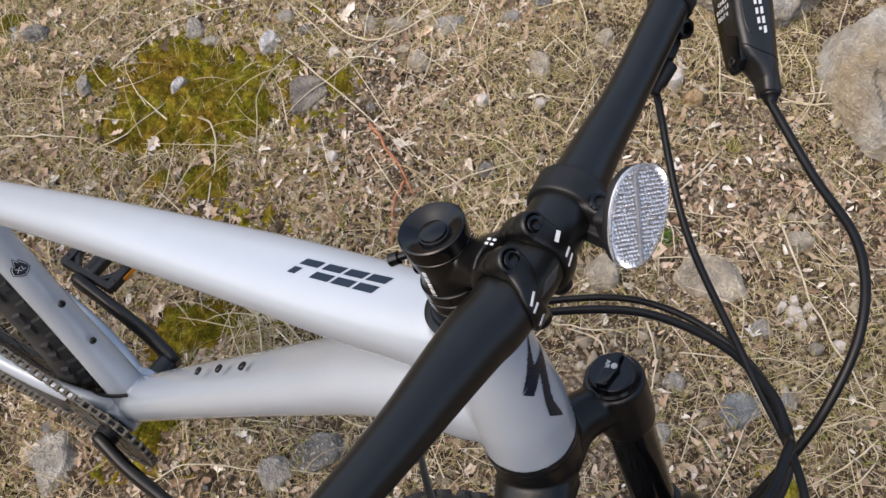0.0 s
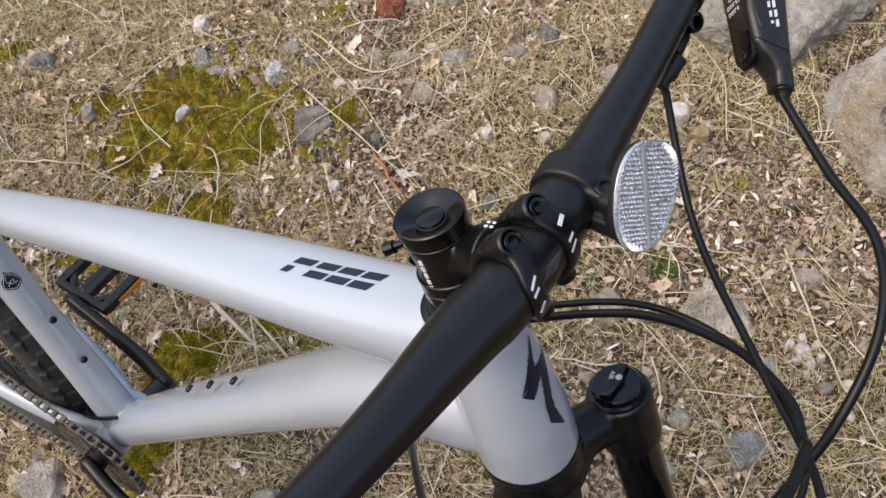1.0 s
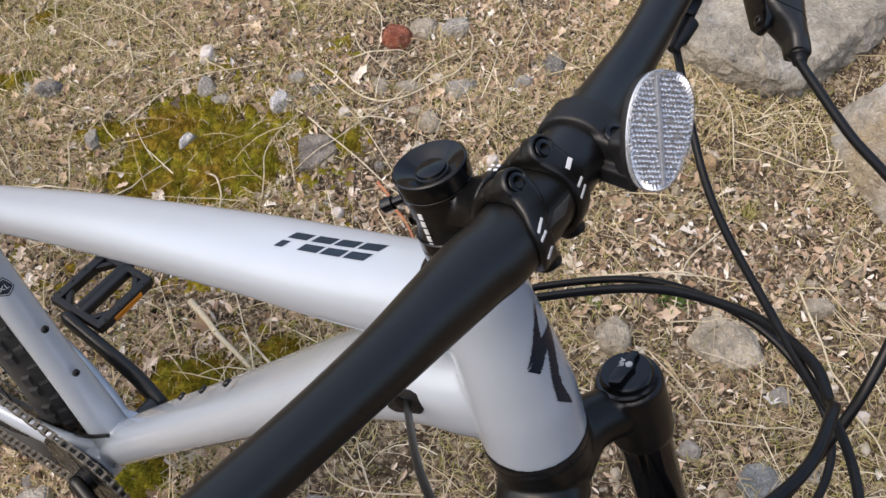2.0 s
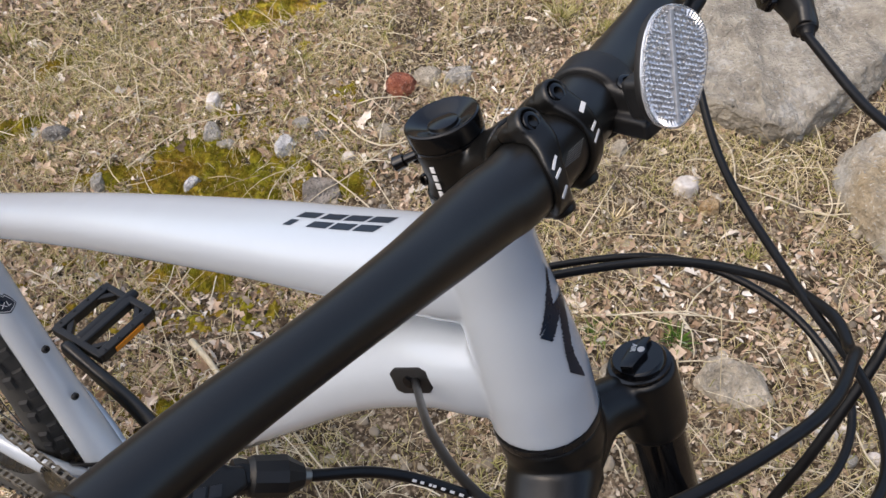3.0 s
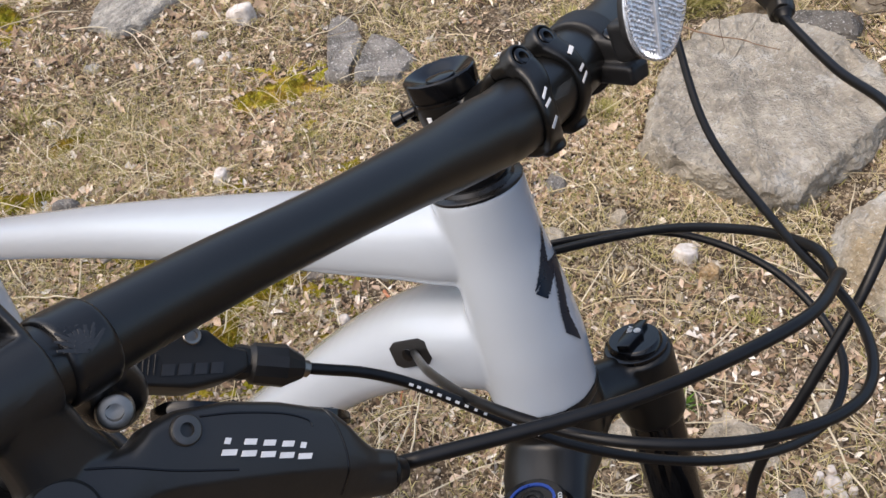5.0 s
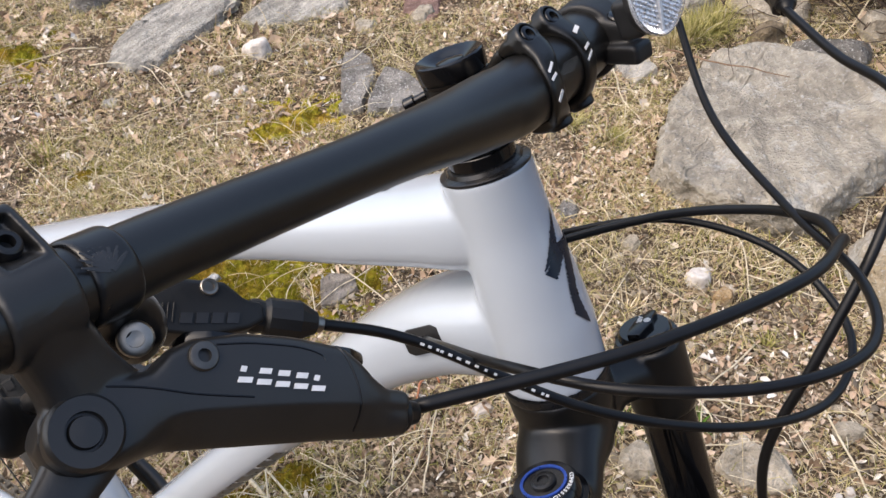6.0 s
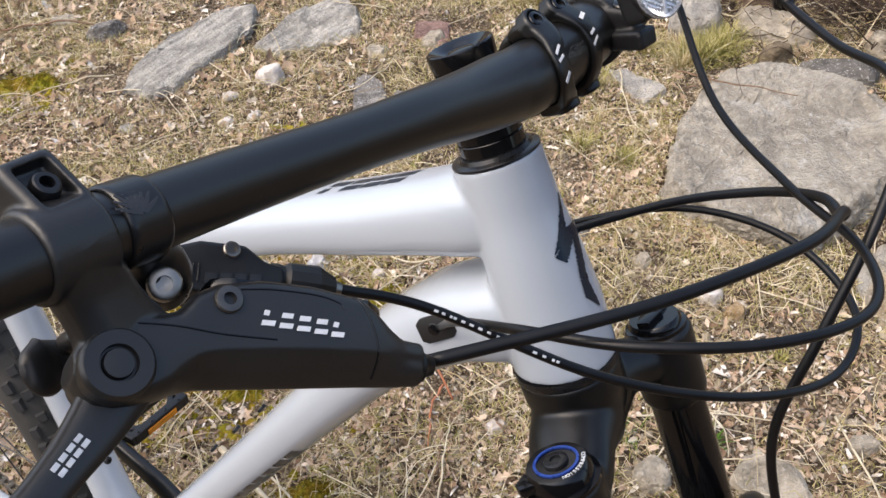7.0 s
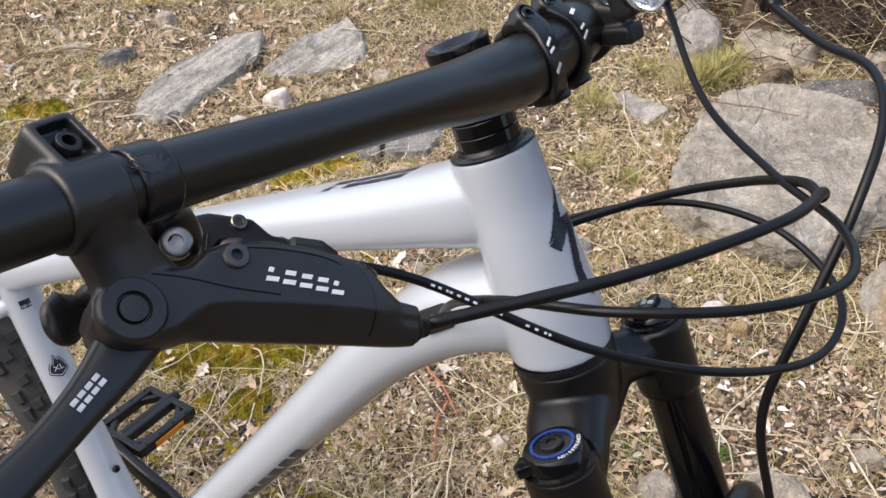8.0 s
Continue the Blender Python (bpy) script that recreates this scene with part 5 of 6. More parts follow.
# ---- small parts on the frame ----
for p, nrm in ((V(-0.272, 0, -0.219), V(1, 0, 0.2)), (V(-0.257, 0, -0.29), V(1, 0, 0.2))):
    bolt("bottle_bolt", p, nrm, 0.0042, 0.003, DARK, bike, 0.5)
for x, z in ((-0.0715, -0.1545), (-0.0365, -0.1105), (-0.001, -0.0665)):
    bolt("bottle_bolt", V(x, -0.004, z), (-0.78, -0.1, 0.6), 0.0042, 0.003, DARK, bike, 0.5)
part("short_hose", rod([(-0.31, -0.012, -0.452), (-0.285, -0.024, -0.418), (-0.25, -0.024, -0.388), (-0.225, -0.016, -0.372)], 0.0024, 10, 5), HOSE, bike, "short black hose at the seat tube foot")


def head_decal(name, shape):
    """Printed strokes wrapped on the head tube: points of angle in degrees and distance down."""
    bm = bmesh.new()
    left, right = shape
    n = 24
    L, Rr = crv(left, n), crv(right, n)
    rows = []
    for i, (p, q) in enumerate(zip(L, Rr)):
        row = []
        p = p + np.array([2.8, 0.0012]) * noise.noise((i * 0.9, p[0] * 0.1, 3.0))
        q = q + np.array([2.2, 0.0010]) * noise.noise((i * 0.7, q[0] * 0.1, 8.0))
        for u in np.linspace(0, 1, 7):
            ang, s = p + (q - p) * u
            rr, ahead = head_shape(s)
            rr, a = rr + 0.0004, radians(ang)
            row.append(bm.verts.new(on_axis(s, ahead + rr * math.cos(a), rr * math.sin(a))))
        rows.append(row)
    for a, b in zip(rows, rows[1:]):
        for k in range(6):
            bm.faces.new((a[k], a[k + 1], b[k + 1], b[k]))
    part(name, bm, INK, bike, "dark navy brush stroke decal", 60)


head_decal("stroke_decal", ([(18.0, 0.0315), (-2.0, 0.0410), (-18.0, 0.0500), (-30.5, 0.0575)], [(19.5, 0.0318), (9.0, 0.0405), (1.0, 0.0480), (-4.0, 0.0500)]))
head_decal("stroke_decal", ([(-4.0, 0.0480), (-14.0, 0.0515), (-23.0, 0.0560), (-30.0, 0.0580)], [(30.0, 0.0500), (8.0, 0.0545), (-8.0, 0.0595), (-19.0, 0.0638)]))
head_decal("stroke_decal", ([(36.0, 0.0495), (7.0, 0.0545), (-8.0, 0.0715), (-12.5, 0.0860)], [(38.0, 0.0497), (17.0, 0.0600), (2.5, 0.0770), (4.5, 0.0965)]))


def tube_decal(name, outlines, origin, x, y, material, label="", rise=0.0003):
    """Printed shapes laid on the frame's surface."""
    m = frame_of(origin, x, y)
    bm = bmesh.new()
    for o in outlines:
        vs = [bm.verts.new(m @ V(px, py, 0)) for px, py in o]
        bm.faces.new(vs)
    bmesh.ops.triangulate(bm, faces=bm.faces)
    bmesh.ops.subdivide_edges(bm, edges=bm.edges, cuts=3, use_grid_fill=True)
    ob = part(name, bm, material, bike, label, 0)
    ob.data.shade_smooth()
    s = ob.modifiers.new("lay", "SHRINKWRAP")
    s.target, s.wrap_method, s.wrap_mode, s.offset = frame_part, "NEAREST_SURFACEPOINT", "ABOVE_SURFACE", rise
    return ob


def slant(x0, x1, y0, y1, k=0.35):
    return [(x0 + k * y0, y0), (x1 + k * y0, y0), (x1 + k * y1, y1), (x0 + k * y1, y1)]


# model name as plain slanted bars
for x in (0.0, 0.0185, 0.036, 0.0535):
    tube_decal("model_decal", [slant(x, x + 0.0152, 0.0012, 0.0066, 0.6), slant(x, x + (0.0152 if x > 0 else 0.0065), -0.0066, -0.0012, 0.6)], V(0.0870, -0.0002, 0.1675), (0.937, 0.012, 0.35), (0, 1, 0), INK, "dark navy slanted bars")
# brand name along the down tube's lower flank as plain bars
TUBE, UNDER = V(0.60, 0, 0.80), V(0.80, 0, -0.60)
for k in range(9):
    mid = V(-0.075, -0.0285, -0.211) + TUBE * 0.0235 * k + UNDER * 0.0165
    tube_decal("brand_decal", [slant(-0.0095, 0.0085, -0.011, 0.003, 0.15)], mid, TUBE, (UNDER * -0.55 + V(0, -0.83, 0)), INK, "dark navy slanted bar")
# size badge on the seat tube
XL = V(-0.302, -0.0035, -0.158)
XM = frame_of(XL + V(0.004, -0.002, 0), V(-0.24, 0, 0.97).cross(V(0.88, -0.45, 0.2)) * -1, (-0.24, 0, 0.97))
if (XM.to_3x3() @ V(0, 0, 1)).x < 0:
    XM = XM @ Matrix.Rotation(math.pi, 4, "Y")
PEAK = [(-0.0118, -0.0068), (-0.0095, 0.0015), (-0.0062, 0.006), (-0.0045, 0.0042), (-0.0008, 0.0148), (0.0022, 0.0085), (0.0042, 0.0102), (0.0088, 0.002), (0.0118, -0.0068), (0, -0.0128)]
for k, (grow, material, label) in enumerate(((1.0, INK, "dark peaked shield badge"), (0.86, MARK, "white badge outline"), (0.78, INK, "dark badge field"))):
    tube_decal("size_badge", [[(x * grow, y * grow) for x, y in PEAK]], XM.translation, XM.to_3x3().col[0], XM.to_3x3().col[1], material, label, 0.0003 + 0.00025 * k)
xl = lettering("badge_lettering", "XL", 0.0085, XM @ Matrix.Translation((0, -0.0015, 0)), MARK, bike, "white printed size letters", 0.0)
sw = xl.modifiers.new("lay", "SHRINKWRAP")
sw.target, sw.wrap_method, sw.wrap_mode, sw.offset = frame_part, "NEAREST_SURFACEPOINT", "ABOVE_SURFACE", 0.0011
TM = XM.copy()
TM.translation = V(-0.308, -0.012, -0.083)
tube_decal("origin_label", [[(-0.0085, -0.0045), (0.0085, -0.0045), (0.0085, 0.0045), (-0.0085, 0.0045)]], TM.translation, TM.to_3x3().col[0], TM.to_3x3().col[1], INK, "small dark label")
tw = lettering("label_lettering", "TAIWAN", 0.0042, TM @ Matrix.Translation((0, -0.002, 0)), MARK, bike, "white printed letters", 0.0)
sw = tw.modifiers.new("lay", "SHRINKWRAP")
sw.target, sw.wrap_method, sw.wrap_mode, sw.offset = frame_part, "NEAREST_SURFACEPOINT", "ABOVE_SURFACE", 0.0011


# ---- rocks ----
def rock_from(name, outline, h, material, label, seed, lean=(0.0, 0.0), inset=0.86, rough=0.012, sink=0.02, group="large rocks", category="rock", fine=0.016):
    """A flat-topped, broken rock over an outline of the plan."""
    rnd = random.Random(seed)
    cx = sum(p[0] for p in outline) / len(outline)
    cy = sum(p[1] for p in outline) / len(outline)
    bm = bmesh.new()
    for x, y in outline:
        bm.verts.new((x - cx, y - cy, -sink))
        k = 0.98 + rnd.uniform(-0.03, 0.03)
        bm.verts.new(((x - cx) * k, (y - cy) * k, h * rnd.uniform(0.25, 0.5)))
        k = inset + rnd.uniform(-0.05, 0.05)
        dx, dy = (x - cx) * k, (y - cy) * k
        bm.verts.new((dx, dy, h * rnd.uniform(0.85, 1.0) + lean[0] * dx + lean[1] * dy))
    bmesh.ops.convex_hull(bm, input=bm.verts)
    bmesh.ops.delete(bm, geom=[v for v in bm.verts if not v.link_faces], context="VERTS")
    bmesh.ops.bevel(bm, geom=list(bm.edges), offset=min(h * 0.10, 0.008), segments=1, profile=0.6, affect="EDGES", clamp_overlap=True)
    bmesh.ops.triangulate(bm, faces=bm.faces)
    for _ in range(5):
        long = [e for e in bm.edges if e.calc_length() > fine]
        if not long:
            break
        bmesh.ops.subdivide_edges(bm, edges=long, cuts=1)
        bmesh.ops.triangulate(bm, faces=[f for f in bm.faces if len(f.verts) > 3])
    o = seed * 3.1
    big_ = max(math.hypot(v.co.x, v.co.y) for v in bm.verts) > 0.12
    bm.normal_update()
    for v in bm.verts:
        p = v.co
        d = noise.noise((p.x * 9 + o, p.y * 9, p.z * 14)) * rough + noise.noise((p.x * 34, p.y * 34 + o, p.z * 50)) * rough * 0.35
        if big_:
            # broken steps and chipped edges
            c = noise.cell((p.x * 7 + o, p.y * 7 + 1.3 * p.x, 0.0)) * 0.006 + noise.cell((p.x * 17 + 5, p.y * 13 - p.x * 4 + o, 0.0)) * 0.0025
            d += c + abs(noise.noise((p.x * 5 + o, p.y * 5, p.z * 9))) * rough * -0.8
        else:
            d += noise.cell((p.x * 55 + o, p.y * 55, p.z * 55)) * rough * 0.3
        d += noise.noise((p.x * 90 + o, p.y * 90, p.z * 90)) * rough * 0.3
        v.co = p + v.normal * d
    ob = part(name, bm, material, None, "", 50, shift=False)
    ob.location = (cx, cy, height(cx, cy))
    return tagged(ob, label, category, group)


def stone(x, y, sx, sy, sz, turn, material, label, seed, sides=7):
    """A smaller stone: a broken, rounded lump half bedded in the soil."""
    rnd = random.Random(seed)
    out = []
    for k in range(sides):
        a = 2 * math.pi * (k + rnd.uniform(-0.25, 0.25)) / sides
        r = rnd.uniform(0.72, 1.12)
        u, v = math.cos(a) * sx * r, math.sin(a) * sy * r
        out.append((x + u * math.cos(turn) - v * math.sin(turn), y + u * math.sin(turn) + v * math.cos(turn)))
    return rock_from("stone", out, sz, material, label, seed, (rnd.uniform(-0.2, 0.2), rnd.uniform(-0.2, 0.2)), 0.74, min(sx, sy) * 0.17, sz * 0.5, "loose stones", "stone", max(0.004, min(sx, sy) * 0.22))


SLATE1 = [(-0.912, 1.85), (-0.904, 1.947), (-0.833, 2.12), (-0.723, 2.23), (-0.609, 2.245), (-0.592, 2.114), (-0.678, 2.002), (-0.76, 1.869), (-0.808, 1.815)]
SLATE2 = [(-0.582, 2.048), (-0.497, 2.19), (-0.36, 2.34), (-0.305, 2.23), (-0.288, 2.07), (-0.432, 2.071), (-0.518, 1.992)]
BIG = [(0.39, 1.31), (0.418, 1.392), (0.449, 1.47), (0.48, 1.54), (0.551, 1.588), (0.583, 1.653), (0.648, 1.681), (0.723, 1.673), (0.858, 1.61), (0.95, 1.5), (0.96, 1.35), (0.85, 1.25), (0.745, 1.175), (0.66, 1.12), (0.6, 1.115), (0.52, 1.165), (0.43, 1.235)]
CORNER = [(0.735, 1.095), (0.712, 1.03), (0.708, 0.96), (0.722, 0.89), (0.75, 0.83), (0.80, 0.785), (0.95, 0.80), (1.06, 0.93), (1.02, 1.08), (0.86, 1.125)]
DARKSLAB = [(-0.279, 1.614), (-0.30, 1.808), (-0.293, 1.872), (-0.266, 1.904), (-0.212, 1.849), (-0.192, 1.782), (-0.21, 1.723), (-0.225, 1.608)]
SLATE3 = [(-0.20, 1.703), (-0.178, 1.771), (-0.123, 1.742), (-0.067, 1.664), (-0.106, 1.589), (-0.213, 1.588), (-0.214, 1.638)]
REDSLAB = [(-0.143, 2.13), (-0.04, 2.112), (-0.043, 2.02), (-0.07, 1.985), (-0.139, 2.024)]
rock_from("rock", SLATE1, 0.024, GREY_ROCK, "long grey layered rock slab lying in dry grass", 1, (0.0, 0.03), 0.93, 0.007)
rock_from("rock", SLATE2, 0.028, GREY_ROCK, "pale grey splintered rock slab beside another slab", 2, (0.0, 0.06), 0.9, 0.011)
rock_from("rock", BIG, 0.07, TAN_ROCK, "large flat weathered tan grey boulder", 3, (0.02, 0.05), 0.93, 0.017, fine=0.009)
rock_from("rock", CORNER, 0.062, OCHRE_ROCK, "grey rock with ochre broken flank", 4, (0.0, 0.03), 0.86, 0.014, fine=0.012)
rock_from("rock", DARKSLAB, 0.022, DARK_ROCK, "dark speckled flat rock in the grass", 5, (0.0, 0.0), 0.88, 0.008)
rock_from("rock", SLATE3, 0.022, DARK_ROCK, "flat dark grey rock bedded in soil", 6, (0.0, 0.0), 0.9, 0.006)
rock_from("rock", REDSLAB, 0.018, BROWN_ROCK, "flat reddish brown rock in dry grass", 7, (0.0, 0.0), 0.9, 0.006)
CHIP = [(-0.27, 1.052), (-0.253, 1.07), (-0.206, 1.063), (-0.196, 1.026), (-0.235, 0.99), (-0.263, 0.982)]
UPRIGHT = [(0.526, 1.954), (0.593, 1.923), (0.655, 1.94), (0.672, 1.985), (0.655, 2.06), (0.60, 2.07), (0.545, 2.03)]
LONGROCK = [(0.69, 1.965), (0.74, 1.90), (0.80, 1.862), (0.86, 1.86), (0.90, 1.92), (0.87, 1.985), (0.79, 2.03), (0.70, 2.04)]
FLATGREY = [(0.345, 1.80), (0.395, 1.802), (0.42, 1.735), (0.47, 1.712), (0.474, 1.69), (0.417, 1.645), (0.385, 1.69)]
rock_from("rock", UPRIGHT, 0.075, GREY_STONE, "tilted grey rock beside dry grass", 8, (0.0, 0.25), 0.8, 0.008, fine=0.01)
rock_from("rock", LONGROCK, 0.045, TAN_STONE, "long tan rock half hidden by dry grass", 9, (0.0, 0.1), 0.78, 0.012, fine=0.012)
rock_from("rock", FLATGREY, 0.012, GREY_STONE, "thin flat grey stone in dry grass", 10, (0.0, 0.0), 0.93, 0.004)
rock_from("rock", CHIP, 0.009, BROWN_SLATE, "thin flat brown grey slate beside moss", 11, (0.0, 0.0), 0.95, 0.002, fine=0.008)
ROCKS = [CHIP, REDSLAB, SLATE1, SLATE2, BIG, CORNER, DARKSLAB, SLATE3, UPRIGHT, LONGROCK, FLATGREY]
STONES = [
    (0.62, 2.15, 0.05, 0.04, 0.06, 0.1, GREY_STONE, "grey rock with mossy foot"), (0.755, 1.79, 0.048, 0.036, 0.056, 0.1, UMBER_ROCK, "rounded brown stone behind the boulder"),
    (0.87, 1.69, 0.115, 0.05, 0.055, -0.3, SPECK_ROCK, "dark speckled rock behind the boulder"),
    (-1.05, 2.19, 0.06, 0.038, 0.045, 0.3, DARK_ROCK, "dark grey rounded stone in litter"), (-0.516, 1.885, 0.04, 0.03, 0.038, 0.0, PALE_ROCK, "pale round stone by the slabs"),
    (-0.95, 2.42, 0.04, 0.03, 0.04, 0.0, TAN_STONE, "small brown stone in dry litter"), (-0.09, 2.02, 0.05, 0.03, 0.03, 0.4, TAN_STONE, "tan stone half bedded in soil"),
    (-0.245, 1.99, 0.036, 0.045, 0.02, 0.2, TAN_STONE, "tan stone beside the slabs"), (-0.46, 1.2, 0.022, 0.032, 0.02, 0.3, GREY_STONE, "grey stone at the moss edge"),
    (-0.43, 1.17, 0.025, 0.014, 0.012, 0.0, GREY_STONE, "small grey stone at the moss edge"), (-0.312, 1.154, 0.022, 0.030, 0.026, -0.4, QUARTZ, "white quartz stone in dry grass"), (-0.484, 1.069, 0.012, 0.028, 0.018, -0.7, QUARTZ, "slim white stone on the moss"),
    (0.09, 0.99, 0.018, 0.015, 0.018, 0.0, PALE_ROCK, "smooth cream pebble on the soil"), (0.20, 1.06, 0.024, 0.032, 0.024, 0.2, TAN_STONE, "grey tan stone among grass"),
    (0.472, 0.968, 0.026, 0.02, 0.022, 0.3, ORANGE_ROCK, "ochre orange stone among litter"), (0.456, 0.388, 0.036, 0.032, 0.016, 0.4, SLATE_BLUE, "blue grey stone on gravel"),
    (0.442, 0.609, 0.062, 0.048, 0.024, -0.4, TAN_STONE, "flat pale tan stone on gravel"), (0.27, 0.63, 0.038, 0.032, 0.026, 0.6, TAN_STONE, "tan stone beside green tuft"),
    (-0.78, 1.21, 0.036, 0.026, 0.03, 0.3, DARK_ROCK, "dark brown lump of rock"), (0.09, 0.84, 0.02, 0.017, 0.018, 0.0, DARK_ROCK, "dark pebble on leaf litter"),
    (0.03, 1.17, 0.04, 0.03, 0.018, 0.4, GREY_STONE, "grey stone half bedded in soil"), (0.44, 1.02, 0.03, 0.026, 0.022, 0.1, PALE_ROCK, "pale crumbly stone among grass"),
    (0.22, 1.22, 0.036, 0.032, 0.024, 0.0, DARK_ROCK, "dark grey stone among grass"), (-0.091, 1.318, 0.036, 0.03, 0.032, 0.3, RED_ROCK, "red brick coloured stone among grass"),
    (-0.04, 1.34, 0.04, 0.03, 0.02, 0.2, TAN_STONE, "tan stone beside the red one"), (0.03, 1.33, 0.036, 0.03, 0.025, 0.0, GREY_STONE, "grey stone half bedded in soil"),
    (-0.62, 0.36, 0.045, 0.06, 0.018, 0.2, GREY_STONE, "flat grey stone in litter"), (-0.188, 0.889, 0.014, 0.012, 0.014, 0.6, PALE_ROCK, "small pale pebble in dry grass"),
    (-0.47, 1.29, 0.022, 0.03, 0.025, 0.0, PALE_ROCK, "pale pinkish stone among grass"), (-0.67, 1.09, 0.016, 0.03, 0.02, 0.1, GREY_STONE, "blue grey stone by the moss"),
    (-0.27, 0.33, 0.04, 0.03, 0.02, 0.5, GREY_STONE, "grey stone half bedded in soil"), (-0.2, 0.36, 0.05, 0.035, 0.02, 0.1, DARK_ROCK, "dark flat stone in leaf litter"),
    (0.12, 0.45, 0.03, 0.025, 0.02, 0.3, PALE_ROCK, "pale stone on leaf litter"), (0.03, 0.74, 0.02, 0.016, 0.016, 0.0, PALE_ROCK, "white stone by the stick"),
    (0.51, 0.52, 0.024, 0.02, 0.018, 0.5, GREY_STONE, "grey stone half bedded in soil"), (0.60, 0.67, 0.026, 0.02, 0.02, 0.0, TAN_STONE, "tan stone half bedded in soil"),
    (0.570, 0.545, 0.017, 0.013, 0.012, 0.2, PALE_ROCK, "pale crumbled piece of stone on gravel"), (0.592, 0.553, 0.011, 0.009, 0.012, 1.0, PALE_ROCK, "pale crumbled piece of stone on gravel"), (0.552, 0.557, 0.012, 0.008, 0.012, 0.6, PALE_ROCK, "pale crumbled piece of stone on gravel"), (0.578, 0.525, 0.013, 0.010, 0.012, 1.6, PALE_ROCK, "pale crumbled piece of stone on gravel"), (0.558, 0.531, 0.009, 0.008, 0.012, 0.1, PALE_ROCK, "pale crumbled piece of stone on gravel"), (0.596, 0.533, 0.008, 0.007, 0.012, 0.9, PALE_ROCK, "pale crumbled piece of stone on gravel"), (0.572, 0.567, 0.010, 0.008, 0.012, 2.1, PALE_ROCK, "pale crumbled piece of stone on gravel"), (0.36, 0.44, 0.02, 0.016, 0.014, 0.0, GREY_STONE, "small grey stone on gravel"),
    (-0.285, 1.215, 0.022, 0.016, 0.016, 0.1, GREY_STONE, "small grey stone by a white one"), (-0.243, 1.183, 0.02, 0.014, 0.012, 0.6, DARK_ROCK, "small blue grey stone in soil"),
    (-0.117, 1.185, 0.018, 0.022, 0.016, 0.4, TAN_STONE, "tan stone in a row of stones"), (-0.063, 1.18, 0.032, 0.022, 0.018, 0.2, TAN_STONE, "flat tan stone in a row of stones"), (-0.012, 1.205, 0.016, 0.012, 0.014, 0.0, PALE_ROCK, "small pale oval pebble"),
    (-0.022, 1.085, 0.024, 0.022, 0.02, 0.2, TAN_STONE, "round grey tan stone among grass"), (-0.115, 0.993, 0.014, 0.012, 0.012, 0.0, DARK_ROCK, "small dark pebble in soil"), (0.018, 0.985, 0.010, 0.010, 0.010, 0.0, GREY_STONE, "small blue grey pebble"),
    (-0.188, 1.125, 0.016, 0.014, 0.014, 0.8, PALE_ROCK, "small pale stone in soil"), (0.155, 1.18, 0.022, 0.018, 0.018, 0.3, GREY_STONE, "green grey stone among grass"), (0.195, 0.98, 0.016, 0.012, 0.010, 0.9, PALE_ROCK, "white flat chip on the soil"),
    (0.595, 0.485, 0.014, 0.012, 0.012, 0.0, GREY_STONE, "smooth grey pebble on gravel"), (0.63, 0.487, 0.013, 0.016, 0.012, 0.3, PALE_ROCK, "smooth pale pebble on gravel"), (0.53, 0.40, 0.020, 0.016, 0.012, 0.2, GREY_STONE, "flat grey stone on gravel"), (0.33, 0.36, 0.022, 0.016, 0.012, 0.7, GREY_STONE, "flat grey stone on gravel"),
    (-0.055, 1.12, 0.02, 0.018, 0.012, 0.0, TAN_STONE, "tan pebble on leaf litter"), (0.33, 1.12, 0.02, 0.018, 0.016, 0.0, TAN_STONE, "tan pebble on leaf litter"),
    (-1.2, 2.3, 0.05, 0.04, 0.02, 0.3, TAN_STONE, "flat tan stone in leaf litter"), (1.03, 1.80, 0.07, 0.05, 0.06, 0.3, TAN_STONE, "tan rock under dry brush"),
    (-0.616, 1.82, 0.028, 0.02, 0.014, 0.2, PALE_ROCK, "pale crumbled stone in leaf litter"), (-0.535, 1.725, 0.024, 0.02, 0.014, 0.9, PALE_ROCK, "pale crumbled stone in leaf litter"),
    (-0.603, 1.708, 0.022, 0.016, 0.012, 0.4, PALE_ROCK, "pale crumbled stone in leaf litter"), (-0.848, 1.698, 0.03, 0.02, 0.012, 0.1, GREY_STONE, "small grey stone in leaf litter"),
]
for k, s in enumerate(STONES):
    stone(*s[:7], s[7], 20 + k)
ROUND = [(s[0], s[1], min(s[2], s[3]) * 0.6) for s in STONES]


def inside(x, y, poly):
    hit = False
    for (x0, y0), (x1, y1) in zip(poly, poly[1:] + poly[:1]):
        if (y0 > y) != (y1 > y) and x < (x1 - x0) * (y - y0) / (y1 - y0) + x0:
            hit = not hit
    return hit


def free(x, y):
    for cx, cy, r in ROUND:
        if abs(x - cx) < r and abs(y - cy) < r:
            return False
    return not any(inside(x, y, p) for p in ROCKS)


# heights on a fine grid for the loose cover
GX, GY = np.arange(-3.5, 3.51, 0.02), np.arange(-2.0, 5.01, 0.02)
GZ = np.array([[height(x, y) for x in GX] for y in GY])


def lay(x, y):
    i, j = min(max((x + 3.5) / 0.02, 0), len(GX) - 2.001), min(max((y + 2.0) / 0.02, 0), len(GY) - 2.001)
    a, b = int(i), int(j)
    u, v = i - a, j - b
    return (GZ[b, a] * (1 - u) + GZ[b, a + 1] * u) * (1 - v) + (GZ[b + 1, a] * (1 - u) + GZ[b + 1, a + 1] * u) * v


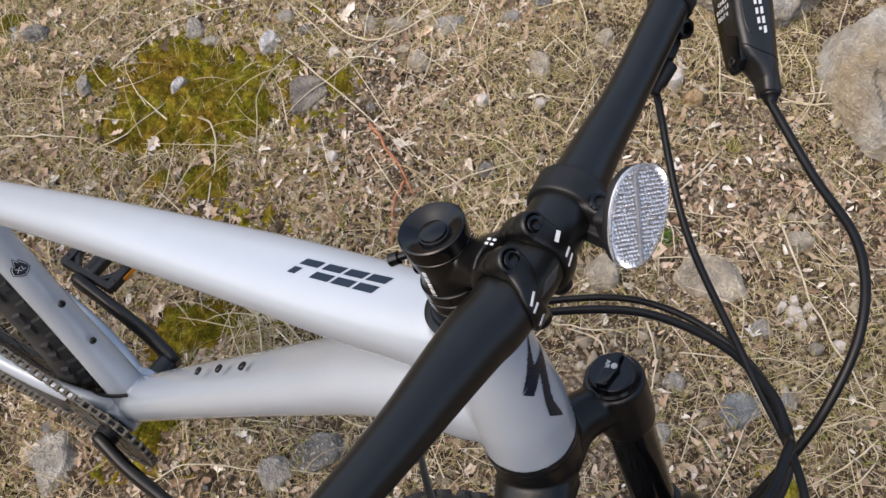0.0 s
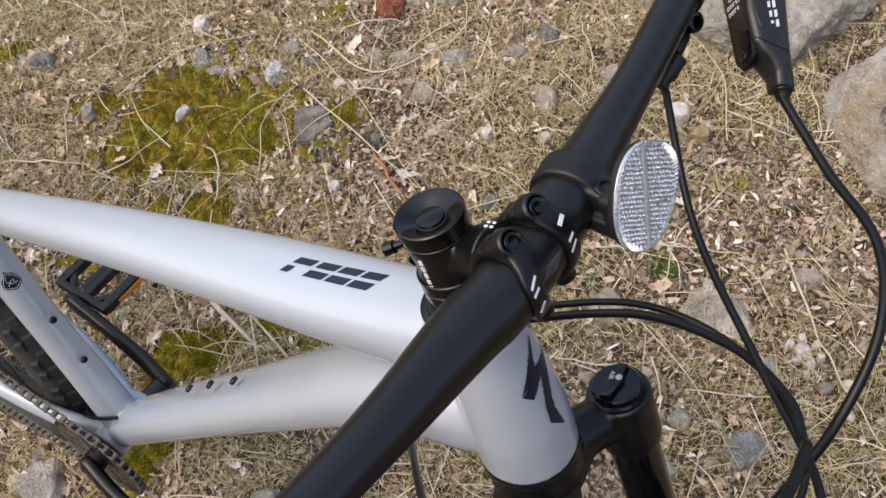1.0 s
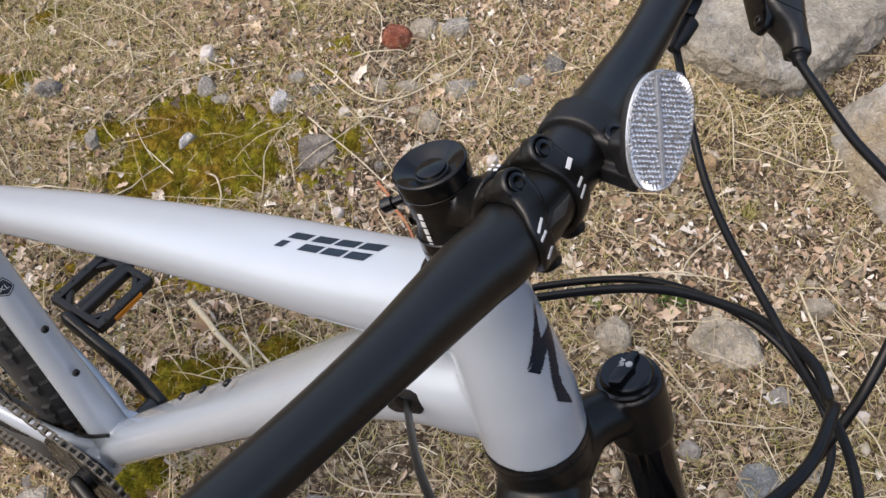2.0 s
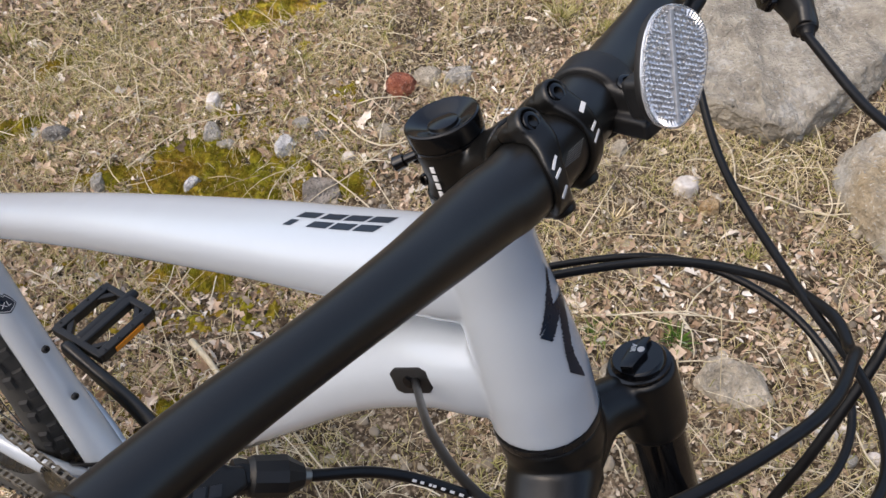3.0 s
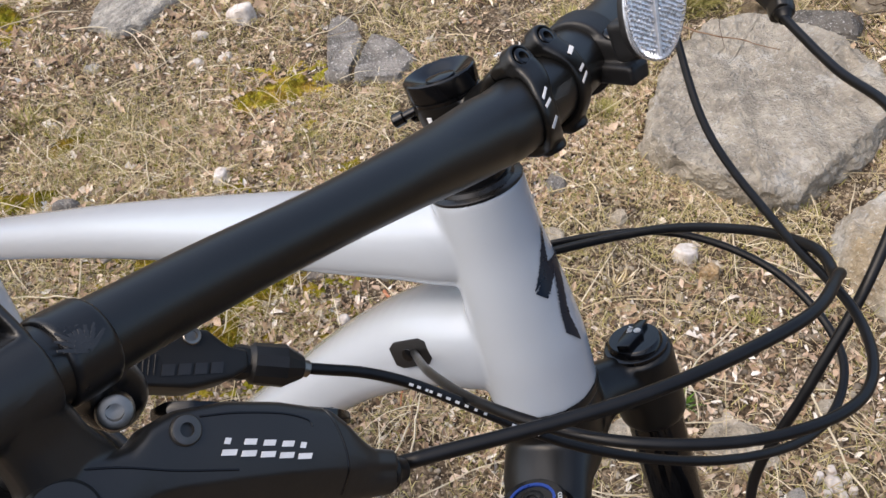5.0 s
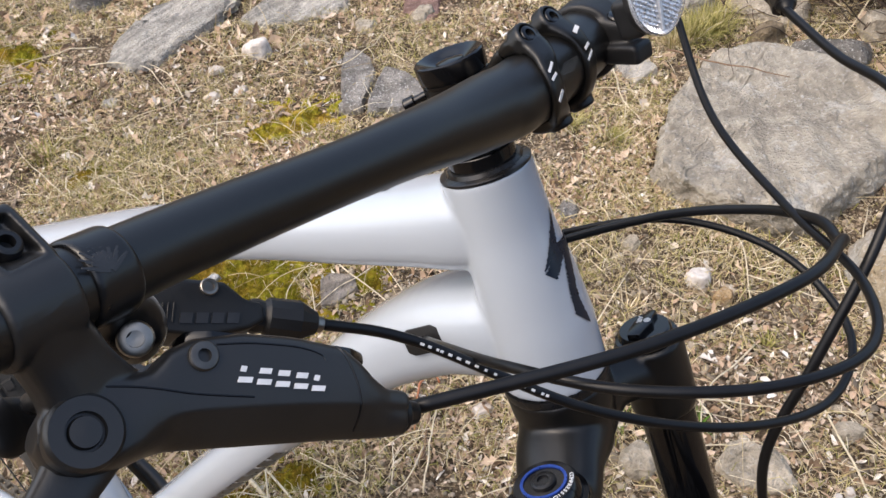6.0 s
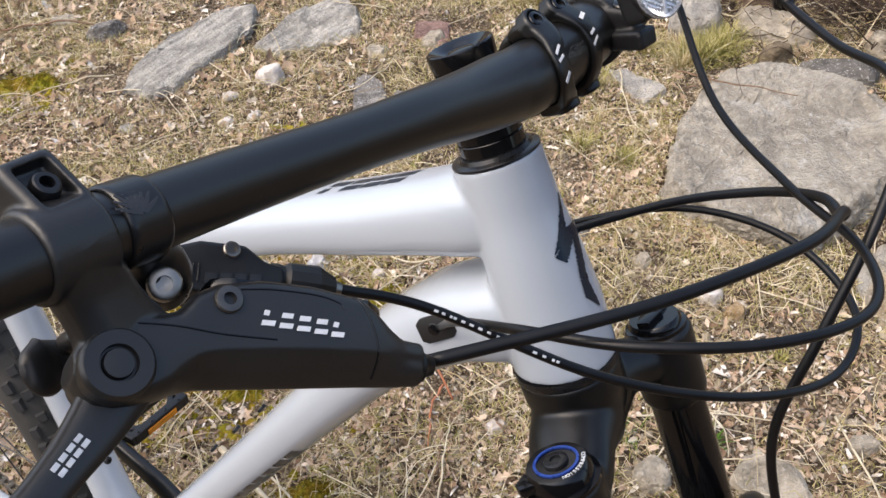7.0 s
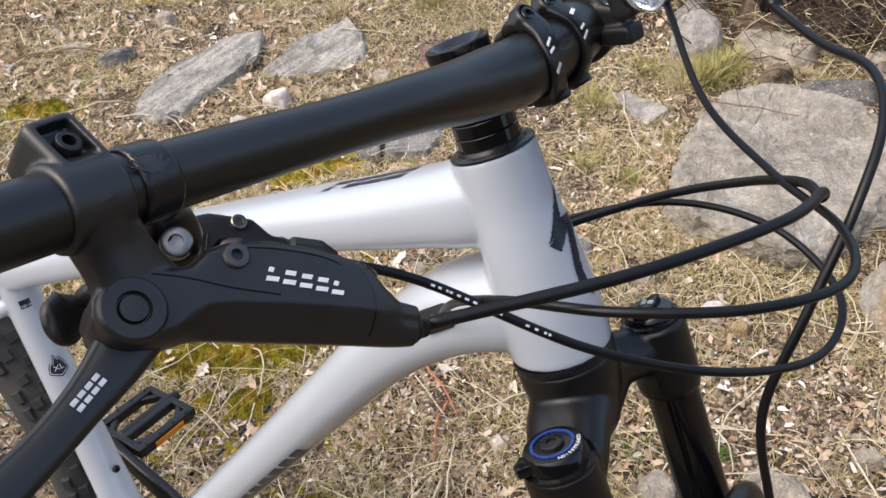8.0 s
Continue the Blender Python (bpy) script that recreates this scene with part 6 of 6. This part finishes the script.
def gravelly(x, y):
    return 0.45 + 1.0 * hash_noise(x, y, 2.6, 4.0) + 0.4 * hash_noise(x, y, 7.0, 8.0) + (0.34 if x > 0.15 and y < 1.0 else 0.0) * min(1.0, (x - 0.15) * 6) - (0.3 if y > 1.5 else 0.0)


def bare(x, y):
    """Share of the cover that is missing: patches of open soil."""
    d = hash_noise(x, y, 4.5, 11.0) + 0.6 * hash_noise(x, y, 11.0, 2.0)
    return min(0.85, max(0.0, 3.0 * (d - 0.12))) * (0.45 if x > 0.15 and y < 0.8 else 1.0)


def open_soil(x, y):
    """Share of straw that is missing on the stony ground beside the path."""
    if y > 1.3 or x < -0.4:
        return 0.0
    return 0.32 * min(1.0, (1.3 - y) * 5) * min(1.0, (x + 0.4) * 5) * (1.0 if x < 0.15 else 0.5)


def build_straw(count, seed, name, lengths, widths, lift, material, label, category, curl=0.9, on_rock=0.0):
    rnd = random.Random(seed)
    verts, faces = [], []
    made = 0
    while made < count:
        x, y = spot(rnd)
        if rnd.random() < open_soil(x, y) or rnd.random() < gravelly(x, y) * 0.7 or rnd.random() < 0.8 * hash_noise(x, y, 3.3, 7.0) or rnd.random() < bare(x, y) or (moss_mask(x, y) > 0.15 and rnd.random() < 0.9) or (not free(x, y) and rnd.random() > on_rock):
            continue
        made += 1
        ln, w = rnd.uniform(*lengths) * rnd.uniform(0.5, 1.0), rnd.uniform(*widths)
        a, da = rnd.uniform(0, 2 * math.pi), rnd.gauss(0, curl)
        z0, z1 = rnd.uniform(0.001, lift), rnd.uniform(0.0, lift) * rnd.choice((0.3, 1, 1.6))
        arch = rnd.uniform(0, lift)
        n, base = 3 if ln < 0.07 else 5, len(verts)
        px, py = x, y
        for k in range(n):
            t = k / (n - 1)
            an = a + da * t
            if k:
                px += math.cos(an) * ln / (n - 1)
                py += math.sin(an) * ln / (n - 1)
            z = lay(px, py) + z0 + (z1 - z0) * t + arch * math.sin(t * math.pi) + 0.001
            ww = w * (1 - 0.6 * t)
            sx, sy = -math.sin(an) * ww, math.cos(an) * ww
            verts += [(px + sx, py + sy, z), (px, py, z + ww * 0.8), (px - sx, py - sy, z)]
        for k in range(n - 1):
            for i in range(2):
                q = base + 3 * k + i
                faces.append((q, q + 1, q + 4, q + 3))
    return stuff(name, verts, faces, material, label, category)


def build_litter(count, seed):
    rnd = random.Random(seed)
    verts, faces = [], []
    made = 0
    while made < count:
        x, y = spot(rnd)
        if (moss_mask(x, y) > 0.12 and rnd.random() < 0.95) or not free(x, y) or rnd.random() < 0.4 - 1.1 * hash_noise(x, y, 3.3, 7.0) or rnd.random() < bare(x, y) or (x > 0.1 and y < 1.15 and rnd.random() < 0.62):
            continue
        made += 1
        far = y > 1.85 and x < -0.35
        big = rnd.random() < (0.07 if far else 0.014 + 0.03 * (x < -0.3))
        ln = rnd.uniform(0.011, 0.03 if far else 0.023) if big else 0.0028 + 0.0075 * rnd.random() ** 1.8
        w = ln * rnd.uniform(0.3, 0.75)
        m = Matrix.Translation((x, y, lay(x, y) + rnd.uniform(0.002, 0.009 if not big else 0.012))) @ Euler((rnd.gauss(0, 0.55), rnd.gauss(0, 0.55), rnd.uniform(0, 6.28))).to_matrix().to_4x4()
        curl, fold = rnd.uniform(-1.0, 1.4) * 16, rnd.uniform(0.0, 0.7)
        base = len(verts)
        stations = ((-1, 0.06), (-0.62, rnd.uniform(0.5, 1.0)), (-0.4, rnd.uniform(0.25, 0.6)), (-0.1, rnd.uniform(0.7, 1.3)), (0.15, rnd.uniform(0.3, 0.7)), (0.5, rnd.uniform(0.5, 1.1)), (1, 0.1)) if big else ((-1, rnd.uniform(0.1, 0.8)), (0.1, rnd.uniform(0.6, 1.1)), (1, rnd.uniform(0.1, 0.7)))
        for u, ww in stations:
            for sd in (-1, 0, 1):
                px, py = u * ln * rnd.uniform(0.75, 1.2), sd * w * ww * rnd.uniform(0.55, 1.35)
                verts.append((m @ V(px, py, curl * px * px + abs(sd) * fold * w * ww))[:])
        for k in range(len(stations) - 1):
            for i in range(2):
                q = base + 3 * k + i
                faces.append((q, q + 1, q + 4, q + 3))
    return stuff("leaf_litter", verts, faces, LITTER, "crumpled tan and brown dead leaf pieces on the ground", "leaf litter")


def ico_sphere(sub):
    bm = bmesh.new()
    bmesh.ops.create_icosphere(bm, subdivisions=sub, radius=1.0)
    v = [tuple(p.co) for p in bm.verts]
    f = [tuple(q.index for q in t.verts) for t in bm.faces]
    bm.free()
    return v, f


def build_gravel(count, seed):
    rnd = random.Random(seed)
    shapes = [ico_sphere(1), ico_sphere(2)]
    verts, faces = [], []
    made = 0
    while made < count:
        x, y = spot(rnd)
        if rnd.random() > gravelly(x, y) * 0.8 + 0.12 or (moss_mask(x, y) > 0.1 and rnd.random() < 0.97) or not free(x, y):
            continue
        made += 1
        r = min(0.0019 * math.exp(abs(rnd.gauss(0, 0.6))), 0.010)
        sv, sf = shapes[1 if r > 0.0048 else 0]
        m = Euler((rnd.gauss(0, 0.3), rnd.gauss(0, 0.3), rnd.uniform(0, 6.28))).to_matrix() @ Matrix.Diagonal((r * rnd.uniform(0.9, 1.4), r * rnd.uniform(0.7, 1.1), r * rnd.uniform(0.45, 0.8)))
        o = rnd.uniform(0, 90)
        c = V(x, y, lay(x, y) + r * 0.25)
        base = len(verts)
        for p in sv:
            q = Vector(p)
            q = q * (1 + 0.35 * noise.noise(q * 1.3 + V(o, 0, 0)) + 0.25 * noise.cell(q * 1.1 + V(o, o, 0)))
            verts.append((c + m @ q)[:])
        faces += [tuple(base + i for i in f) for f in sf]
    return stuff("gravel", verts, faces, GRAVEL, "small mixed grey and tan gravel stones", "gravel", True)


def build_pebbles(count, seed):
    """Rounded pebbles, thickest on the stony ground by the path."""
    rnd = random.Random(seed)
    sv, sf = ico_sphere(2)
    verts, faces = [], []
    made = 0
    while made < count:
        x, y = (rnd.uniform(-0.3, 0.95), rnd.uniform(0.15, 1.25)) if rnd.random() < 0.7 else spot(rnd)
        if rnd.random() > 0.35 + 0.65 * gravelly(x, y) or moss_mask(x, y) > 0.05 or not free(x, y):
            continue
        made += 1
        r = min(0.0032 * math.exp(abs(rnd.gauss(0, 0.45))), 0.0105)
        m = Euler((rnd.gauss(0, 0.25), rnd.gauss(0, 0.25), rnd.uniform(0, 6.28))).to_matrix() @ Matrix.Diagonal((r * rnd.uniform(1.0, 1.4), r * rnd.uniform(0.8, 1.05), r * rnd.uniform(0.5, 0.8)))
        o = rnd.uniform(0, 90)
        c, base = V(x, y, lay(x, y) + r * 0.35), len(verts)
        for p in sv:
            q = Vector(p)
            verts.append((c + m @ (q * (1 + 0.25 * noise.noise(q * 0.9 + V(o, 0, 0)))))[:])
        faces += [tuple(base + i for i in f) for f in sf]
    return stuff("pebbles", verts, faces, GRAVEL, "smooth pale and grey pebbles lying in the soil", "pebbles", True)


def build_moss():
    rnd = random.Random(31)
    verts, faces = [], []
    grid = {}
    st = 0.006
    for cx, cy, a, b, r in MOSS_SPOTS:
        R_ = max(a, b) * 1.5
        for i in range(int((cx - R_) / st), int((cx + R_) / st) + 1):
            for j in range(int((cy - R_) / st), int((cy + R_) / st) + 1):
                if (i, j) not in grid:
                    m = moss_mask(i * st, j * st)
                    grid[i, j] = None
                    if m > -0.05:
                        z = lay(i * st, j * st) + 0.010 * max(m, -0.4) + 0.011 * hash_noise(i * st, j * st, 45) + 0.006 * hash_noise(i * st, j * st, 110)
                        grid[i, j] = (len(verts), m, z)
                        verts.append((i * st, j * st, z))
    for (i, j), g in list(grid.items()):
        q = [grid.get((i + dx, j + dy)) for dx, dy in ((0, 0), (1, 0), (1, 1), (0, 1))]
        if all(q):
            faces.append(tuple(k[0] for k in q))
    spots = [(k, g) for k, g in grid.items() if g and g[1] > 0.05]
    for (i, j), (_, m, z) in spots:
        for _ in range(8):
            x, y = (i + rnd.random()) * st, (j + rnd.random()) * st
            h, w, a = rnd.uniform(0.002, 0.006), rnd.uniform(0.0006, 0.0012), rnd.uniform(0, 6.28)
            tx, ty = rnd.gauss(0, 0.0018), rnd.gauss(0, 0.0018)
            base = len(verts)
            verts += [(x + w * math.cos(a), y + w * math.sin(a), z - 0.001), (x + w * math.cos(a + 2.1), y + w * math.sin(a + 2.1), z - 0.001), (x + w * math.cos(a + 4.2), y + w * math.sin(a + 4.2), z - 0.001), (x + tx, y + ty, z + h)]
            faces += [(base, base + 1, base + 3), (base + 1, base + 2, base + 3), (base + 2, base, base + 3)]
    stuff("moss", verts, faces, MOSS, "cushions of olive green and rusty moss", "moss")


build_moss()
build_litter(80000, 41)
build_straw(84000, 42, "dry_grass", (0.012, 0.05), (0.00035, 0.0008), 0.012, STRAW, "mat of short dry straw coloured grass", "dry grass", 1.7)
build_straw(3000, 43, "long_straw", (0.08, 0.2), (0.0006, 0.0013), 0.02, STRAW, "long bleached grass stalks lying on the ground", "dry grass", 0.45, 0.25)
build_straw(38000, 44, "short_grass", (0.012, 0.035), (0.0006, 0.0012), 0.014, BLADE, "thin olive green grass blades", "grass", 0.8)
build_gravel(15000, 45)
build_pebbles(800, 47)


def build_crumbs(count, seed):
    """Grit and crumbs of leaf that cover the open soil."""
    rnd = random.Random(seed)
    verts, faces = [], []
    octa = [(1, 0, 0), (0, 1, 0), (-1, 0, 0), (0, -1, 0), (0, 0, 1), (0, 0, -1)]
    tris = [(0, 1, 4), (1, 2, 4), (2, 3, 4), (3, 0, 4), (1, 0, 5), (2, 1, 5), (3, 2, 5), (0, 3, 5)]
    made = 0
    while made < count:
        x, y = spot(rnd)
        if moss_mask(x, y) > 0.1 or not free(x, y) or rnd.random() > 0.25 + 2.0 * bare(x, y):
            continue
        made += 1
        r = 0.0011 * math.exp(abs(rnd.gauss(0, 0.6)))
        m = Euler((rnd.uniform(0, 6.28), rnd.uniform(0, 6.28), rnd.uniform(0, 6.28))).to_matrix()
        c, base = V(x, y, lay(x, y) + r * 0.5), len(verts)
        for p in octa:
            q = m @ (Vector(p) * r * rnd.uniform(0.6, 1.5))
            verts.append((c.x + q.x, c.y + q.y, c.z + q.z * 0.7))
        faces += [tuple(base + i for i in f) for f in tris]
    return stuff("grit", verts, faces, GRIT, "fine brown and grey grit on the soil", "grit")


build_crumbs(50000, 46)


# ---- stalks and sticks that can be told apart ----
def stalk(points, r, material, label, seed, lift=0.012, category="stalk", name="dry_stalk", base=0.009):
    rnd = random.Random(seed)
    pts = []
    p = crv(points, 4) if len(points) > 2 else np.array([np.array(points[0]) + (np.array(points[1]) - np.array(points[0])) * t for t in np.linspace(0, 1, 5)])
    for k, (x, y) in enumerate(p):
        t = k / (len(p) - 1)
        pts.append((x + rnd.gauss(0, 0.0018), y + rnd.gauss(0, 0.0018), lay(x, y) + base + lift * math.sin(t * math.pi) * rnd.uniform(0.6, 1.1)))
    rows = crv(pts, 3)
    rr = np.array([[r * (1 - 0.55 * k / len(rows))] * 2 for k in range(len(rows))])
    bm = bmesh.new()
    sweep(bm, np.hstack([rows, rr]), 6)
    ob = part(name, bm, material, None, "", 0, shift=False)
    ob.data.shade_smooth()
    return tagged(ob, label, category, "loose stalks and sticks")


PALE = mat("bleached_stalk", (0.52, 0.43, 0.28), (0.7, 0.62, 0.46), rough=0.7, scale=80, bump=0.2, bump_scale=300, spec=0.3)
for k, pts in enumerate([
        [(-0.294, 1.268), (-0.157, 1.091), (-0.032, 0.87)], [(-0.278, 1.134), (-0.156, 1.001), (-0.037, 0.876)], [(-0.818, 0.978), (-0.731, 0.972), (-0.632, 0.962)], [(0.361, 0.65), (0.436, 0.644), (0.523, 0.636)],
        [(-0.014, 0.799), (0.077, 0.827), (0.19, 0.866)], [(0.577, 0.726), (0.595, 0.559), (0.632, 0.442), (0.67, 0.351)], [(0.375, 0.485), (0.479, 0.467), (0.583, 0.459)], [(0.625, 0.948), (0.723, 0.934), (0.813, 0.942)], [(0.691, 0.949), (0.74, 1.058), (0.797, 1.174)],
        [(-0.485, 0.304), (-0.409, 0.343), (-0.275, 0.333), (-0.133, 0.321)], [(-0.017, 1.244), (-0.08, 1.159), (-0.178, 1.067), (-0.272, 0.985)], [(-0.47, 1.0), (-0.41, 0.97), (-0.40, 0.88), (-0.41, 0.8)], [(-0.64, 0.93), (-0.55, 0.98), (-0.49, 1.05)], [(-0.62, 1.12), (-0.52, 1.2), (-0.36, 1.26)],
        [(-0.25, 1.26), (-0.12, 1.14), (0.02, 1.2), (0.1, 1.32)], [(-0.64, 1.88), (-0.48, 1.83), (-0.35, 1.72)], [(-0.77, 2.04), (-0.66, 1.93), (-0.56, 1.84)], [(0.22, 0.74), (0.36, 0.735), (0.5, 0.72)], [(-0.47, 0.83), (-0.43, 0.9), (-0.39, 0.92)],
        [(-0.19, 1.26), (-0.1, 1.27), (-0.05, 1.26)], [(0.38, 1.8), (0.37, 1.6), (0.41, 1.47)], [(0.45, 1.6), (0.3, 1.62), (0.16, 1.59)], [(-0.95, 1.86), (-0.8, 1.83), (-0.7, 1.7)],
        [(-0.33, 0.66), (-0.2, 0.5), (-0.12, 0.42)], [(-0.05, 0.55), (0.1, 0.6), (0.2, 0.55)], [(0.5, 0.85), (0.4, 0.75), (0.36, 0.62)]]):
    stalk(pts, 0.0014 + 0.0004 * (k % 3), PALE, "long bleached dry grass stalk on the ground", 60 + k)
rnd = random.Random(77)
for k in range(110):
    x, y = rnd.uniform(-1.4, 1.0), rnd.uniform(0.25, 2.4)
    a, ln, b = rnd.uniform(0, 6.28), rnd.uniform(0.08, 0.32), rnd.gauss(0, 0.25)
    stalk([(x, y), (x + math.cos(a) * ln / 2, y + math.sin(a) * ln / 2), (x + math.cos(a + b) * ln, y + math.sin(a + b) * ln)], rnd.uniform(0.0008, 0.0018), PALE, "long bleached dry grass stalk on the ground", 100 + k, rnd.uniform(0.008, 0.03))
stalk([(-0.119, 0.955), (-0.08, 0.88), (-0.039, 0.796)], 0.0036, REDSTICK, "thin reddish brown stick on litter", 150, 0.01, "stick", "stick")
stalk([(-0.055, 0.83), (-0.075, 0.78), (-0.08, 0.70)], 0.0028, REDSTICK, "thin reddish brown stick on litter", 151, 0.006, "stick", "stick")
stalk([(-0.07, 0.65), (-0.06, 0.70), (-0.05, 0.77)], 0.0024, TWIG, "thin brown twig on litter", 152, 0.006, "stick", "stick")
stalk([(-0.43, 0.724), (-0.297, 0.575)], 0.0062, PALE, "thick split dry reed on moss", 153, 0.012, "stick", "stick")
stalk([(-1.43, 2.27), (-1.2, 2.26), (-0.94, 2.2)], 0.004, TWIG, "long grey brown twig in litter", 154, 0.02, "stick", "stick")
stalk([(0.49, 1.66), (0.562, 1.601), (0.632, 1.562), (0.724, 1.518)], 0.0024, TWIG, "thin brown twig on the boulder", 155, 0.004, "stick", "stick", 0.086)


BARK = mat("dark_dead_stem", (0.06, 0.042, 0.03), (0.15, 0.11, 0.08), rough=0.85, scale=60, bump=0.4, bump_scale=300, spec=0.2)
STUMPWOOD = rock_mat("weathered_stump_wood", (0.16, 0.11, 0.075), (0.30, 0.22, 0.16), 0.5, 0.1, 30.0, 0.0)


# ---- grass tufts and the dry brush at the back ----
def tuft(x, y, n, h, spread, material, label, seed, category="grass tuft"):
    rnd = random.Random(seed)
    bm = bmesh.new()
    z = lay(x, y)
    for k in range(n):
        a, r = rnd.uniform(0, 6.28), abs(rnd.gauss(0, spread * 0.3))
        bx, by = x + math.cos(a) * r, y + math.sin(a) * r
        a2, ln, out = a + rnd.gauss(0, 0.6), h * rnd.uniform(0.5, 1.2), rnd.uniform(0.2, 1.0)
        w = rnd.uniform(0.0009, 0.0018)
        prev = None
        for i in range(5):
            t = i / 4
            px, py, pz = bx + math.cos(a2) * ln * out * t, by + math.sin(a2) * ln * out * t, z + ln * (t - 0.6 * out * t * t)
            ww = w * (1 - 0.85 * t)
            cur = [bm.verts.new((px - math.sin(a2) * ww, py + math.cos(a2) * ww, pz)), bm.verts.new((px, py, pz - ww * 0.7)), bm.verts.new((px + math.sin(a2) * ww, py - math.cos(a2) * ww, pz))]
            if prev:
                bm.faces.new((prev[0], prev[1], cur[1], cur[0]))
                bm.faces.new((prev[1], prev[2], cur[2], cur[1]))
            prev = cur
    ob = part("grass_tuft", bm, material, None, "", 0, shift=False)
    return tagged(ob, label, category, "grass tufts")


GREEN = ramp_mat("fresh_green_blades", [(0.0, (0.05, 0.12, 0.015)), (0.6, (0.12, 0.22, 0.03)), (1.0, (0.25, 0.3, 0.08))], island=0.8, scale=60)
tuft(0.37, 0.69, 60, 0.035, 0.03, GREEN, "small fresh green grass tuft", 160)
tuft(0.24, 0.71, 30, 0.03, 0.03, GREEN, "small fresh green grass tuft", 161)
for k, (x, y, n, h, s) in enumerate([(0.53, 1.80, 260, 0.05, 0.08), (0.575, 1.825, 480, 0.07, 0.10), (0.625, 1.86, 480, 0.07, 0.10), (0.655, 1.885, 260, 0.07, 0.09), (0.545, 1.90, 260, 0.05, 0.1), (0.46, 1.90, 260, 0.05, 0.12), (0.25, 1.5, 160, 0.04, 0.08), (0.335, 1.44, 200, 0.035, 0.07), (0.30, 1.59, 120, 0.035, 0.06), (-0.1, 2.4, 160, 0.08, 0.1), (-0.3, 2.6, 160, 0.08, 0.1), (0.2, 2.2, 200, 0.09, 0.14), (-0.4, 2.4, 140, 0.07, 0.1), (0.3, 1.75, 160, 0.07, 0.1), (-1.3, 1.8, 120, 0.06, 0.1), (-0.95, 1.5, 120, 0.05, 0.1), (0.3, 0.95, 60, 0.03, 0.06), (0.52, 0.85, 60, 0.03, 0.06), (-0.3, 1.4, 90, 0.04, 0.08)]):
    tuft(x, y, n, h, s, BLADE if k % 4 else STRAW, "clump of arching dry yellow green grass", 170 + k)


def build_brush(spots, name, material, label, seed):
    """Tangles of thin dead stems."""
    rnd = random.Random(seed)
    bm = bmesh.new()
    for x, y, n in spots:
        for k in range(n):
            bx, by = x + rnd.gauss(0, 0.14), y + rnd.gauss(0, 0.12)
            a, ln = rnd.uniform(0, 6.28), rnd.uniform(0.15, 0.55)
            pts = [(bx, by, lay(bx, by) - 0.005)]
            for i in range(4):
                a += rnd.gauss(0, 0.4)
                pts.append((pts[-1][0] + math.cos(a) * ln * 0.2, pts[-1][1] + math.sin(a) * ln * 0.2, pts[-1][2] + ln * rnd.uniform(-0.02, 0.22)))
            r = rnd.uniform(0.0009, 0.0028)
            rows = crv(pts, 3)
            sweep(bm, np.hstack([rows, np.array([[r * (1 - 0.6 * t)] * 2 for t in np.linspace(0, 1, len(rows))])]), 5)
    ob = part(name, bm, material, None, "", 0, shift=False)
    ob.data.shade_smooth()
    return tagged(ob, label, "dead brush", kind="stuff")


BRUSH = [(0.95, 2.16, 200), (1.15, 2.02, 240), (0.85, 2.32, 220), (1.1, 2.3, 260), (1.28, 1.82, 160), (0.7, 2.55, 160), (1.35, 2.1, 160), (1.0, 2.5, 200), (1.2, 2.45, 160)]
build_brush(BRUSH, "dead_brush", BARK, "tangle of thin dark dead stems behind the rocks", 200)
build_brush([(x, y, n // 3) for x, y, n in BRUSH], "dry_weeds", STRAW, "bleached dry weed stems among dead brush", 201)


def stump(x, y, r, h, seed):
    """A weathered stump with a fluted trunk and broken top."""
    rows = []
    bm = bmesh.new()
    for i in range(15):
        t = i / 14
        ring = []
        for k in range(40):
            a = 2 * math.pi * k / 40
            flute = 1 + 0.13 * noise.noise((math.cos(a) * 2.2, math.sin(a) * 2.2, seed + 0.6 * t)) + 0.07 * noise.noise((math.cos(a) * 7, math.sin(a) * 7, seed + 0.8 * t))
            rr = r * flute * (1 + 0.7 * (1 - t) ** 4)
            z = h * t * (1 + 0.25 * t * noise.noise((math.cos(a) * 3, math.sin(a) * 3, seed)))
            ring.append(bm.verts.new((math.cos(a) * rr, math.sin(a) * rr, z - 0.02)))
        rows.append(ring)
    for a, b in zip(rows, rows[1:]):
        for k in range(40):
            bm.faces.new((a[k], a[(k + 1) % 40], b[(k + 1) % 40], b[k]))
    mid = bm.verts.new((0, 0, h * 0.85))
    for k in range(40):
        bm.faces.new((rows[-1][k], rows[-1][(k + 1) % 40], mid))
    ob = part("tree_stump", bm, STUMPWOOD, None, "", 50, shift=False)
    ob.location = (x, y, lay(x, y))
    return tagged(ob, "weathered brown tree stump in dead brush", "stump")


stump(0.815, 2.14, 0.05, 0.26, 3.0)
